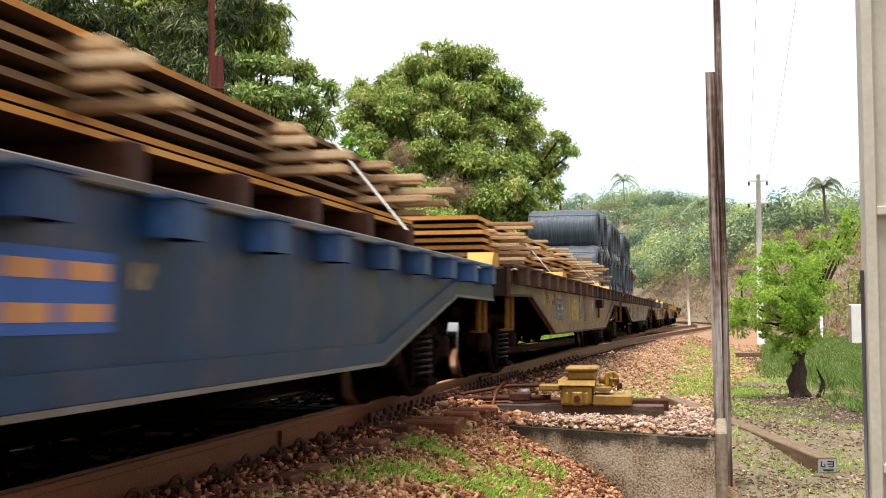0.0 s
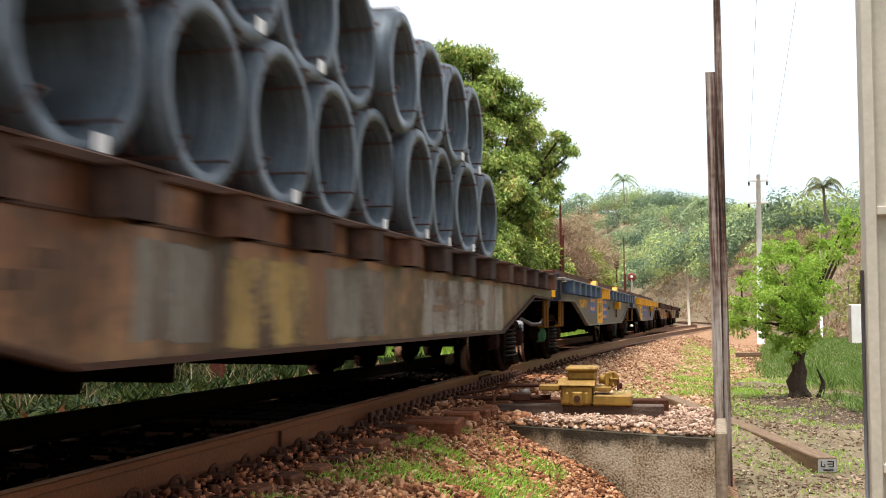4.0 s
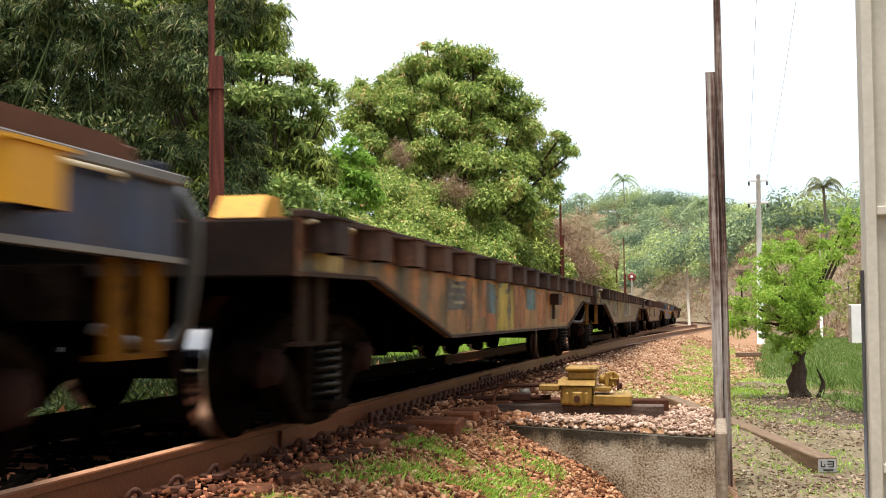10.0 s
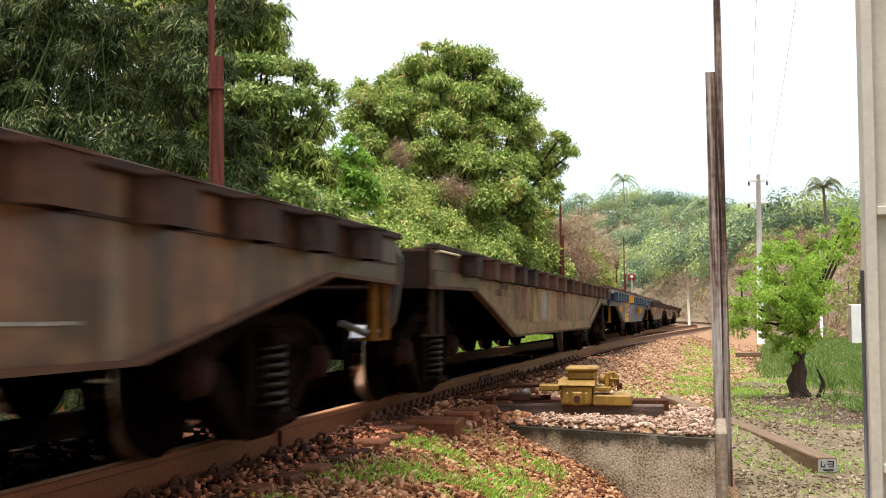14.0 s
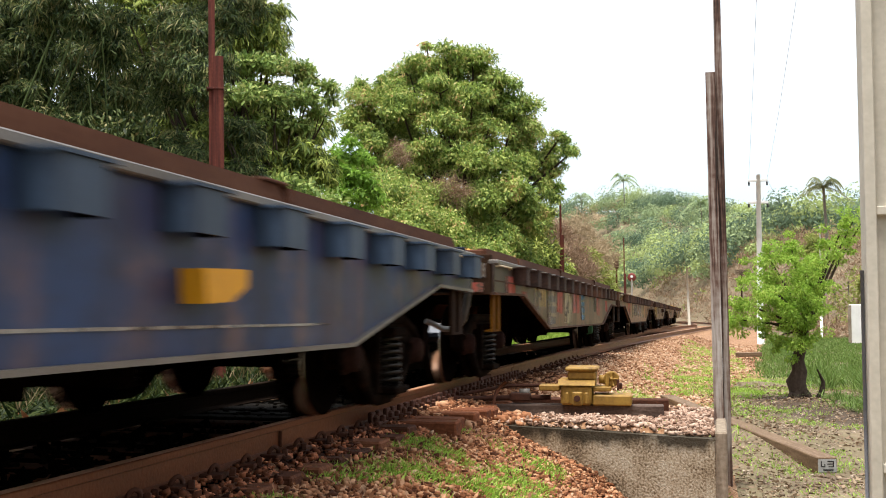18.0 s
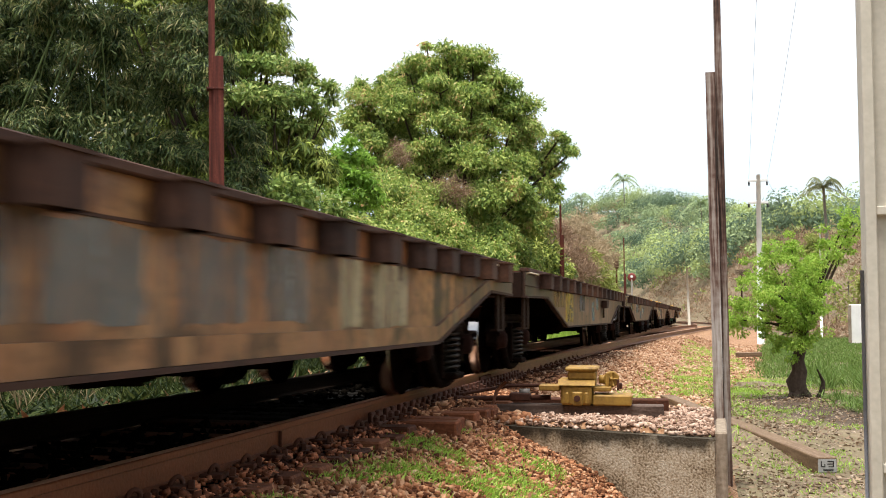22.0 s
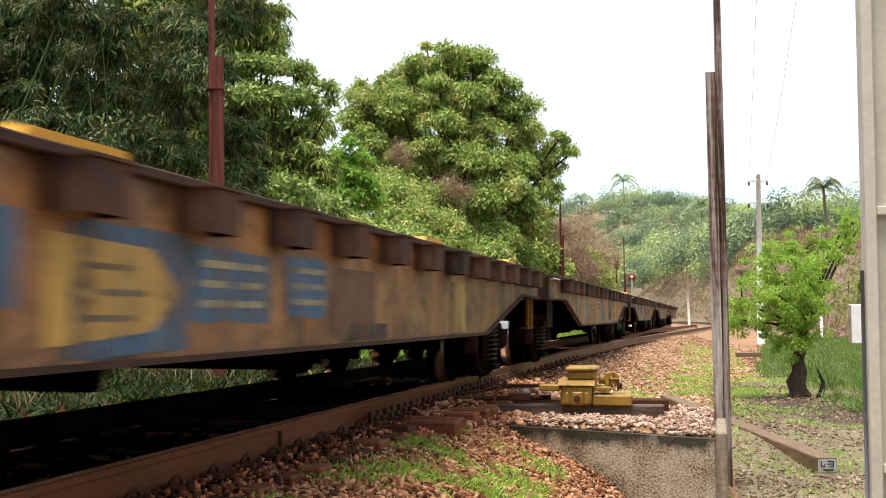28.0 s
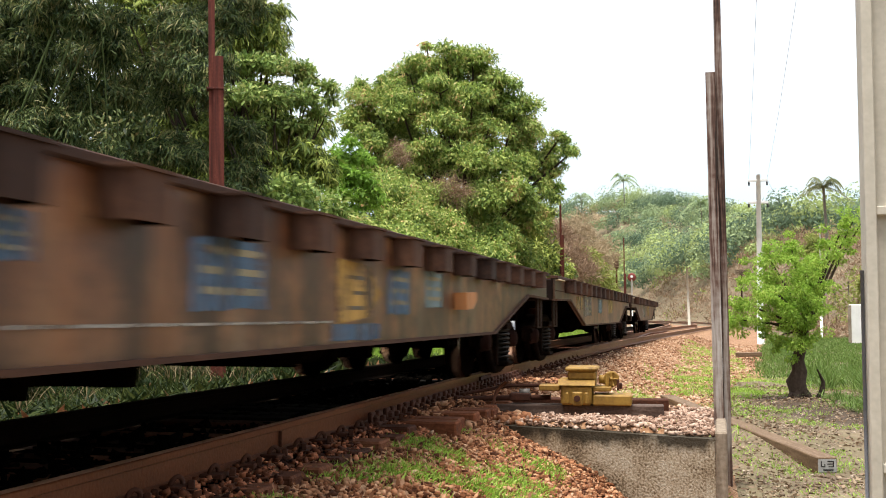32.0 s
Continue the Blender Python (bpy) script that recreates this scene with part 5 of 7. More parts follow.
MANGO_LOW = [(1.94, -2.39, 6.44, 0.9), (2.96, -1.11, 6.58, 0.8), (3.7, -0.26, 5.79, 0.7), (2.81, -2.51, 5.19, 1.02), (1.53, -3.64, 5.01, 1.02), (0.03, -4.42, 5.06, 1.01), (-1.59, -4.64, 5.53, 0.91), (-3.28, -3.54, 7.6, 0.86), (3.45, -1.27, 4.44, 0.95), (1.98, -3.14, 3.76, 1.1), (0.41, -4.44, 3.52, 1.08), (-1.38, -4.7, 4.07, 1.01), (-1.04, -0.1, 9.26, 1.9), (0.79, 0.92, 8.34, 1.92), (-0.57, -0.32, 6.4, 1.98), (1.63, 0.81, 5.26, 1.6)]
MANGO_DEEP = [(-2.94, -1.1, 9.46, 1.19), (-3.66, -1.73, 8.59, 0.98), (-1.6, -0.33, 10.66, 1.2), (0.15, 0.08, 10.96, 1.1), (3.41, 1.1, 7.56, 0.64), (-2.34, -1.37, 7.9, 1.37), (2.33, 0.33, 7.39, 1.19), (-3.02, -2.48, 6.59, 1.15), (3.47, 0.67, 6.4, 0.79), (-1.75, -1.33, 11.25, 0.59), (1.01, -0.13, 9.56, 1.19), (-3.8, -2.59, 10.1, 0.5), (-4.19, -3.21, 8.64, 0.5)]
lobed_tree("mango_tree", "broad old mango tree with dense glossy green leaves", (-10.06, 44.8), MANGO_HIGH + MANGO_LOW + MANGO_DEEP, "leaf_mango", 11, 0.175, 0.062, 0.5, 0.4, 1.1)
TALL = [(-1.06, 0.19, 7.97, 0.82), (0.33, -0.28, 7.9, 0.73), (-0.13, -0.35, 7.11, 0.63), (0.68, -0.16, 7.24, 0.48), (-1.04, -0.16, 8.76, 0.94), (0.47, -0.3, 8.6, 0.73), (-1.49, 0.33, 7.41, 0.69), (0.94, 0.18, 7.76, 0.27), (-0.85, 1.04, 6.91, 0.84)]
TALL_LOW = [(1.95, -0.05, 4, 0.49), (1.27, -0.4, 3.58, 0.58), (0.47, -0.79, 3.43, 0.58), (0.98, -0.71, 4.07, 0.49), (-0.15, -0.96, 3.69, 0.58), (1.72, -0.34, 4.38, 0.39), (-0.4, -0.46, 4.61, 0.68), (0.49, -0.24, 4.61, 0.68), (1.17, 0.33, 4.81, 0.53), (1.48, 0.81, 4.94, 0.35), (-0.88, -0.33, 3.98, 0.69), (0.14, -0.07, 3.85, 0.77), (1.1, 0.35, 4.08, 0.6), (1.5, 0.85, 4.27, 0.38), (-0.73, 1.46, 5.57, 1.13)]
TALL_DEEP = [(-1.78, -1.82, 7.65, 0.57), (-1.62, -1.29, 8.01, 0.58), (-2.21, -1.95, 8.03, 0.63), (-1.48, -0.68, 7.21, 0.59), (-1.33, 1.35, 8.17, 0.86), (-0.37, 1.65, 7.17, 0.86), (-2.05, 1.29, 6.46, 0.86), (0.02, 1.84, 5.75, 0.86), (-1.11, 1.64, 4.47, 1), (0.44, 1.6, 4.69, 0.7), (-1.74, 1.04, 4.97, 0.84), (1.3, 1.67, 5.23, 0.42), (-2.22, 0.13, 7.75, 0.82), (-1.94, 0.14, 8.71, 0.82), (-2.75, 0.56, 7.05, 0.7), (1.05, 1.58, 4.1, 0.7), (0.12, 0.96, 3.78, 0.82)]
lobed_tree("tree", "tall dark tree with long drooping narrow leaves", (-10.61, 23.09), TALL + TALL_LOW + TALL_DEEP, "leaf_dark", 12, 0.2, 0.042, 0.9, 0.22, 1.15)
SPRAYS = [(-1.48, -0.6, 6.14, 0.49), (-0.73, -0.42, 6.26, 0.51), (-0.07, -0.05, 6.28, 0.52), (0.41, 0.48, 6.27, 0.39), (0.75, 0.78, 6.13, 0.32), (1.03, 1.06, 5.96, 0.27), (1.15, 1.11, 5.67, 0.21), (-1.15, -0.68, 5.5, 0.51), (-0.41, -0.5, 5.5, 0.53), (0.25, -0.13, 5.54, 0.51), (0.66, 0.38, 5.55, 0.42), (0.89, 0.87, 5.3, 0.29), (-0.88, -0.37, 4.9, 0.51), (-0.09, 0.03, 4.97, 0.49), (0.53, 0.38, 4.97, 0.39)]
lobed_tree("tree", "broad-leaved tree with layered pale green sprays", (-9.61, 22.49), SPRAYS, "leaf_spray", 14, 0.15, 0.05, 0.12, 0.16, 1.0, flat=0.4)


def bamboo(at):
    rng = np.random.default_rng(13)
    t = thing("bamboo_clump", "dense bamboo clump with arching canes and narrow leaves", "bamboo", (at[0], at[1], 0))
    g = float(ground_z(*at))
    for k in range(12):
        a, rr = rng.uniform(0, 6.28), rng.uniform(0.1, 1.3)
        x, y = rr * math.cos(a), rr * math.sin(a)
        lx, ly = rng.uniform(-1.2, 2.6), rng.uniform(-1.6, 0.8)
        h = rng.uniform(5, 8.5)
        pts = [(x + lx * f * f, y + ly * f * f, g - 0.2 + h * f * (1 - 0.12 * f * f)) for f in np.linspace(0, 1, 8)]
        part("cane", tube(bmesh.new(), pts, [0.022 * (1 - 0.75 * f) for f in np.linspace(0, 1, 8)], 6), "bamboo_cane", t)
    for pts in ([(-1.67, -0.74, 0.63), (-0.99, -0.92, 2.86), (-0.48, -0.97, 3.86), (-0.14, -0.94, 4.68), (0.14, -0.82, 5.53), (0.32, -0.61, 6.27), (0.34, -0.24, 6.94)],
                [(-0.98, -0.39, 1.03), (-0.43, -0.71, 3.26), (0.06, -0.76, 4.37), (0.37, -0.74, 5.24), (0.56, -0.55, 6.12), (0.55, -0.18, 6.84)],
                [(-0.72, -0.13, 1.13), (-0.27, -0.40, 3.80), (0.15, -0.54, 4.41), (0.49, -0.50, 5.19), (0.76, -0.20, 6.31), (0.82, 0.08, 7.01)]):
        part("cane", tube(bmesh.new(), pts, [0.019, 0.019, 0.018, 0.018, 0.017, 0.016, 0.014][:len(pts)], 8), "bamboo_cane", t, "thick leaning green cane")
    sprays = []
    for zr in range(11):
        for xr in range(9):
            u, w = xr * 0.62 - 2.3 + rng.uniform(-0.2, 0.2), zr * 0.6 + 0.9 + rng.uniform(-0.2, 0.2)
            if math.hypot(u - 0.62, w - 4.4) < 0.5:
                continue
            sprays.append((u * 0.971 + 0.3, u * 0.238 + rng.uniform(-1.0, 1.2), w, rng.uniform(0.34, 0.5)))
    part("crown", leaf_mesh("crown", billows(rng, sprays, 0.155, 0.022, 0.75, 0.9, 8), "leaf_bamboo"), "leaf_bamboo", t)


bamboo((-10.97, 16.83))


def bush(label, at, lobes, material, seed, leaf, width, droop=0.25, cover=1.1):
    return lobed_tree("bush", label, at, lobes, material, seed, leaf, width, droop, 0.06, cover, "bush", "stems")


bush("fresh green bush before the mango tree", (-10.1, 31.2), [(0.12, -1.98, 5.55, 0.28), (-0.2, -2.04, 5.16, 0.36), (0.4, -1.68, 5.14, 0.36), (0.08, -2.14, 4.71, 0.46), (0.49, -1.82, 4.51, 0.43), (-0.05, -2.35, 4.17, 0.45), (0.61, -1.76, 4.02, 0.43), (0.29, -2.24, 3.76, 0.49)], "leaf_fresh_dark", 21, 0.15, 0.06)
bush("dry brown dead twigs hanging in the mango tree", (-9.6, 41.0), [(-2.08, -1.36, 7.1, 0.5), (-1.79, -1.26, 6.64, 0.45), (0.05, -1.56, 5.45, 0.65), (0.56, -1.41, 5.2, 0.6)], "twig_brown", 33, 0.34, 0.01, 0.5, 0.22)
bush("low broad-leaved bush behind the track", (-8.3, 19.6), [(-0.5, 0, 3.1, 0.5), (0.2, 0.5, 2.95, 0.55), (0.3, 1.8, 2.85, 0.55), (-0.4, -1.2, 2.7, 0.55), (0, 0.4, 2.0, 0.9), (0.1, 2.2, 1.8, 0.9), (-0.2, -1.5, 1.6, 0.85), (0, 0.4, 1.2, 1.0), (0.1, 2.2, 1.0, 1.0)], "leaf_spray", 22, 0.17, 0.07, 0.1)
bush("low broad-leaved bush behind the track", (-8.1, 23.9), [(-0.3, 0, 2.3, 0.9), (0.3, 1.5, 2.2, 0.9), (0.2, 0.3, 1.2, 1.1), (0.1, 2.6, 1.6, 1.1)], "leaf_mango", 23, 0.16, 0.06)
bush("olive bush under the mango tree", (-9.3, 35.0), [(-0.5, 0, 3.4, 1.3), (0.6, 1.6, 3.1, 1.2), (-0.2, -2, 2.4, 1.2), (0.2, 0, 1.6, 1.5), (0.6, 2.8, 1.8, 1.4), (-1.5, 1, 4.6, 1.3)], "leaf_mango", 24, 0.15, 0.055)
bush("olive bush under the mango tree", (-8.7, 41.5), [(-0.5, 0, 3.2, 1.4), (0.5, 1.8, 3.3, 1.3), (0.2, -1.5, 2.2, 1.4), (0.4, 3.4, 2.4, 1.4), (0, 1, 1.4, 1.6)], "leaf_mango", 25, 0.16, 0.06)
bush("dark bush beyond the mango tree", (-7.9, 49.5), [(0, 0, 3.6, 1.3), (0.2, 1.4, 2.4, 1.4), (-1.2, -1, 2.8, 1.5), (0.3, 0.5, 5.0, 0.9)], "leaf_dark", 26, 0.25, 0.07)
bush("dry leafless brush beside the line", (-7.6, 58.0), [(0.3, 0, 3.2, 1.5), (-0.6, 2, 4.4, 1.5), (0.5, 3, 2.2, 1.6), (-1.2, 0, 2.2, 1.6)], "leaf_dry", 27, 0.4, 0.03, -0.6, 0.6)
bush("yellow-green bush beside the line", (-8.0, 66.0), [(0.2, 0, 3.4, 1.4), (0.5, 3, 2.8, 1.5), (-1, 1, 2.4, 1.8), (0.9, 5, 1.8, 1.4)], "leaf_lime", 28, 0.3, 0.1)
bush("dry rust-brown brush beside the line", (-8.6, 72.0), [(0.6, 0, 5.4, 1.5), (0, 2, 6.0, 1.5), (1.2, -1, 4.0, 1.5), (0, -2, 2.8, 1.6), (1.4, 3, 4.6, 1.4)], "leaf_hill_dry", 31, 0.4, 0.05, -0.3, 0.6)
bush("yellow-green bush beside the line", (-7.9, 63.5), [(0.3, 0, 3.9, 1.3), (0.6, 1.5, 3.0, 1.4), (-0.5, -1, 2.4, 1.5), (0.9, 3, 3.4, 1.3)], "leaf_lime", 32, 0.3, 0.1)
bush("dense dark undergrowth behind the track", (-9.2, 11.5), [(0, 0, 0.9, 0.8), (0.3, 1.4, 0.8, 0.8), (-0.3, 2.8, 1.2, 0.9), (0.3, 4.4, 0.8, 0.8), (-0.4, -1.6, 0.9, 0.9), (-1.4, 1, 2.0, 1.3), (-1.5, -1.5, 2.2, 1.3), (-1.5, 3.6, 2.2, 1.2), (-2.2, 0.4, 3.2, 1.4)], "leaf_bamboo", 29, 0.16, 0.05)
bush("dense undergrowth behind the track", (-8.9, 26.5), [(0, 0, 0.7, 0.8), (0.2, -8, 0.6, 0.7), (0.3, -5.5, 0.6, 0.7), (0.4, -2.8, 0.6, 0.8), (0.2, 2.4, 0.8, 0.9), (0.3, 4.8, 0.8, 0.9)], "leaf_dark", 30, 0.17, 0.055)
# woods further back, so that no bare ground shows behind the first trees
# These take the darker bamboo leaf, so the wood's inner shade is in the colour.
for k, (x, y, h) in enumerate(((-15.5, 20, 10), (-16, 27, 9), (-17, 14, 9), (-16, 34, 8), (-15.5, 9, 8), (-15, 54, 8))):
    lobed_tree("tree", "tree in the wood behind, shade painted into its leaves", (x, y), [(0, 0, h * 0.85, h * 0.22), (-1.6, 0.6, h * 0.62, h * 0.24), (1.5, -0.4, h * 0.6, h * 0.23), (0.2, -1.3, h * 0.38, h * 0.25), (-0.5, 1.5, h * 0.35, h * 0.25)], "leaf_bamboo", 50 + k, 0.24, 0.075, 0.5, 0.25, 0.9)


def small_tree(at):
    rng = np.random.default_rng(5)
    t = thing("tree", "small bright green tree with a dark gnarled trunk", "tree", at)
    bm = bmesh.new()
    tube(bm, [(0.0, 0, -0.2), (-0.02, 0, 0.08), (-0.06, 0, 0.25), (0.0, 0, 0.42), (-0.03, 0.02, 0.6), (0.05, 0, 0.85), (0.1, 0, 1.2), (0.17, 0, 1.6), (0.3, 0, 2.05)], [0.17, 0.14, 0.155, 0.12, 0.105, 0.08, 0.066, 0.045, 0.03], 11)
    tube(bm, [(0.2, 0.05, -0.15), (0.33, 0.05, 0.08), (0.36, 0.05, 0.25), (0.27, 0.03, 0.45)], [0.06, 0.05, 0.03, 0.012], 7)
    for x, y in ((-0.22, -0.1), (-0.1, -0.24), (0.18, -0.2)):
        tube(bm, [(0, 0, 0.15), (x * 0.6, y * 0.6, 0.04), (x, y, -0.1)], [0.09, 0.06, 0.03], 6)
    tips = [(-0.98, 0.1, 1.25), (-0.7, -0.1, 1.75), (-0.85, 0.1, 1.5), (-0.4, 0.2, 2.2), (-0.1, -0.2, 2.35), (0.12, 0.1, 2.1), (0.22, 0, 1.75), (-0.3, -0.2, 1.65), (-0.5, 0, 1.2), (0.05, 0.1, 1.75), (0.12, 0, 1.35), (0.5, 0, 2.4), (0.65, 0.05, 2.6), (0.85, 0, 2.8), (1.02, 0, 2.85), (0.36, 0.1, 2.15), (-0.25, 0.15, 1.0), (-0.6, 0.15, 1.95)]
    for e in tips:
        m = (0.12 + (e[0] - 0.12) * 0.5, e[1] * 0.5, 1.1 + (e[2] - 1.1) * 0.55)
        tube(bm, [(0.1, 0, 1.05), m, e], [0.03, 0.02, 0.007], 6)
    part("trunk", bm, "bark", t)
    cs, rs = [], []
    for e in tips + [(0.1, -0.35, 1.5), (-0.2, -0.4, 1.35), (0.15, -0.35, 1.8), (0.0, -0.3, 2.0), (-0.5, -0.35, 1.6), (0.1, -0.3, 1.2), (0.1, 0, 0.75), (-0.1, -0.1, 0.8)]:
        for _ in range(6 if e[2] > 2.4 or e[2] < 0.9 else 10):
            cs.append(np.array(e) + rng.normal(size=3) * (0.16, 0.2, 0.13))
            rs.append(rng.uniform(0.06, 0.17))
    part("crown", leaf_mesh("crown", leaves(rng, cs, rs, 115, 0.05, 0.021, 0.5, 0.55), "leaf_fresh"), "leaf_fresh", t)
    return t


small_tree((1.44, 18.06, float(ground_z(1.44, 18.06)) + 0.02))


def palm(at, h, fronds, ln, label, seed, material="leaf_hill"):
    rng = np.random.default_rng(seed)
    t = thing("palm_tree", label, "palm", at)
    part("trunk", tube(bmesh.new(), [(0, 0, -1), (0.15, 0, h * 0.5), (0, 0, h)], [0.12, 0.1, 0.085], 8), "palm_bark", t)
    for k in range(fronds):
        a = 2 * math.pi * k / fronds + rng.uniform(-0.2, 0.2)
        lift = rng.uniform(-0.15, 1.5)
        vs = []
        for f in np.linspace(0.06, 1, 24):
            r = ln * f * (1.0 - 0.3 * max(lift, 0.0))
            c = np.array((math.cos(a) * r, math.sin(a) * r, h + ln * (lift * f - (0.5 + 0.55 * max(lift, 0.0)) * f * f)))
            side = np.array((-math.sin(a), math.cos(a), 0))
            w = np.array((math.cos(a), math.sin(a), 0)) * ln * 0.014
            for s in (-1, 1):
                e = c + side * s * ln * 0.2 * math.sin(math.pi * min(0.97, 0.25 + 0.72 * f)) + np.array((math.cos(a), math.sin(a), 0)) * ln * 0.08 + np.array((0, 0, -ln * rng.uniform(0.05, 0.17)))
                vs += [c - w, c + w, e + w * 0.3, e - w * 0.3]
        part("frond", leaf_mesh("frond", np.array(vs), material), material, t)
    return t


palm((7.78, 75.6, 3.0), 6.3, 26, 1.75, "slender palm on the embankment", 61, "leaf_palm")
palm((-17.2, 236, float(ground_z(-17.2, 236))), 8.5, 16, 4.0, "tall palm on the wooded hill", 62)
palm((-0.7, 205, float(ground_z(-0.7, 205))), 6.5, 16, 3.6, "palm on the wooded hill", 63)
palm((-27, 240, float(ground_z(-27, 240))), 6.0, 14, 3.0, "palm on the wooded hill", 64)

rng = np.random.default_rng(40)
hill_c, hill_r, bank_c, bank_r, brush_c, brush_r, lime_c, lime_r = [], [], [], [], [], [], [], []


def hill_crowns(rng, trees, per, leaf):
    """Round tree crowns seen from afar: every crown a few lobes with leaf clumps on their skins."""
    out = []
    for x, y, z, r in trees:
        m = 4
        lobes = np.concatenate([rng.normal(size=(m, 2)) * r * 0.42, r * rng.uniform(0.55, 1.15, (m, 1))], 1)
        lr = r * rng.uniform(0.45, 0.75, m)
        n = int(per * (0.5 + r * r * 0.22))
        pick = rng.integers(m, size=n)
        d = rng.normal(size=(n, 3))
        d[:, 2] = np.abs(d[:, 2]) * 1.1 - 0.45
        d /= np.linalg.norm(d, axis=1)[:, None]
        c = np.array((x, y, z)) + lobes[pick] + d * (lr[pick] * rng.uniform(0.86, 1.04, n))[:, None]
        nrm = d + rng.normal(size=(n, 3)) * 0.3
        nrm /= np.linalg.norm(nrm, axis=1)[:, None]
        u = np.cross(nrm, rng.normal(size=(n, 3)))
        u /= np.linalg.norm(u, axis=1)[:, None] + 1e-9
        v = np.cross(nrm, u)
        s = leaf * rng.uniform(0.5, 1.2, (n, 1))
        out.append(np.stack([c - u * s, c + v * s * 0.6, c + u * s, c - v * s * 0.6], 1).reshape(-1, 3))
    return np.concatenate(out)


hill_trees = {"leaf_hill": [], "leaf_hill_dark": [], "leaf_hill_lime": [], "leaf_hill_dry": []}
for k in range(1250):
    y = rng.uniform(114, 285)
    x = rng.uniform(-0.15 * y - 4, 0.2 * y + 6) if k < 1000 else rng.uniform(-70, 85)
    if off_track(x, y) < 9:
        continue
    q = rng.random() + 0.22 * float(waves(x, y, 0.06))
    kind = "leaf_hill_dry" if q < 0.13 else "leaf_hill_dark" if q < 0.42 else "leaf_hill" if q < 0.75 else "leaf_hill_lime"
    r = rng.uniform(1.1, 4.0) * (0.6 if kind == "leaf_hill_dry" else 1.0)
    hill_trees[kind].append((x, y, float(ground_z(x, y)), r))
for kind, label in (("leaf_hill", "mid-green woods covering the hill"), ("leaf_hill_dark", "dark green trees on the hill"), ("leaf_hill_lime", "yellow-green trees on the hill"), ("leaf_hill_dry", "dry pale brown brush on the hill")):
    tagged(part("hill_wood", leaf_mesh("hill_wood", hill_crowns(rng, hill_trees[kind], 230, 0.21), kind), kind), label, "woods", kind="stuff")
for _ in range(3600):
    x, y = rng.uniform(-12, 34), rng.uniform(38, 160)
    if float(bank_rise(x, y)) < 0.2:
        continue
    z = float(ground_z(x, y))
    r = rng.uniform(0.3, 0.9) * (1.35 if y > 85 else 1)
    k = rng.random() + 0.25 * float(waves(x, y, 0.15))
    (bank_c if k < (0.68 if y < 85 else 0.85) else lime_c).append((x, y, z + r * 0.5))
    (bank_r if k < (0.68 if y < 85 else 0.85) else lime_r).append(r)
tagged(part("dry_scrub", leaf_mesh("dry_scrub", leaves(rng, bank_c, bank_r, 45, 0.45, 0.06, -0.5, 0.9), "leaf_dry"), "leaf_dry"), "dry brown scrub on the embankment", "scrub", kind="stuff")
tagged(part("green_scrub", leaf_mesh("green_scrub", leaves(rng, lime_c, lime_r, 55, 0.28, 0.14, 0.1, 0.9), "leaf_lime"), "leaf_lime"), "yellow-green scrub on the embankment", "scrub", kind="stuff")
for k, (x, y, h) in enumerate(((10.5, 72, 3.2), (12.4, 66, 3.4), (5.6, 92, 4.0), (9.0, 98, 3.6))):
    g = float(ground_z(x, y))
    lobed_tree("tree", "thin-leaved tree on the embankment", (x, y), [(0, 0, g + h * 0.8, h * 0.2), (0.6, 0.3, g + h * 0.55, h * 0.22), (-0.6, -0.2, g + h * 0.5, h * 0.22)], "leaf_lime", 70 + k, 0.3, 0.1, 0.3, 0.1, 0.8)
for k in range(9):
    x, y = 4.6 + k * 0.8, 92.0 - k * 1.2
    tagged(part("fence_post", tube(bmesh.new(), [(0, 0, -0.5), (0.03 * (k % 3 - 1), 0, 1.3)], 0.06, 6), "palm_bark"), "bleached fence post on the bank", "post", "fence posts").matrix_basis = pose(x, y, float(ground_z(x, y)))

# ---- the train ----
BODY = 13.95            # over the end sills
HALF = BODY / 2
TRAIN_START, TRAIN_SPEED, TRAIN_GAIN = 0.2972, 0.42626, 0.001064   # in wagon lengths and seconds


def travelled(t):
    """Metres that the train has run since the coupling ahead of the first wagon passed the camera."""
    return WAGON_LEN * (TRAIN_START + TRAIN_SPEED * t + TRAIN_GAIN * t * t) + 0.467


COUPLING_SHIFT = [0.0, 0.012, 0.003, -0.013, 0.014, -0.027, -0.009, 0.023, -0.024, -0.003, 0.016, 0.003, 0.003, 0.012, 0.004, -0.006, -0.008, 0.0, 0.0]
mesh_store = {}


def stored(key, material, make):
    """One mesh for all alike parts."""
    k = (key, material)
    if k not in mesh_store:
        mesh_store[k] = stored_mesh(key.split("#")[0], material, make)
        if key.startswith("stake_pocket"):
            # second slot, near black: paints the shade inside the pocket
            mesh_store[k].materials.append(M["bogie_iron"])
    return mesh_store[k]


def put(name, key, material, make, parent, at=(0, 0, 0), rz=0, label=""):
    ob = part(name, stored(key, material, make), material, parent, label)
    ob.matrix_basis = pose(*at, 0, 0, rz)
    return ob


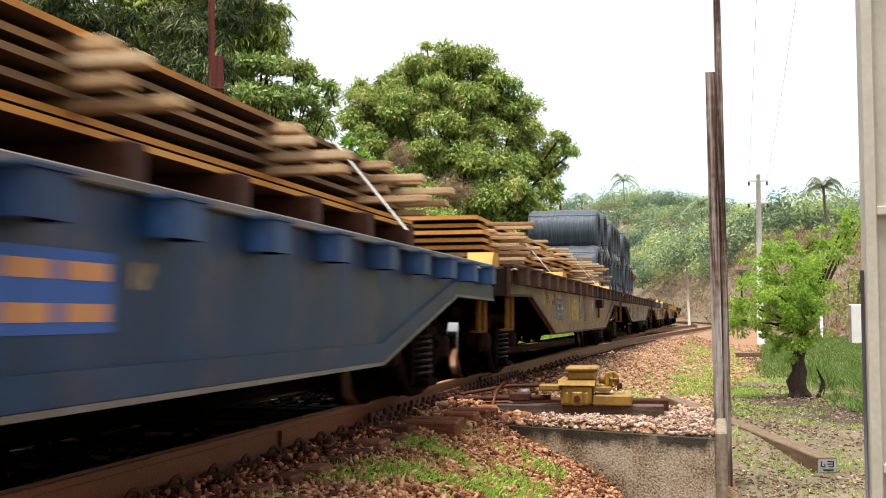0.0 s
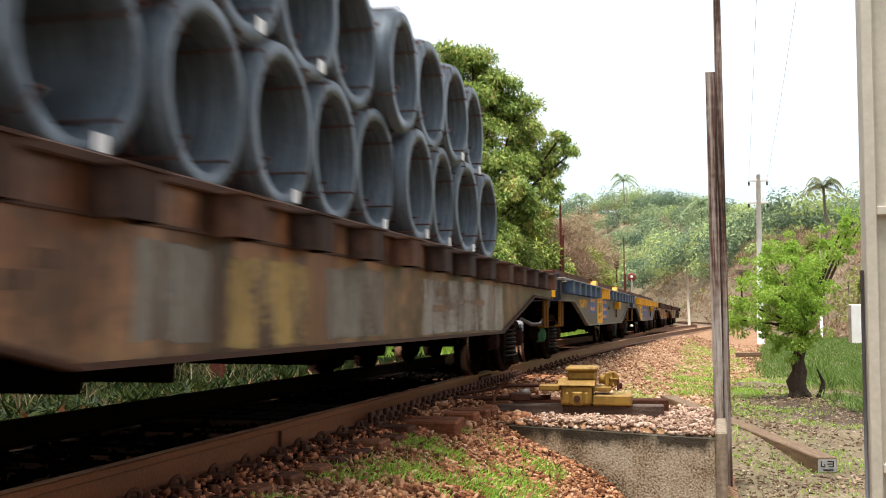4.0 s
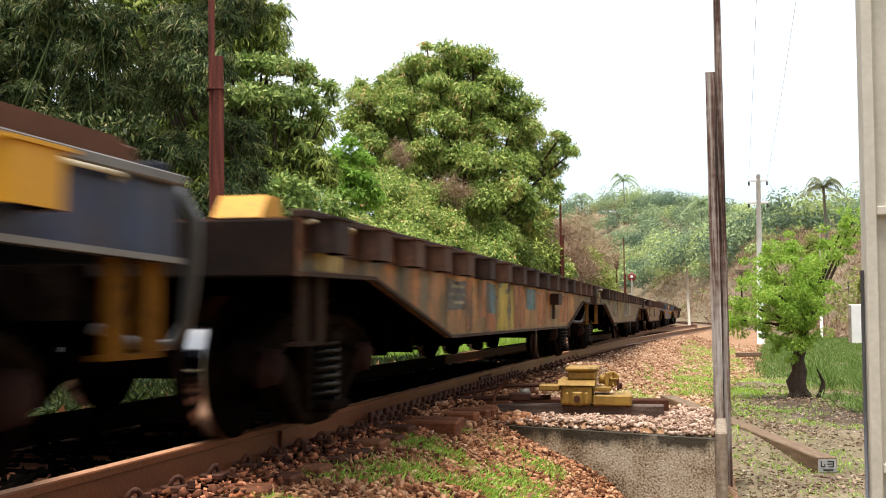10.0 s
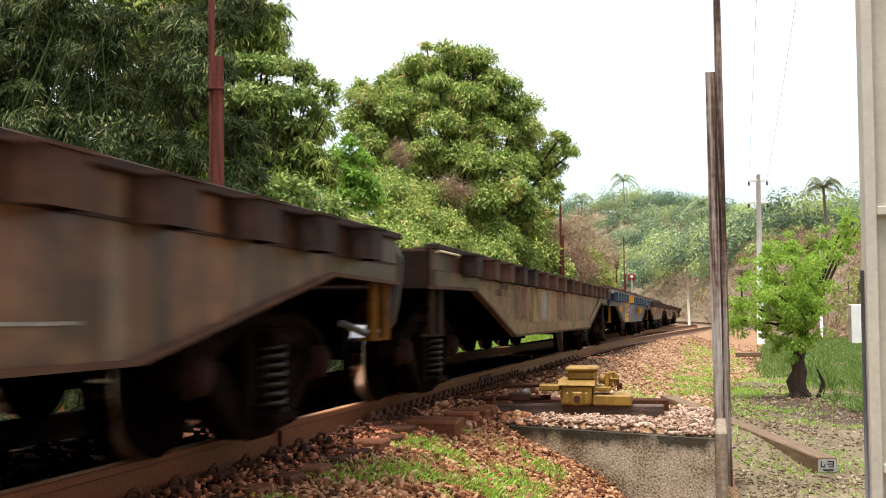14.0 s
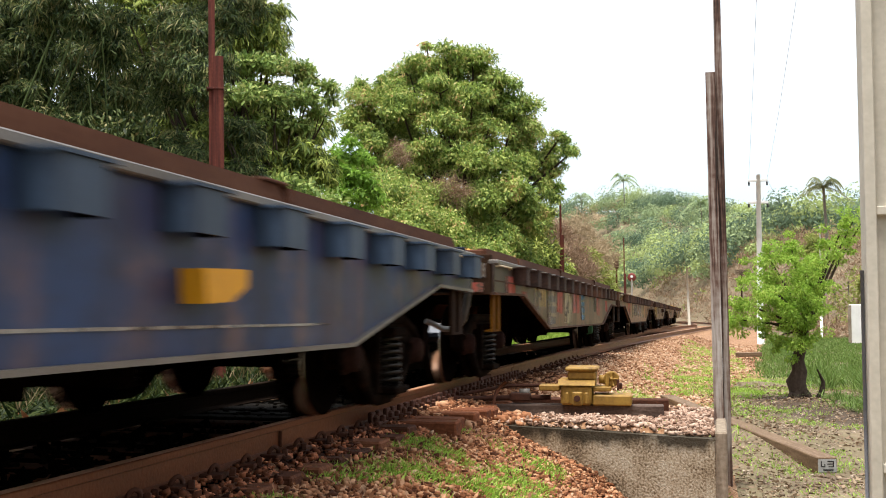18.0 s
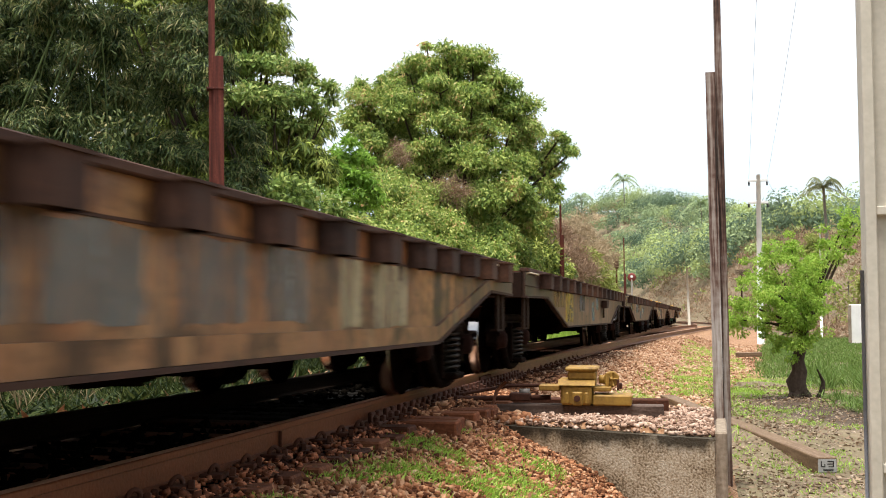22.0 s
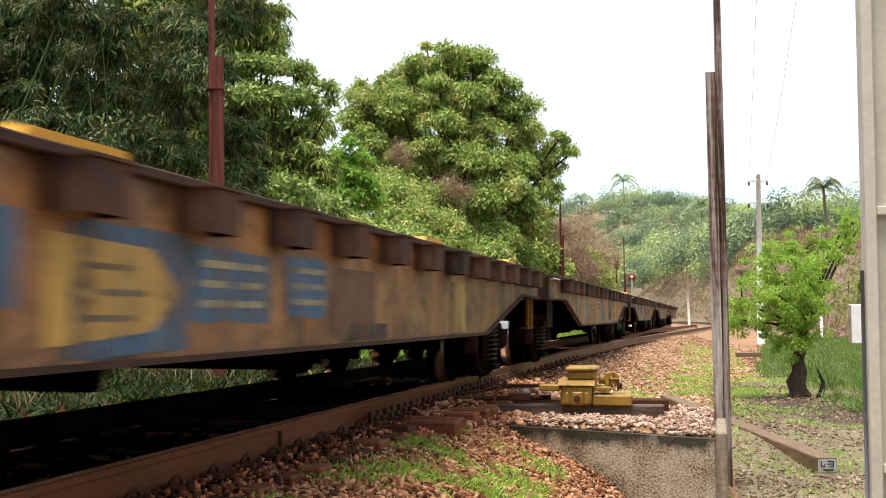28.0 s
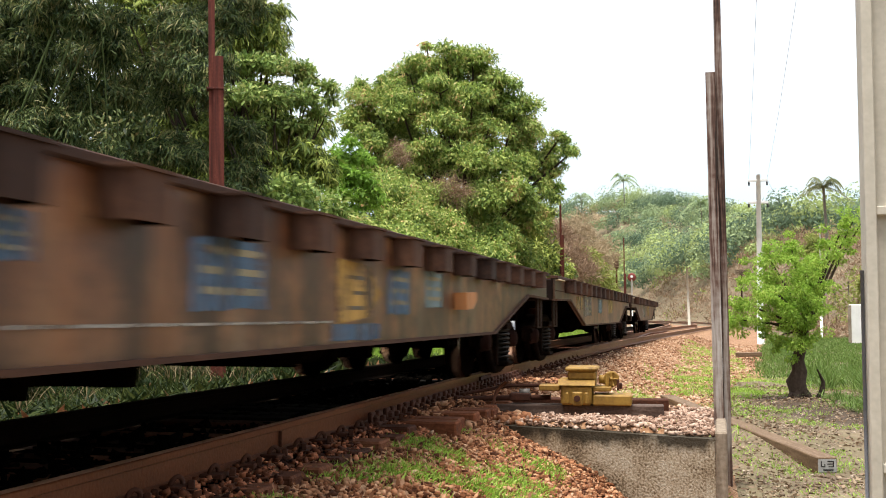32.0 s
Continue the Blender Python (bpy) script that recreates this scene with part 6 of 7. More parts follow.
def worn(name, colour, under=(0.085, 0.05, 0.032), edge=0.47, thin=0.8):
    """Old paint: flaked and streaked, so that the steel below shows through it."""
    c = np.array(colour)
    m = surface(name, [(edge - 0.06, under), (edge, tuple(c * 0.6 + np.array(under) * 0.4)), (edge + 0.08, tuple(c * 0.85)), (0.8, tuple(c))], 5.0, (1, 1, 0.3), 0.6, bump=0.15, grain=30, fine=0.3, spec=0.4)
    n, l = m.node_tree.nodes, m.node_tree.links
    tc = n.new("ShaderNodeTexCoord")
    mp = n.new("ShaderNodeMapping")
    mp.inputs["Scale"].default_value = (1, 1, 0.2)
    l.new(tc.outputs["Object"], mp.inputs[0])
    no = n.new("ShaderNodeTexNoise")
    no.inputs["Scale"].default_value, no.inputs["Detail"].default_value, no.inputs["Roughness"].default_value = 4.0, 6, 0.7
    l.new(mp.outputs[0], no.inputs["Vector"])
    mr = n.new("ShaderNodeMapRange")
    mr.inputs["From Min"].default_value, mr.inputs["From Max"].default_value = 0.36, 0.6
    mr.inputs["To Min"].default_value, mr.inputs["To Max"].default_value = thin - 0.65, thin
    l.new(no.outputs["Fac"], mr.inputs["Value"])
    clear, mix = n.new("ShaderNodeBsdfTransparent"), n.new("ShaderNodeMixShader")
    l.new(mr.outputs[0], mix.inputs[0])
    l.new(clear.outputs[0], mix.inputs[1])
    l.new(n["Principled BSDF"].outputs[0], mix.inputs[2])
    l.new(mix.outputs[0], n["Material Output"].inputs["Surface"])
    M[name] = m


for nm, col in (("ochre", (0.42, 0.29, 0.09)), ("cream", (0.46, 0.4, 0.24)), ("grey", (0.24, 0.23, 0.2)), ("slate", (0.11, 0.12, 0.12)), ("blue_grey", (0.19, 0.2, 0.185)), ("teal", (0.13, 0.26, 0.29)), ("orange", (0.5, 0.19, 0.07)),
                ("lemon", (0.6, 0.44, 0.07)), ("amber", (0.64, 0.39, 0.09)), ("sky", (0.22, 0.33, 0.37)), ("blue", (0.07, 0.15, 0.26)), ("red", (0.42, 0.075, 0.05)), ("azure", (0.07, 0.26, 0.42)), ("pale", (0.4, 0.38, 0.34)), ("dark", (0.04, 0.03, 0.025)),
                ("tan", (0.4, 0.3, 0.16)), ("rust", (0.23, 0.12, 0.07)), ("rusty", (0.12, 0.07, 0.045))):
    worn("mark_" + nm, col, thin=1.1 if nm == "red" else 0.92 if nm in ("lemon", "amber", "blue", "azure", "ochre") else 0.65 if nm == "blue_grey" else 0.8)
worn("mark_yellow", (0.7, 0.35, 0.014), (0.14, 0.07, 0.03), 0.3, 1.35)
worn("mark_royal", (0.025, 0.09, 0.33), (0.03, 0.05, 0.09), 0.3, 1.35)
worn("mark_logo", (0.55, 0.25, 0.1), (0.05, 0.06, 0.14), 0.36, 1.3)


def sill_profile(zb, zt, half, f, r):
    """Half of a fish-bellied sill; f and r are its reach ahead and behind."""
    a, b = (half - 1.5, half - 3.45) if half > 6.9 else (half - 1.25, half - 3.2)
    return [(-f, zt - 0.325), (-a, zt - 0.31), (-b, zb), (b, zb), (a, zt - 0.31), (r, zt - 0.325), (r, zt - 0.04), (-f, zt - 0.04)]


def sill_bm(zb, zt, half, f, r):
    return prism(bmesh.new(), sill_profile(zb, zt, half, f, r), -0.012, 0.012)


def sill_band(zb, zt, half, f, r, up, x0, x1, base=0.0):
    """A strip that follows the sill's lower edge, in one piece."""
    low = [(y, z + base) for y, z in sill_profile(zb, zt, half, f, r)[:6]]
    bm = bmesh.new()
    rings = [[bm.verts.new((x, y, z)) for x, z in ((x0, z0), (x1, z0), (x1, z0 + up), (x0, z0 + up))] for y, z0 in low]
    for r0, r1 in zip(rings, rings[1:]):
        for j in range(4):
            bm.faces.new((r0[j - 1], r0[j], r1[j], r1[j - 1]))
    bm.faces.new(rings[0])
    bm.faces.new(rings[-1][::-1])
    bmesh.ops.recalc_face_normals(bm, faces=bm.faces)
    return bm


def pocket_bm(w, h):
    """A stake pocket: one plate bent round in a U, open above and below, with a lid flange."""
    h2, dp, t, r = w / 2, 0.135, 0.014, 0.045
    outer = [(0.0, -h2)] + [(dp - r + r * math.sin(a), -h2 + r - r * math.cos(a)) for a in np.linspace(0, math.pi / 2, 5)]
    outer += [(x, -y) for x, y in outer[::-1]]
    inner = [(0.0, -h2 + t)] + [(dp - r + (r - t) * math.sin(a), -h2 + r - (r - t) * math.cos(a)) for a in np.linspace(0, math.pi / 2, 5)]
    inner += [(x, -y) for x, y in inner[::-1]]
    bm = bmesh.new()
    rows4 = [[bm.verts.new((x, y, z)) for x, y in ring] for ring, z in ((outer, 0.0), (outer, -h), (inner, -h), (inner, 0.0))]
    for k in range(4):
        a, b = rows4[k], rows4[(k + 1) % 4]
        for j in range(len(outer) - 1):
            f = bm.faces.new((a[j], a[j + 1], b[j + 1], b[j]))
            f.material_index = 1 if k == 2 else 0
    bmesh.ops.recalc_face_normals(bm, faces=bm.faces)
    box(bm, 0.0, dp + 0.012, -h2 - 0.016, h2 + 0.016, 0.001, 0.013)
    return bm


def spring_bm(r, wire_r, h, turns):
    n = int(turns * 9)
    pts = [(r * math.cos(i * 0.698), r * math.sin(i * 0.698), h * i / n) for i in range(n + 1)]
    return tube(bmesh.new(), pts, wire_r, 5)


def frame_bm():
    """Cast bogie side frame: two pedestals, a truss with a window for the springs, with proud rounded chords."""
    bm = bmesh.new()
    prism(bm, [(-0.945, 0.5), (-0.495, 0.64), (0.495, 0.64), (0.945, 0.5), (0.945, 0.34), (0.882, 0.3), (0.666, 0.34), (0.45, 0.5), (0.24, 0.52), (0.22, 0.2), (0.468, 0.42), (0.648, 0.46),
                (0.594, 0.32), (0.3, 0.08), (-0.3, 0.08), (-0.594, 0.32), (-0.648, 0.46), (-0.468, 0.42), (-0.22, 0.2), (-0.24, 0.52), (-0.45, 0.5), (-0.666, 0.34), (-0.882, 0.3), (-0.945, 0.34)], -0.06, 0.06)
    for x in (-0.05, 0.05):
        tube(bm, [(x, -0.66, 0.42), (x, -0.58, 0.29), (x, -0.42, 0.17), (x, -0.28, 0.075), (x, -0.15, 0.055), (x, 0.15, 0.055), (x, 0.28, 0.075), (x, 0.42, 0.17), (x, 0.58, 0.29), (x, 0.66, 0.42)], 0.046, 8)
        tube(bm, [(x, -0.93, 0.44), (x, -0.8, 0.53), (x, -0.5, 0.62), (x, 0.5, 0.62), (x, 0.8, 0.53), (x, 0.93, 0.44)], 0.042, 8)
    for y in (-0.25, 0.25):
        box(bm, 0.03, 0.115, y - 0.035, y + 0.035, 0.1, 0.56, 0.012)
    return bm


def tread_bm():
    """The bright running band and flange of one wheel."""
    bm = bmesh.new()
    prof = [(0.805, 0.36), (0.805, 0.3785), (0.815, 0.3775), (0.91, 0.3745), (0.918, 0.3735), (0.918, 0.36)]
    rings = [[bm.verts.new((x, r * math.cos(math.tau * j / 48), r * math.sin(math.tau * j / 48))) for j in range(48)] for x, r in prof]
    for k in range(6):
        r0, r1 = rings[k - 1], rings[k]
        for j in range(48):
            bm.faces.new((r0[j - 1], r0[j], r1[j], r1[j - 1])).smooth = True
    bmesh.ops.recalc_face_normals(bm, faces=bm.faces)
    return bm


def wheelset_bm():
    """Axle with two dished wheels."""
    half = [(0.7, 0.07), (0.75, 0.15), (0.76, 0.4), (0.79, 0.4), (0.8, 0.375), (0.93, 0.373), (0.93, 0.31), (0.85, 0.29), (0.84, 0.15), (0.93, 0.13), (0.93, 0.08)]
    return lathe(bmesh.new(), [(-x, r) for x, r in half[::-1]] + half, 32)


def step_bm():
    """Corner stirrup bent from one plate: two flat hangers and a foot tread."""
    bm = bmesh.new()
    xs, ys, zs = (-0.06, -0.012, 0.012), (-0.17, -0.045, 0.055, 0.2), (0.495, 0.514, 0.85)
    solid = {(1, 0, 1), (1, 2, 1)} | {(i, j, 0) for i in range(2) for j in range(3)}
    vert = {}

    def at(i, j, k):
        if (i, j, k) not in vert:
            vert[(i, j, k)] = bm.verts.new((xs[i], ys[j], zs[k]))
        return vert[(i, j, k)]

    for c in sorted(solid):
        for ax in range(3):
            for side in (0, 1):
                n = list(c)
                n[ax] += 1 if side else -1
                if tuple(n) in solid:
                    continue
                u, v = [q for q in range(3) if q != ax]
                loop = []
                for du, dv in ((0, 0), (1, 0), (1, 1), (0, 1)):
                    p = list(c)
                    p[ax] += side
                    p[u] += du
                    p[v] += dv
                    loop.append(at(*p))
                bm.faces.new(loop)
    bmesh.ops.recalc_face_normals(bm, faces=bm.faces)
    return bm


def coupler_bm():
    bm = bmesh.new()
    plan = [(-0.07, -0.2), (0.07, -0.2), (0.07, 0.15), (0.15, 0.2), (0.16, 0.3), (0.06, 0.31), (0.04, 0.24), (-0.02, 0.24), (-0.06, 0.34), (-0.16, 0.33), (-0.15, 0.18), (-0.07, 0.14)]
    a = [bm.verts.new((x, y, 0.62)) for x, y in plan]
    b = [bm.verts.new((x, y, 0.86)) for x, y in plan]
    bm.faces.new(a)
    bm.faces.new(b[::-1])
    for i in range(len(plan)):
        bm.faces.new((a[i - 1], b[i - 1], b[i], a[i]))
    bmesh.ops.recalc_face_normals(bm, faces=bm.faces)
    return bm


NAVY, GREY, YELLOW, RUST = range(4)
SCHEMES = [
    ("side_navy", "pocket_navy", "deep blue steel flat wagon with navy stake pockets"),
    ("side_grey", "pocket_navy", "grey steel flat wagon with navy stake pockets and a yellow band"),
    ("side_slate", "pocket_yellow", "blue-grey steel flat wagon with yellow stake pockets and band"),
    ("side_rust", "pocket_rust", "rusty brown steel flat wagon with faded painted patches"),
]
PLAN = [NAVY, RUST, RUST, GREY, YELLOW, RUST, RUST, RUST, NAVY, RUST, RUST, RUST, RUST, RUST, RUST, RUST, RUST, RUST]
DEEP_BAND = (0, 1, 7, 10)        # wagons with a broad folded lower band
HOSED = (1, 2, 3, 4, 5, 6, 8, 11, 12, 14)   # wagons with a hose hanging at the rear corner
SHORT = (6, 7, 9, 10, 11, 12, 13, 14, 15, 16, 17)   # the shorter kind of wagon
POCKETS_SHORT = [-5.85, -5.08, -4.35, -3.6, -2.9, -2.08, -1.25, -0.42, 0.42, 1.25, 2.08, 2.9, 3.6, 4.35, 5.08, 5.85]
UPSTAND = (3, 4, 8, 9)           # wagons with rusty beams along the deck
PALE_LABEL = {4: "blue-grey steel flat wagon with yellow stake pockets and band", 8: "blue-grey steel flat wagon with a yellow band and blue panels", 9: "rusty brown flat wagon with red and cream painted panels", 10: "rusty brown flat wagon with a broad pale lower band", 13: "rusty flat wagon with a yellow arrow on blue paint", 14: "reddish-brown rusty flat wagon with a pale arrow"}
POCKETS = [-6.36, -5.62, -4.87, -4.12, -3.35, -2.49, -1.66, -0.83, 0.0, 0.83, 1.66, 2.49, 3.35, 4.12, 4.87, 5.62, 6.36]
POCKET_SHIFT = {0: 0.03, 3: -0.05, 4: -0.1, 8: -0.1, 5: 0.0, 6: 0.3, 10: 0.22}
STEP_REAR = {9: 0.1, 11: 0.5}
POCKET_NUDGE = {13: 0.09, 14: 0.18}
FRONT_END = [-6.74, -6.74, -6.64, -6.75, -6.8, -6.6, -7.15, -7.1, -6.95, -7.22, -7.26, -7.27, -7.3, -7.25, -7.15, -6.92, -7.2, -7.2]
REAR_END = [6.94, 6.9, 6.93, 6.45, 6.56, 6.66, 6.44, 6.5, 6.6, 6.36, 6.3, 6.3, 6.28, 6.3, 6.4, 6.65, 6.4, 6.4]
YELLOW_FROM = {3: -2.1, 8: -2.9}  # where the yellow band crosses the pockets
GREEN_CAPS = ((3, -1, -0.78), (9, 1, -0.78), (15, -1, -0.78))   # replaced axle bearings painted green
wagons, wheelsets, loads = [], [], []


def wagon(i):
    side, pocket, label = SCHEMES[PLAN[i]]
    rusty = PLAN[i] == RUST
    side = {8: "side_slate", 5: "side_rust_vivid", 13: "side_rust_golden", 6: "side_rust_orange", 9: "side_rust_red", 14: "side_rust_vivid", 10: "side_rust_golden", 15: "side_rust_orange"}.get(i, side)
    zb, zt = {0: 0.35, 1: 0.40, 7: 0.43, 10: 0.44}.get(i, 0.476), 1.1 if i == 0 else 1.16
    half, cy = (6.725, -0.25) if i in SHORT else (HALF, 0.0)
    front, rear = cy - FRONT_END[i], REAR_END[i] - cy
    tag = "%.2f%.2f" % (zb, half)
    w = thing("flat_wagon", PALE_LABEL.get(i, label), "wagon", group="flat wagons of the train")
    put("deck", "deck#%.2f%.2f%.2f" % (zt, front, rear), "deck_rust", lambda: boxed(-1.4, 1.4, -front + 0.066, rear - 0.066, zt - 0.1, zt - 0.03), w, (0, cy, 0))
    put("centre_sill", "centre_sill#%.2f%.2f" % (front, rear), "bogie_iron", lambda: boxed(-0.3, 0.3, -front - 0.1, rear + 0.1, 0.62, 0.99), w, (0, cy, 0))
    for sx in (1, -1):
        rz = 0 if sx > 0 else 180
        f, r = (front, rear) if sx > 0 else (rear, front)
        stag = tag + "%.2f%.2f" % (f, r)
        s = put("side_sill", "side_sill#" + stag, side, lambda: sill_bm(zb, zt, half, f, r), w, (sx * 1.45, cy, 0), rz)
        if i in DEEP_BAND:
            put("lower_band", "lower_band#" + stag, side, lambda: sill_band(zb, zt, half, f, r, 0.105, 0.0125, 0.03, 0.024), s)
        put("lower_flange", "lower_flange#" + stag, "edge_worn" if not rusty else "pocket_rust", lambda: sill_band(zb, zt, half, f, r, 0.022, -0.02, 0.04), s)
        put("top_edge", "top_edge#" + stag, "edge_worn" if (not rusty or i == 9) else "pocket_rust", lambda: boxed(-0.05, 0.05, -f, r, zt - 0.04, zt, 0.006), s)
        if rusty and i not in (13, 14, 15):
            put("strake_edge", "strake_edge#" + stag, "pocket_rust", lambda: boxed(0.0125, 0.022, -f + 0.02, r - 0.02, zt - 0.2, zt - 0.188), s)
        for k, off in enumerate(POCKETS_SHORT if i in SHORT else POCKETS):
            if i == 4 and k in (0, 16):
                continue
            y = off + (cy + POCKET_NUDGE.get(i, 0.0) if i in SHORT else POCKET_SHIFT.get(i, 0.0))
            pk = pocket
            if i in (3, 8) and YELLOW_FROM[i] < y < YELLOW_FROM[i] + 1.4:
                pk = "pocket_yellow"
            if rusty:
                put("stake_pocket", "stake_pocket#wide", pk, lambda: pocket_bm(0.28, 0.165), w, (sx * 1.463, y, zt - 0.042), rz)
            else:
                put("stake_pocket", "stake_pocket#slim%.2f" % zt, "pocket_blue" if i == 0 and pk == "pocket_navy" else pk, lambda: pocket_bm(0.3, 0.165) if i else pocket_bm(0.24, 0.135), w, (sx * 1.463, y, zt - 0.052), rz)
    for sy in (1, -1):
        turn = 0 if sy > 0 else 180
        end = rear if sy > 0 else front
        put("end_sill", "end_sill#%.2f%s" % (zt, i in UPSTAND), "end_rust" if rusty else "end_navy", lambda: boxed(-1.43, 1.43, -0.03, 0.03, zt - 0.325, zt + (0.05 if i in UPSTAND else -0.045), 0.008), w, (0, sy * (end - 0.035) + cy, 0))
        if i in (3, 4, 8):
            for k in range(5):
                put("lettering_bar", "lettering_bar#end", "mark_yellow", lambda: boxed(-0.024, 0.024, -0.003, 0.003, zt - 0.27, zt - 0.17), w, (sy * -1 * (1.1 + k * 0.06 + (k > 2) * 0.015), sy * (end - 0.001) + cy, 0))
        if i in UPSTAND:
            put("end_beam", "end_beam", "deck_rust", lambda: boxed(-1.34, 1.34, -0.05, 0.05, 0, 0.13, 0.01), w, (0, sy * (end - 0.13) + cy, zt - 0.03))
        put("coupler", "coupler", "bogie_iron", coupler_bm, w, (0, sy * (end + 0.15) + cy, 0), turn)
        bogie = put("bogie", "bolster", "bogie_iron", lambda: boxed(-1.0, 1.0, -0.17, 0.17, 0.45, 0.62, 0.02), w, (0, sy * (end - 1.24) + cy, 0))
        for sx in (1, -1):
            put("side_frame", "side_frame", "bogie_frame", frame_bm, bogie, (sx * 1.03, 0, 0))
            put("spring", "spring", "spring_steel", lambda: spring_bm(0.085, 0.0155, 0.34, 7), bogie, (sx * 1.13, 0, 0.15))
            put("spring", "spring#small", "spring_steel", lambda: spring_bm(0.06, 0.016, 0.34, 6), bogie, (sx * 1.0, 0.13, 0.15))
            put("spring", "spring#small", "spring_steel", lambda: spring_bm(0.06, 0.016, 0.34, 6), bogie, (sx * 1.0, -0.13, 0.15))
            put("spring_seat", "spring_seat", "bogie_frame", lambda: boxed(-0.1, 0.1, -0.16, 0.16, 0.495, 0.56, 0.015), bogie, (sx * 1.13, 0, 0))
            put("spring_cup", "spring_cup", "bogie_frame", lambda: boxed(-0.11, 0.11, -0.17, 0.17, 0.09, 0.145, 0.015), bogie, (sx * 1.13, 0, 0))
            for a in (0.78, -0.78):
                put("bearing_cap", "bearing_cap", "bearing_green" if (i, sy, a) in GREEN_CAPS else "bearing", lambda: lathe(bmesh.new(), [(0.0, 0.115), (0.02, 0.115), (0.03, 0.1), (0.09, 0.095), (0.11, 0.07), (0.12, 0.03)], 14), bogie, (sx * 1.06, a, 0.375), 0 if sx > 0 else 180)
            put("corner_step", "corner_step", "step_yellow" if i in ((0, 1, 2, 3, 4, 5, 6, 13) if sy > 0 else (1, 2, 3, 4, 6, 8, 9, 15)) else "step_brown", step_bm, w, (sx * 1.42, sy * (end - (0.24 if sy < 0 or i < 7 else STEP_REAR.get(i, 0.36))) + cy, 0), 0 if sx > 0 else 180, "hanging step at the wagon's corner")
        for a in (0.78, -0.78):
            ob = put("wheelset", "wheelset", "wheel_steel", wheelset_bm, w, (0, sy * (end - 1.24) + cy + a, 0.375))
            wheelsets.append(ob)
            for sx in (1, -1):
                put("tread", "tread", "wheel_tread", tread_bm, ob, (0, 0, 0), 0 if sx > 0 else 180, "polished steel tread")
        if sy > 0 and i in HOSED:
            put("brake_hose", "brake_hose", "hose_grey", lambda: tube(bmesh.new(), [(1.2, -0.02, 0.93), (1.31, 0.1, 1.09), (1.37, 0.19, 1.12), (1.395, 0.26, 1.02), (1.385, 0.29, 0.88), (1.36, 0.31, 0.74), (1.33, 0.34, 0.61), (1.27, 0.33, 0.53), (1.17, 0.25, 0.53), (1.05, 0.12, 0.6)], [0.02, 0.03, 0.034, 0.034, 0.03, 0.03, 0.026, 0.024, 0.024, 0.022], 9), w, (0, rear + cy, 0), 0, "grey hanging brake hose")
    for sx in (1, -1):
        for y0, ln in ((-front + 0.05, 0.66), (rear - 0.95, 0.52)):
            put("grab_bar", "grab_bar%.2f" % ln, "grab_steel", lambda: tube(bmesh.new(), [(0, 0, -0.012), (0.03, 0.006, -0.004), (0.036, 0.03, 0), (0.036, ln - 0.03, 0), (0.03, ln - 0.006, -0.004), (0, ln, -0.012)], 0.0095, 7), w, (sx * 1.464, (y0 if sx > 0 else y0 + ln) + cy, zt - 0.052), 0 if sx > 0 else 180, "pale worn hand bar at the wagon's corner")
    for y in (-2.9, -2.0, -1.1, 1.1, 2.0, 2.9):
        put("cross_bearer", "cross_bearer", "bogie_iron", lambda: prism(bmesh.new(), [(-0.14, 0.62), (0.14, 0.62), (0.06, 0.28), (-0.06, 0.28)], -0.5, 0.5), w, (0, y + cy, 0))
    put("brake_cylinder", "brake_cylinder", "bogie_iron", lambda: lathe(bmesh.new(), [(-0.4, 0.08), (-0.35, 0.17), (0.25, 0.17), (0.3, 0.06)], 14, "Y", (0.75, 0.2, 0.5)), w)
    if i in UPSTAND:
        for sx in (1, -1):
            for k, (y0, y1) in enumerate(((FRONT_END[i] + 0.1, -5.36), (-5.3, -1.85), (-1.8, 2.85), (2.9, REAR_END[i] - 0.12))):
                b = put("deck_beam", "deck_beam#%.2f" % (y1 - y0), "deck_rust", lambda: prism(bmesh.new(), [(0, 0), (y1 - y0, 0), (y1 - y0, 0.06), (y1 - y0 - 0.12, 0.14), (0, 0.14)], -0.045, 0.045), w, (sx * 1.32, y0, zt - 0.03), 0, "rusty steel beam along the deck")
                if k in (1, 2):
                    put("end_flange", "end_flange#beam", "deck_rust", lambda: box(boxed(-0.07, 0.07, -0.3, 0.0, 0.141, 0.156, 0.004), -0.06, 0.06, -0.012, 0.012, 0.0, 0.14), b, (0, y1 - y0 - 0.03, 0))
    wagons.append(w)
    return w


for i in range(len(PLAN)):
    wagon(i)


# ---- paint, lettering and fittings on the side that is seen ----
FACE = 1.4625


def plate(name, i, colour, y0, y1, z0, z1, lift=0.003, parent=None):
    return part(name, boxed(FACE, FACE + lift, y0, y1, z0, z1), "mark_" + colour, parent or wagons[i])


def patch(i, colour, y0, y1, z0, z1):
    z1, z0 = min(z1, 0.955 if PLAN[i] == RUST else 1.08), max(z0, 0.51)
    rr = random.Random(int(i * 100 + y0 * 37))
    n, e = 5, min(0.016, (y1 - y0) * 0.04, (z1 - z0) * 0.05)
    ring = [(y0 + (y1 - y0) * k / n, z0) for k in range(n)] + [(y1, z0 + (z1 - z0) * k / n) for k in range(n)] + [(y1 - (y1 - y0) * k / n, z1) for k in range(n)] + [(y0, z1 - (z1 - z0) * k / n) for k in range(n)]
    ring = [(y + rr.uniform(-e, e), min(max(z + rr.uniform(-e, e), 0.505), 0.965)) for y, z in ring]
    return part("paint_patch", prism(bmesh.new(), ring, FACE, FACE + 0.003), "mark_" + colour, wagons[i])


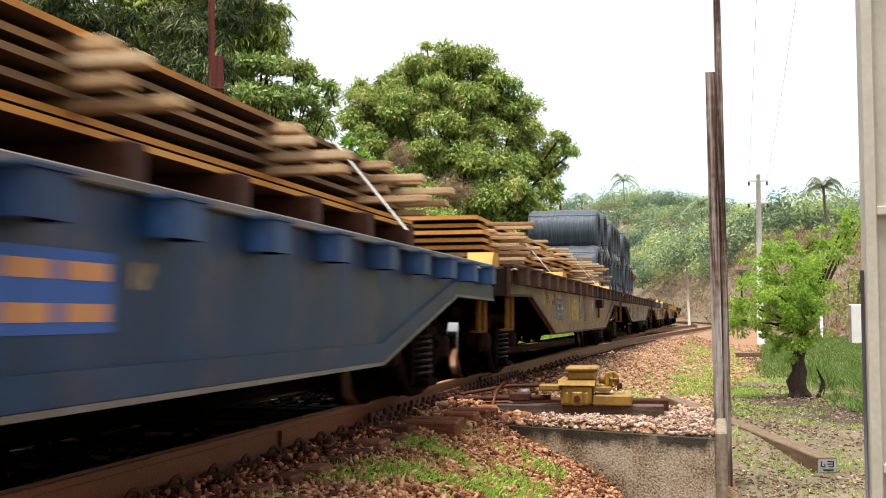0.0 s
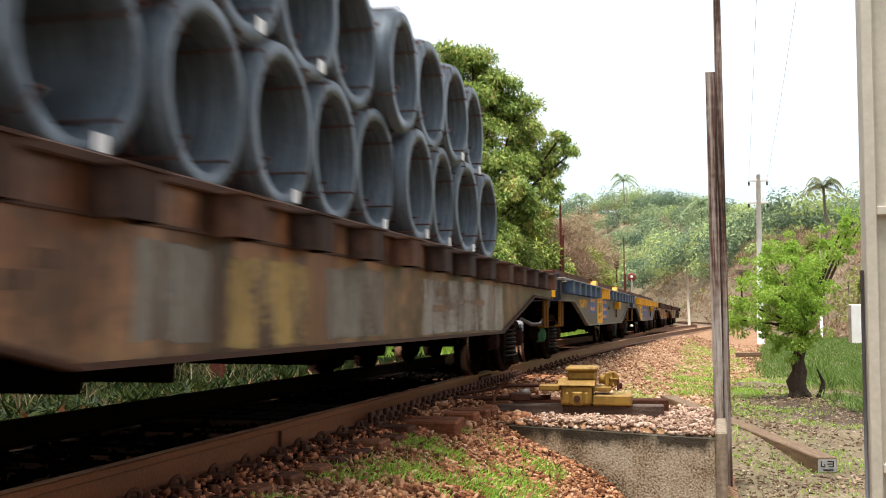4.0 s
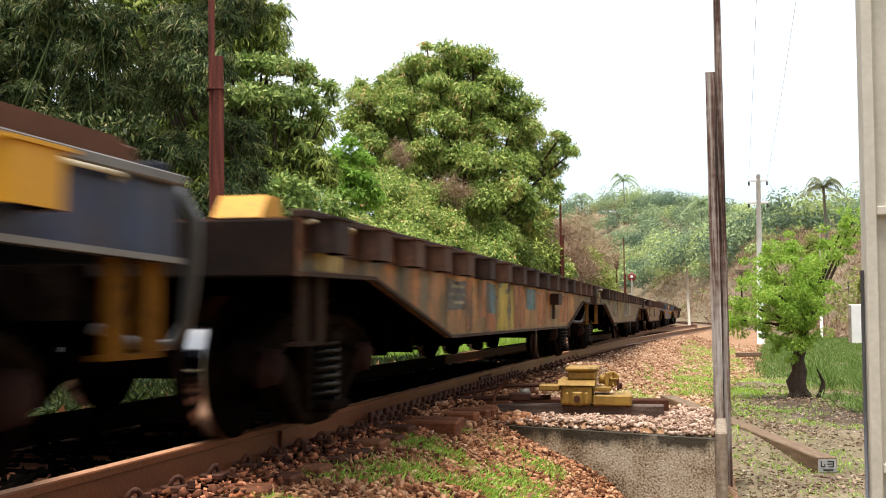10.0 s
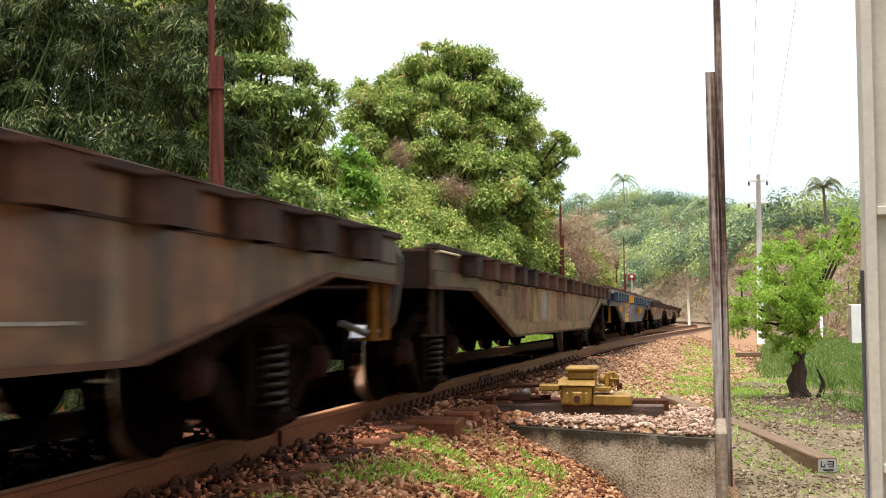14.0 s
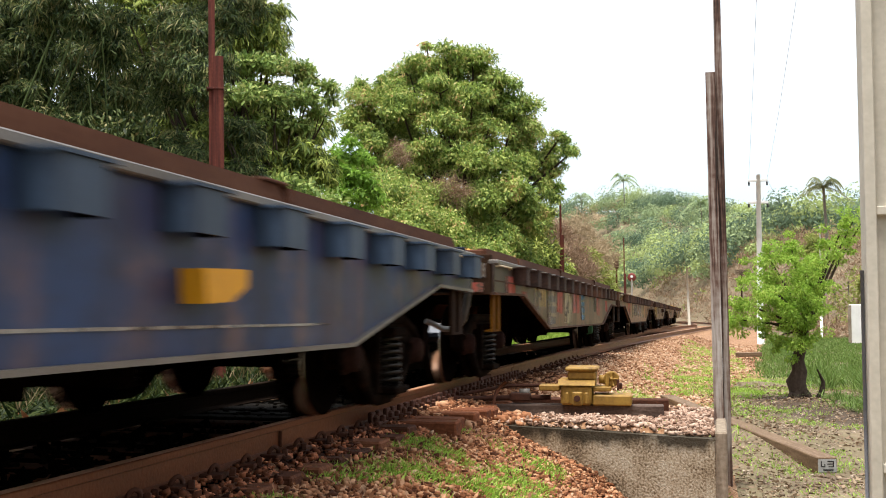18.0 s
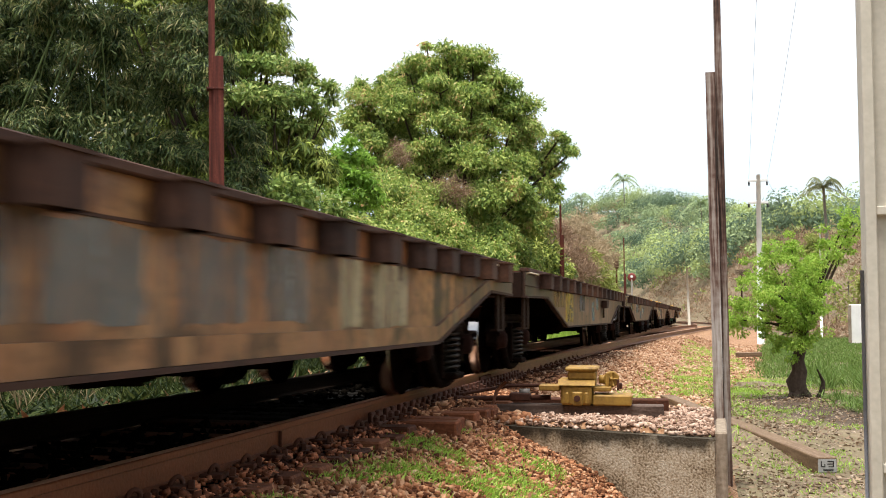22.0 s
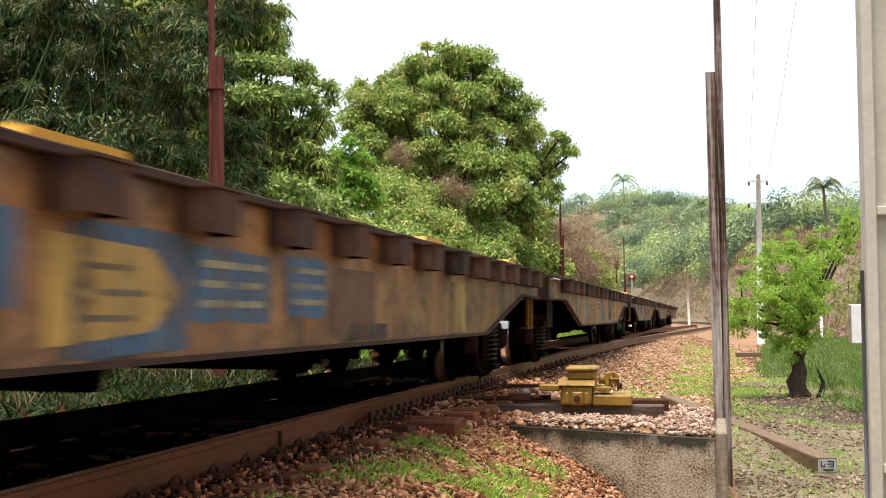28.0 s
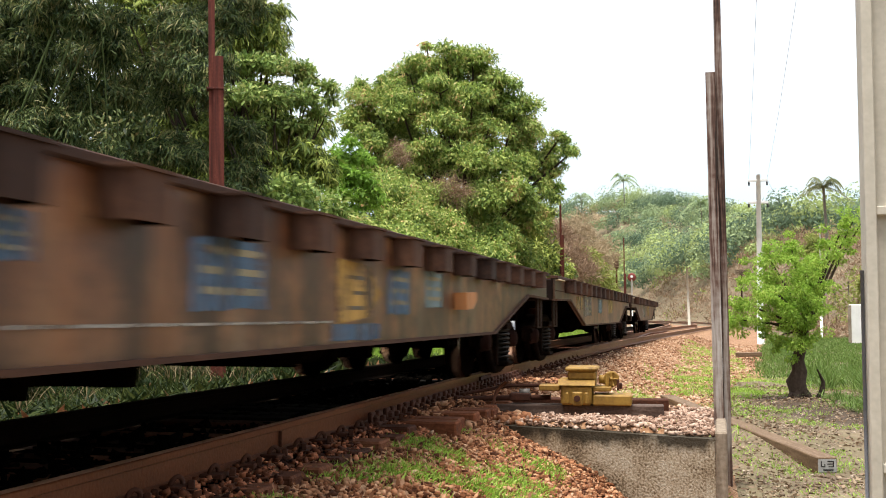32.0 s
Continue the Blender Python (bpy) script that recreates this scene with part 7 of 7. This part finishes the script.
def rows(i, colour, y0, y1, z0, z1):
    """Lettering too worn to read: a row of upright bars."""
    rr = random.Random(i * 11 + int(y0 * 10))
    y, h = y0, z1 - z0
    while y < y1 - 0.03:
        ln = rr.uniform(0.025, 0.05)
        lo, hi = rr.choice(((0.05, 0.9), (0.05, 0.9), (0.05, 0.45), (0.5, 0.9)))
        plate("lettering_bar", i, colour, y, min(y + ln, y1), z0 + h * lo, z0 + h * hi)
        y += ln + rr.choice((0.02, 0.025, 0.05))


def bars(i, colour, y0, y1, z0, z1):
    """Faded stripes above and below a row of short blocks."""
    h, ln = z1 - z0, y1 - y0
    for a, b, c, d in ((0.0, 1.0, 0.84, 1.0), (0.0, 0.96, 0.0, 0.16), (0.0, 0.2, 0.4, 0.62), (0.3, 0.5, 0.38, 0.6), (0.62, 0.95, 0.4, 0.62)):
        plate("faded_mark", i, colour, y0 + ln * a, y0 + ln * b, z0 + h * c, z0 + h * d)


def logo(i, colour, y0, y1, z0, z1):
    """Company panel, drawn as plain bars on blue."""
    p = plate("logo_panel", i, colour, y0, y1, z0, z1)
    n, k = 3, max(2, round((y1 - y0) / 0.32))
    dy, dz = (y1 - y0) / k, (z1 - z0) / n
    for r in range(n - (z1 - z0 < 0.32)):
        for c in range(k):
            if (r * 5 + c * 3 + i) % 7 == 0:
                continue
            dz2 = (z1 - z0) / (n - (z1 - z0 < 0.32))
            plate("logo_bar", i, "logo", y0 + c * dy + dy * 0.12, y0 + (c + 1) * dy - dy * 0.1, z0 + (r + 0.28) * dz2, z0 + (r + 0.72) * dz2, 0.0055, p)
    return p


def panel(i, colour, y0, y1, z0, z1):
    p = patch(i, colour, y0, y1, z0, z1)
    z1 = min(z1, 1.08)
    for r in range(3):
        z = z0 + (z1 - z0) * (0.2 + 0.27 * r)
        if r == 1:
            plate("lettering_bar", i, "cream", y0 + (y1 - y0) * 0.1, y0 + (y1 - y0) * 0.42, z, z + (z1 - z0) * 0.1, 0.0055, p)
            plate("lettering_bar", i, "cream", y0 + (y1 - y0) * 0.55, y1 - (y1 - y0) * 0.08, z, z + (z1 - z0) * 0.1, 0.0055, p)
        else:
            plate("lettering_bar", i, "cream", y0 + (y1 - y0) * 0.1, y1 - (y1 - y0) * 0.08, z, z + (z1 - z0) * 0.1, 0.0055, p)
    return p


def scrawl(i, colour, y0, y1, z0, z1):
    p = patch(i, colour, y0, y1, z0, z1)
    rr = random.Random(i * 5 + 2)
    z1, z0 = min(z1, 1.08), max(z0, 0.51)
    for k in range(5):
        y = y0 + (y1 - y0) * rr.uniform(0.08, 0.75)
        z = z0 + (z1 - z0) * rr.uniform(0.15, 0.8)
        plate("faded_mark", i, "slate" if colour != "pale" else "rust", y, y + (y1 - y0) * rr.uniform(0.1, 0.22), z, z + (z1 - z0) * rr.uniform(0.06, 0.14), 0.0055, p)
    return p


def band(i, colour, y0, y1, z0, z1):
    p = plate("yellow_band", i, colour, y0, y1, 0.5, 1.115)
    for f, ln, za, zc in ((0.2, 0.13, 0.68, 0.86), (0.38, 0.13, 0.7, 0.87), (0.58, 0.16, 0.7, 0.88), (0.3, 0.1, 0.9, 0.97), (0.62, 0.1, 0.91, 0.98), (0.24, 0.08, 0.58, 0.64), (0.42, 0.08, 0.58, 0.64), (0.6, 0.08, 0.59, 0.65)):
        plate("logo_bar", i, "slate", y0 + (y1 - y0) * f, y0 + (y1 - y0) * (f + ln), za, zc, 0.0055, p)
    return p


def arrow(i, colour, y0, y1, z0, z1):
    zm, yk = (z0 + z1) / 2, y0 + (y1 - y0) * 0.72
    bm = prism(bmesh.new(), [(y0, z0), (yk, z0 + 0.04), (y1, zm), (yk, z1 - 0.02), (y0, z1)], FACE, FACE + 0.0045)
    p = part("painted_arrow", bm, "mark_" + colour, wagons[i])
    for k in range(3):
        z = z0 + (z1 - z0) * (0.22 + 0.24 * k)
        plate("faded_mark", i, "slate", y0 + (y1 - y0) * (0.2 + 0.12 * (k % 2)), y0 + (y1 - y0) * (0.6 + 0.1 * (k == 1)), z, z + (z1 - z0) * 0.06, 0.0065, p)
    return p


def stripe(i, colour, y0, y1, z0, z1):
    return plate("weld_line", i, colour, y0, y1, z0 - 0.003, z0 + 0.009, 0.0065)


def latch(i, colour, y0, y1, z0, z1):
    """Ratchet for the load straps, with its handle."""
    ym = (y0 + y1) / 2
    mat = {"yellow": "pocket_yellow", "orange": "mark_logo", "rusty": "pocket_rust"}[colour]
    bm = prism(bmesh.new(), [(ym - 0.2, 0.915), (ym + 0.2, 0.925), (ym + 0.22, 0.87), (ym + 0.1, 0.78), (ym - 0.18, 0.775)] if z1 > 0.9 else [(ym - 0.18, 0.82), (ym + 0.2, 0.83), (ym + 0.2, 0.76), (ym + 0.05, 0.7), (ym - 0.16, 0.69)], FACE + 0.008, FACE + 0.11)
    body = part("strap_ratchet", bm, mat, wagons[i], "strap ratchet bolted to the side")
    if z1 > 0.9:
        part("ratchet_arm", boxed(FACE + 0.02, FACE + 0.05, ym - 0.13, ym - 0.05, 0.6, 0.785, 0.006), "pocket_rust", body)
    return body


def markings():
    logo(0, "royal", -0.36, 0.57, 0.59, 0.85)
    rows(0, "tan", 0.68, 0.87, 0.73, 0.84)
    rows(1, "ochre", -4.46, -3.37, 0.76, 0.93)
    panel(1, "blue", -3.33, -2.60, 0.59, 0.87)
    scrawl(1, "lemon", -1.68, -0.93, 0.57, 0.88)
    patch(1, "grey", -0.70, -0.26, 0.60, 0.93)
    patch(1, "rust", -0.11, 0.17, 0.56, 1.00)
    patch(1, "pale", 1.01, 1.44, 0.64, 0.92)
    latch(1, "rusty", 1.62, 2.46, 0.59, 0.96)
    rows(2, "dark", -4.53, -3.64, 0.71, 0.86)
    patch(2, "grey", -3.18, -2.62, 0.55, 0.91)
    patch(2, "ochre", -2.47, -1.55, 0.49, 0.89)
    patch(2, "grey", -1.28, -0.28, 0.52, 0.90)
    scrawl(2, "pale", 0.65, 3.59, 0.52, 0.91)
    rows(3, "yellow", -4.75, -3.53, 0.76, 0.91)
    logo(3, "royal", -3.10, -2.37, 0.69, 0.97)
    band(3, "yellow", -1.88, -0.86, 0.46, 1.18)
    logo(3, "royal", -0.84, -0.08, 0.56, 0.96)
    rows(3, "dark", 0.24, 0.76, 0.76, 0.84)
    latch(3, "yellow", 1.52, 2.34, 0.60, 0.94)
    rows(4, "yellow", -4.65, -3.57, 0.82, 1.00)
    band(4, "yellow", -3.54, -2.56, 0.48, 1.16)
    logo(4, "royal", -1.81, -1.07, 0.61, 1.01)
    logo(4, "royal", -1.05, -0.35, 0.63, 0.87)
    latch(4, "yellow", 1.50, 2.28, 0.64, 1.02)
    panel(5, "slate", -3.61, -2.95, 0.69, 0.92)
    patch(5, "orange", -2.94, -2.72, 0.52, 0.98)
    patch(5, "orange", -2.49, -2.17, 0.63, 0.98)
    patch(5, "teal", -2.14, -1.72, 0.67, 0.93)
    patch(5, "orange", -2.14, -1.69, 0.50, 0.66)
    scrawl(5, "lemon", -1.68, -0.77, 0.49, 1.08)
    patch(5, "orange", -0.69, -0.09, 0.53, 1.01)
    patch(5, "teal", 0.01, 0.67, 0.71, 0.94)
    patch(5, "orange", 0.83, 1.47, 0.54, 0.89)
    latch(5, "rusty", 1.63, 2.42, 0.60, 1.03)
    patch(5, "orange", 2.71, 3.62, 0.55, 0.91)
    rows(6, "ochre", -4.90, -3.83, 0.84, 1.02)
    panel(6, "grey", -3.70, -2.97, 0.64, 1.01)
    patch(6, "rust", -2.79, -2.55, 0.62, 1.01)
    scrawl(6, "ochre", -2.07, -1.27, 0.57, 1.04)
    patch(6, "grey", -0.39, 0.27, 0.64, 1.02)
    patch(6, "pale", 0.69, 1.48, 0.64, 1.01)
    stripe(6, "pale", -3.67, 2.92, 0.62, 0.63)
    rows(7, "dark", -4.80, -4.07, 0.82, 0.97)
    patch(7, "rust", -3.72, -3.01, 0.60, 0.94)
    patch(7, "ochre", -2.83, -2.08, 0.58, 0.97)
    patch(7, "pale", -1.93, -1.35, 0.60, 0.93)
    patch(7, "rust", -0.55, 0.38, 0.59, 0.98)
    rows(8, "yellow", -4.74, -3.76, 0.73, 0.9)
    band(8, "yellow", -2.81, -1.81, 0.43, 1.14)
    logo(8, "royal", -1.76, -0.96, 0.60, 0.96)
    logo(8, "royal", -0.93, -0.24, 0.66, 0.91)
    latch(8, "yellow", 1.42, 2.04, 0.66, 0.81)
    stripe(8, "pale", -3.67, -2.80, 0.59, 0.60)
    stripe(8, "pale", -1.78, 3.16, 0.60, 0.61)
    scrawl(9, "ochre", -4.84, -4.00, 0.75, 1.00)
    panel(9, "grey", -3.89, -3.06, 0.53, 1.02)
    patch(9, "red", -2.95, -2.39, 0.68, 0.95)
    scrawl(9, "cream", -2.24, -1.49, 0.54, 0.99)
    patch(9, "red", -1.29, -0.46, 0.68, 0.96)
    patch(9, "blue", -1.16, -0.90, 0.76, 0.95)
    panel(9, "azure", -0.28, 0.28, 0.58, 0.95)
    patch(9, "dark", 1.72, 2.13, 0.71, 1.07)
    patch(9, "red", 2.24, 2.72, 0.64, 1.19)
    patch(9, "red", 3.92, 4.28, 0.72, 0.93)
    scrawl(10, "red", -4.63, -3.79, 0.58, 1.04)
    arrow(10, "cream", -3.10, -2.24, 0.59, 1.03)
    patch(10, "blue_grey", -2.17, -1.56, 0.62, 0.94)
    patch(10, "blue_grey", -1.44, -0.84, 0.62, 0.95)
    patch(10, "blue_grey", -0.58, 0.01, 0.61, 0.96)
    patch(10, "blue_grey", 0.21, 0.72, 0.61, 0.98)
    patch(10, "cream", 1.21, 1.57, 0.58, 1.00)
    patch(10, "cream", 1.76, 2.51, 0.58, 1.01)
    rows(11, "ochre", -5.02, -3.94, 0.74, 1.01)
    scrawl(11, "lemon", -3.86, -3.01, 0.55, 1.02)
    patch(11, "slate", -2.18, -1.47, 0.71, 1.00)
    stripe(11, "pale", -1.29, -0.95, 0.92, 0.93)
    stripe(11, "pale", -1.29, -0.99, 0.63, 0.64)
    panel(11, "sky", -0.35, 0.03, 0.56, 0.86)
    patch(11, "sky", 0.35, 0.73, 0.74, 0.95)
    latch(11, "rusty", 1.01, 1.97, 0.62, 1.01)
    panel(12, "sky", -5.25, -4.79, 0.77, 0.98)
    panel(12, "ochre", -4.76, -4.02, 0.77, 1.00)
    patch(12, "sky", -3.08, -2.38, 0.72, 1.01)
    patch(12, "rust", -2.22, -1.65, 0.73, 1.02)
    patch(12, "ochre", -1.43, -0.80, 0.77, 1.02)
    patch(12, "sky", -1.43, -0.80, 0.55, 0.77)
    panel(12, "sky", -0.42, -0.08, 0.64, 0.91)
    patch(12, "sky", 0.40, 0.77, 0.71, 0.89)
    patch(13, "blue", -3.07, -2.31, 0.475, 0.96)
    patch(13, "blue", -3.54, -3.32, 0.67, 0.97)
    arrow(13, "amber", -3.19, -2.34, 0.55, 0.9)
    panel(13, "blue", -2.28, -1.52, 0.62, 0.91)
    panel(13, "blue", -1.32, -0.78, 0.64, 0.92)
    patch(13, "rust", -0.68, 0.04, 0.53, 0.89)
    patch(13, "dark", -0.46, 0.29, 0.51, 0.60)
    patch(13, "ochre", 1.94, 2.46, 0.51, 0.91)
    panel(14, "grey", -4.47, -4.04, 0.58, 1.02)
    patch(14, "pale", -3.5, -3.02, 0.62, 1.0)
    arrow(14, "cream", -2.92, -2.28, 0.62, 0.90)
    bars(14, "cream", -2.12, -1.4, 0.72, 0.93)
    bars(14, "cream", -1.2, -0.62, 0.76, 0.93)
    patch(14, "sky", -0.50, 0.15, 0.55, 1.02)
    patch(14, "slate", 1.08, 1.81, 0.56, 1.02)
    patch(14, "ochre", 2.01, 2.67, 0.60, 1.01)
    panel(15, "blue", -3.91, -3.61, 0.80, 0.95)
    panel(15, "blue", -2.62, -1.92, 0.67, 0.97)
    arrow(15, "amber", -0.98, -0.2, 0.6, 0.95)
    patch(15, "blue", -1.07, -0.22, 0.49, 0.60)
    panel(15, "blue", -0.05, 0.43, 0.66, 0.93)
    panel(15, "sky", 0.84, 1.33, 0.70, 0.96)
    latch(15, "orange", 1.51, 2.20, 0.71, 0.84)
    stripe(15, "pale", -3.76, -1.07, 0.61, 0.62)
    patch(16, "ochre", -4.84, -4.07, 0.74, 0.93)
    panel(16, "grey", -3.84, -2.70, 0.63, 0.95)
    patch(16, "sky", -1.52, -0.87, 0.68, 0.94)
    patch(16, "ochre", 0.56, 1.50, 0.68, 0.97)
    for i, y0, y1 in ((6, -6.95, -6.5), (10, -7.0, -6.45), (12, -7.1, -6.65), (5, -6.4, -6.0), (14, -6.95, -6.5)):
        plate("paint_patch", i, "ochre", y0, y1, 0.87, 1.06)
    for dy0, dy1, z0, z1, c in ((-6.70, -6.13, 0.85, 1.03, "red"), (-5.7, -5.4, 0.83, 0.9, "red"), (-4.9, -4.45, 0.72, 0.93, "grey")):
        plate("paint_patch", 9, c, dy0, dy1, z0, z1)
    for x0, x1, z0, z1, c in ((0.75, 1.38, 1.0, 1.13, "grey"), (0.85, 1.36, 0.86, 0.95, "red")):
        part("paint_patch", boxed(x0, x1, FRONT_END[9] - 0.0065, FRONT_END[9] - 0.0035, z0, z1), "mark_" + c, wagons[9])
    panel(17, "grey", -2.0, -0.9, 0.6, 0.95)
    patch(17, "ochre", 0.5, 1.4, 0.6, 0.96)


markings()


# ---- loads ----
def loaded(ob, i, m):
    """Set a load on wagon i, at m in the wagon's space."""
    loads.append((ob, i, m))
    return ob


def plate_stack(i, levels, y0, y1, dunnage, straps, label, thick=0.036):
    """Plates at the given heights, sawn slats between them, timber bolsters below."""
    t = thing("plate_stack", label, "steel plates", group="plate stacks")
    rr = random.Random(i + 30)
    for k, z in enumerate(levels):
        pl = part("plate", boxed(-1.0 + rr.uniform(-0.04, 0.04), 1.0 + rr.uniform(-0.04, 0.04), y0 + rr.uniform(0, 0.3), y1 - rr.uniform(0, 0.3), z, z + thick), "plate_rust", t)
        pl.data.materials.append(M["plate_edge"])
        for f in pl.data.polygons:
            f.material_index = 1 if abs(f.normal.z) < 0.5 else 0
        if not k:
            continue
        gap = z - levels[k - 1] - thick
        if gap < 0.02:
            continue
        for y in dunnage:
            yy = y + rr.uniform(-0.07, 0.07)
            out = 1.34 + rr.uniform(-0.22, 0.18)
            sl = part("spacer", boxed(-out, out, -0.05, 0.05, -gap + 0.002, -0.002, 0.004), "timber_tan", t, "rough sawn timber spacer")
            sl.matrix_basis = pose(rr.uniform(-0.06, 0.06), yy, z, 0, 0, rr.uniform(-2.5, 2.5))
    for y in np.arange(y0 + 0.4, y1 - 0.2, 1.05):
        part("bolster", boxed(-1.1, 1.1, y - 0.08, y + 0.08, 1.132, levels[0] - 0.002, 0.01), "rust_dark", t, "dark timber bolster under the plates")
    top = levels[-1] + thick
    for y in straps:
        part("strap", prism(bmesh.new(), [(y - 0.03, 0), (y + 0.03, 0), (y + 0.03, 0.004), (y - 0.03, 0.004)], 0, 0.74), "strap_white", t, "white lashing strap").matrix_basis = pose(1.045, 0, top + 0.002, 0, 50, 0)
        part("strap", boxed(-1.045, 1.045, y - 0.03, y + 0.03, top + 0.001, top + 0.006), "strap_white", t)
    return loaded(t, i, pose(0, 0, 0))


plate_stack(0, [1.36, 1.402, 1.48, 1.56, 1.64, 1.72], -6.4, 6.2, [-5.2, -3.0, -0.9, 1.06, 3.0, 4.63, 5.6], [3.9, -2.0], "stack of rust-orange steel plates on timber spacers with white straps", 0.03)
plate_stack(1, [1.2 + 0.08 * k for k in range(7)], -6.0, 2.1, [-5.5, -4.88, -2.52, -0.79, 1.75], [-4.2, 1.4], "stack of rusty steel plates with tan timber spacers", 0.042)
plate_stack(1, [1.2 + 0.08 * k for k in range(6)], 2.35, 5.1, [2.7, 3.48, 4.7], [3.0], "short stack of rusty steel plates with tan timber spacers", 0.042)


def coil_mesh():
    bm = bmesh.new()
    rr = random.Random(8)
    prof = [(-0.85, 0.41)]
    for k in range(22):
        a = -0.85 + 1.7 * k / 21
        prof.append((a, 0.54 + rr.uniform(-0.008, 0.012) - (0.03 if k in (0, 21) else 0)))
    prof.append((0.85, 0.41))
    for k in range(8):
        prof.append((0.85 - 1.7 * (k + 1) / 8, 0.395 + rr.uniform(-0.008, 0.008)))
    seg = 36
    rings = [[bm.verts.new((a, r * (1 + 0.012 * math.sin(3 * j * 2 * math.pi / seg + a * 4)) * math.cos(2 * math.pi * j / seg), r * math.sin(2 * math.pi * j / seg))) for j in range(seg)] for a, r in prof[:-1]]
    for r0, r1 in zip(rings, rings[1:] + rings[:1]):
        for j in range(seg):
            f = bm.faces.new((r0[j - 1], r0[j], r1[j], r1[j - 1]))
            f.smooth = True
    bmesh.ops.recalc_face_normals(bm, faces=bm.faces)
    return bm


def tie_bm():
    """A wire tie round the coil's section."""
    pts = [(-0.875, 0, 0.38), (-0.875, 0, 0.56), (0, 0, 0.567), (0.875, 0, 0.56), (0.885, 0, 0.38), (0, 0, 0.375), (-0.875, 0, 0.38)]
    return tube(bmesh.new(), pts, 0.008, 5)


coil_me, tie_me = stored_mesh("coil", "wire_coil", coil_mesh), stored_mesh("tie", "rust_dark", tie_bm)
rr = random.Random(2)


def wire_rod_coil(y, z):
    t = thing("wire_coil", "blue-grey coil of steel wire rod bound with wire ties", "wire coil", group="wire coils on the wagon")
    c = part("coil", coil_me, "", t)
    c.rotation_euler = (rr.uniform(0, 6), 0, 0)
    for k in range(4):
        o = part("tie", tie_me, "", t)
        o.rotation_euler = (radians(90 * k + 40 + rr.uniform(-12, 12)), 0, 0)
    if rr.random() < 0.5:
        part("tag", boxed(0.86, 0.864, -0.05, 0.05, -0.03, 0.05), "paint_white", t, "small white paper tag").matrix_basis = pose(0.03, 0.1, -0.42, 0, 0, 0)
    loaded(t, 2, pose(rr.uniform(-0.05, 0.05), y, z, 0, 0, rr.uniform(-2, 2)))


for k in range(12):
    wire_rod_coil(-5.65 + 1.04 * k, 1.785)
for k in range(11):
    wire_rod_coil(-5.13 + 1.04 * k, 2.705)


for x in (-0.32, 0.32):
    skid = tagged(part("timber_skid", boxed(-0.07, 0.07, -6.3, 6.4, 0, 0.19, 0.012), "beam_wood"), "long timber skid under the wire coils", "skid", "skids under the coils")
    loaded(skid, 2, pose(x, 0, 1.131))


def deck_block(i, y, x=1.0, ln=0.5, h=0.16, material="pocket_yellow", label="yellow-painted wooden chock lying on the deck", z=1.13, w=0.13):
    bm = prism(bmesh.new(), [(-ln / 2, 0), (ln / 2, 0), (ln / 2 - 0.06, h), (-ln / 2 + 0.1, h)], -w, w)
    t = tagged(part("chock", bm, material), label, "chock", "chocks on the wagons")
    return loaded(t, i, pose(x, y, z))


for i, y, x, ln in ((1, -6.5, 1.15, 0.42), (5, -6.4, 1.1, 0.3), (1, -1.42, 1.2, 0.6), (1, 3.95, 1.2, 0.55), (1, 6.6, 1.15, 0.28), (13, -2.6, 1.05, 0.8), (13, 2.55, 1.05, 0.7), (13, 6.2, 1.05, 0.6), (9, -6.88, 1.05, 0.4), (15, -4.6, 1.1, 0.6)):
    deck_block(i, y, x, ln, 0.12 if i == 5 else 0.15)
for i, y in ((3, -2.0), (3, 2.5)):
    deck_block(i, y, 1.42, 0.45, 0.09, label="yellow-painted steel bracket on the deck edge", z=1.161, w=0.05)
for i, y in ((4, -2.0), (4, 2.5), (5, -2.0), (5, 2.5), (11, -1.66), (12, 3.5), (6, -5.9), (6, 5.0), (7, -5.5), (14, -5.8), (16, 1.0), (10, 6.0)):
    deck_block(i, y, 1.05, 0.5, 0.1 if i not in (4, 5) else 0.13, "sleeper_wood", "weathered timber chock lying on the deck")


def motions():
    """The train runs towards the camera and past it."""
    def place(i, t):
        mid = (2 * i + 1 + COUPLING_SHIFT[i] + COUPLING_SHIFT[i + 1]) / 2 * WAGON_LEN
        x, y, a = along(mid - travelled(t))
        return pose(x, y, 0, 0, 0, math.degrees(a))

    for i, w in enumerate(wagons):
        walk(w, [(k / 2, place(i, k / 2)) for k in range(65)])
    for ob, i, m in loads:
        walk(ob, [(k / 2, place(i, k / 2) @ m) for k in range(65)])
    for ws in wheelsets:
        x, y, z = ws.location
        walk(ws, [(k / 15, pose(x, y, z, math.degrees(travelled(k / 15) / 0.375))) for k in range(481)])


motions()
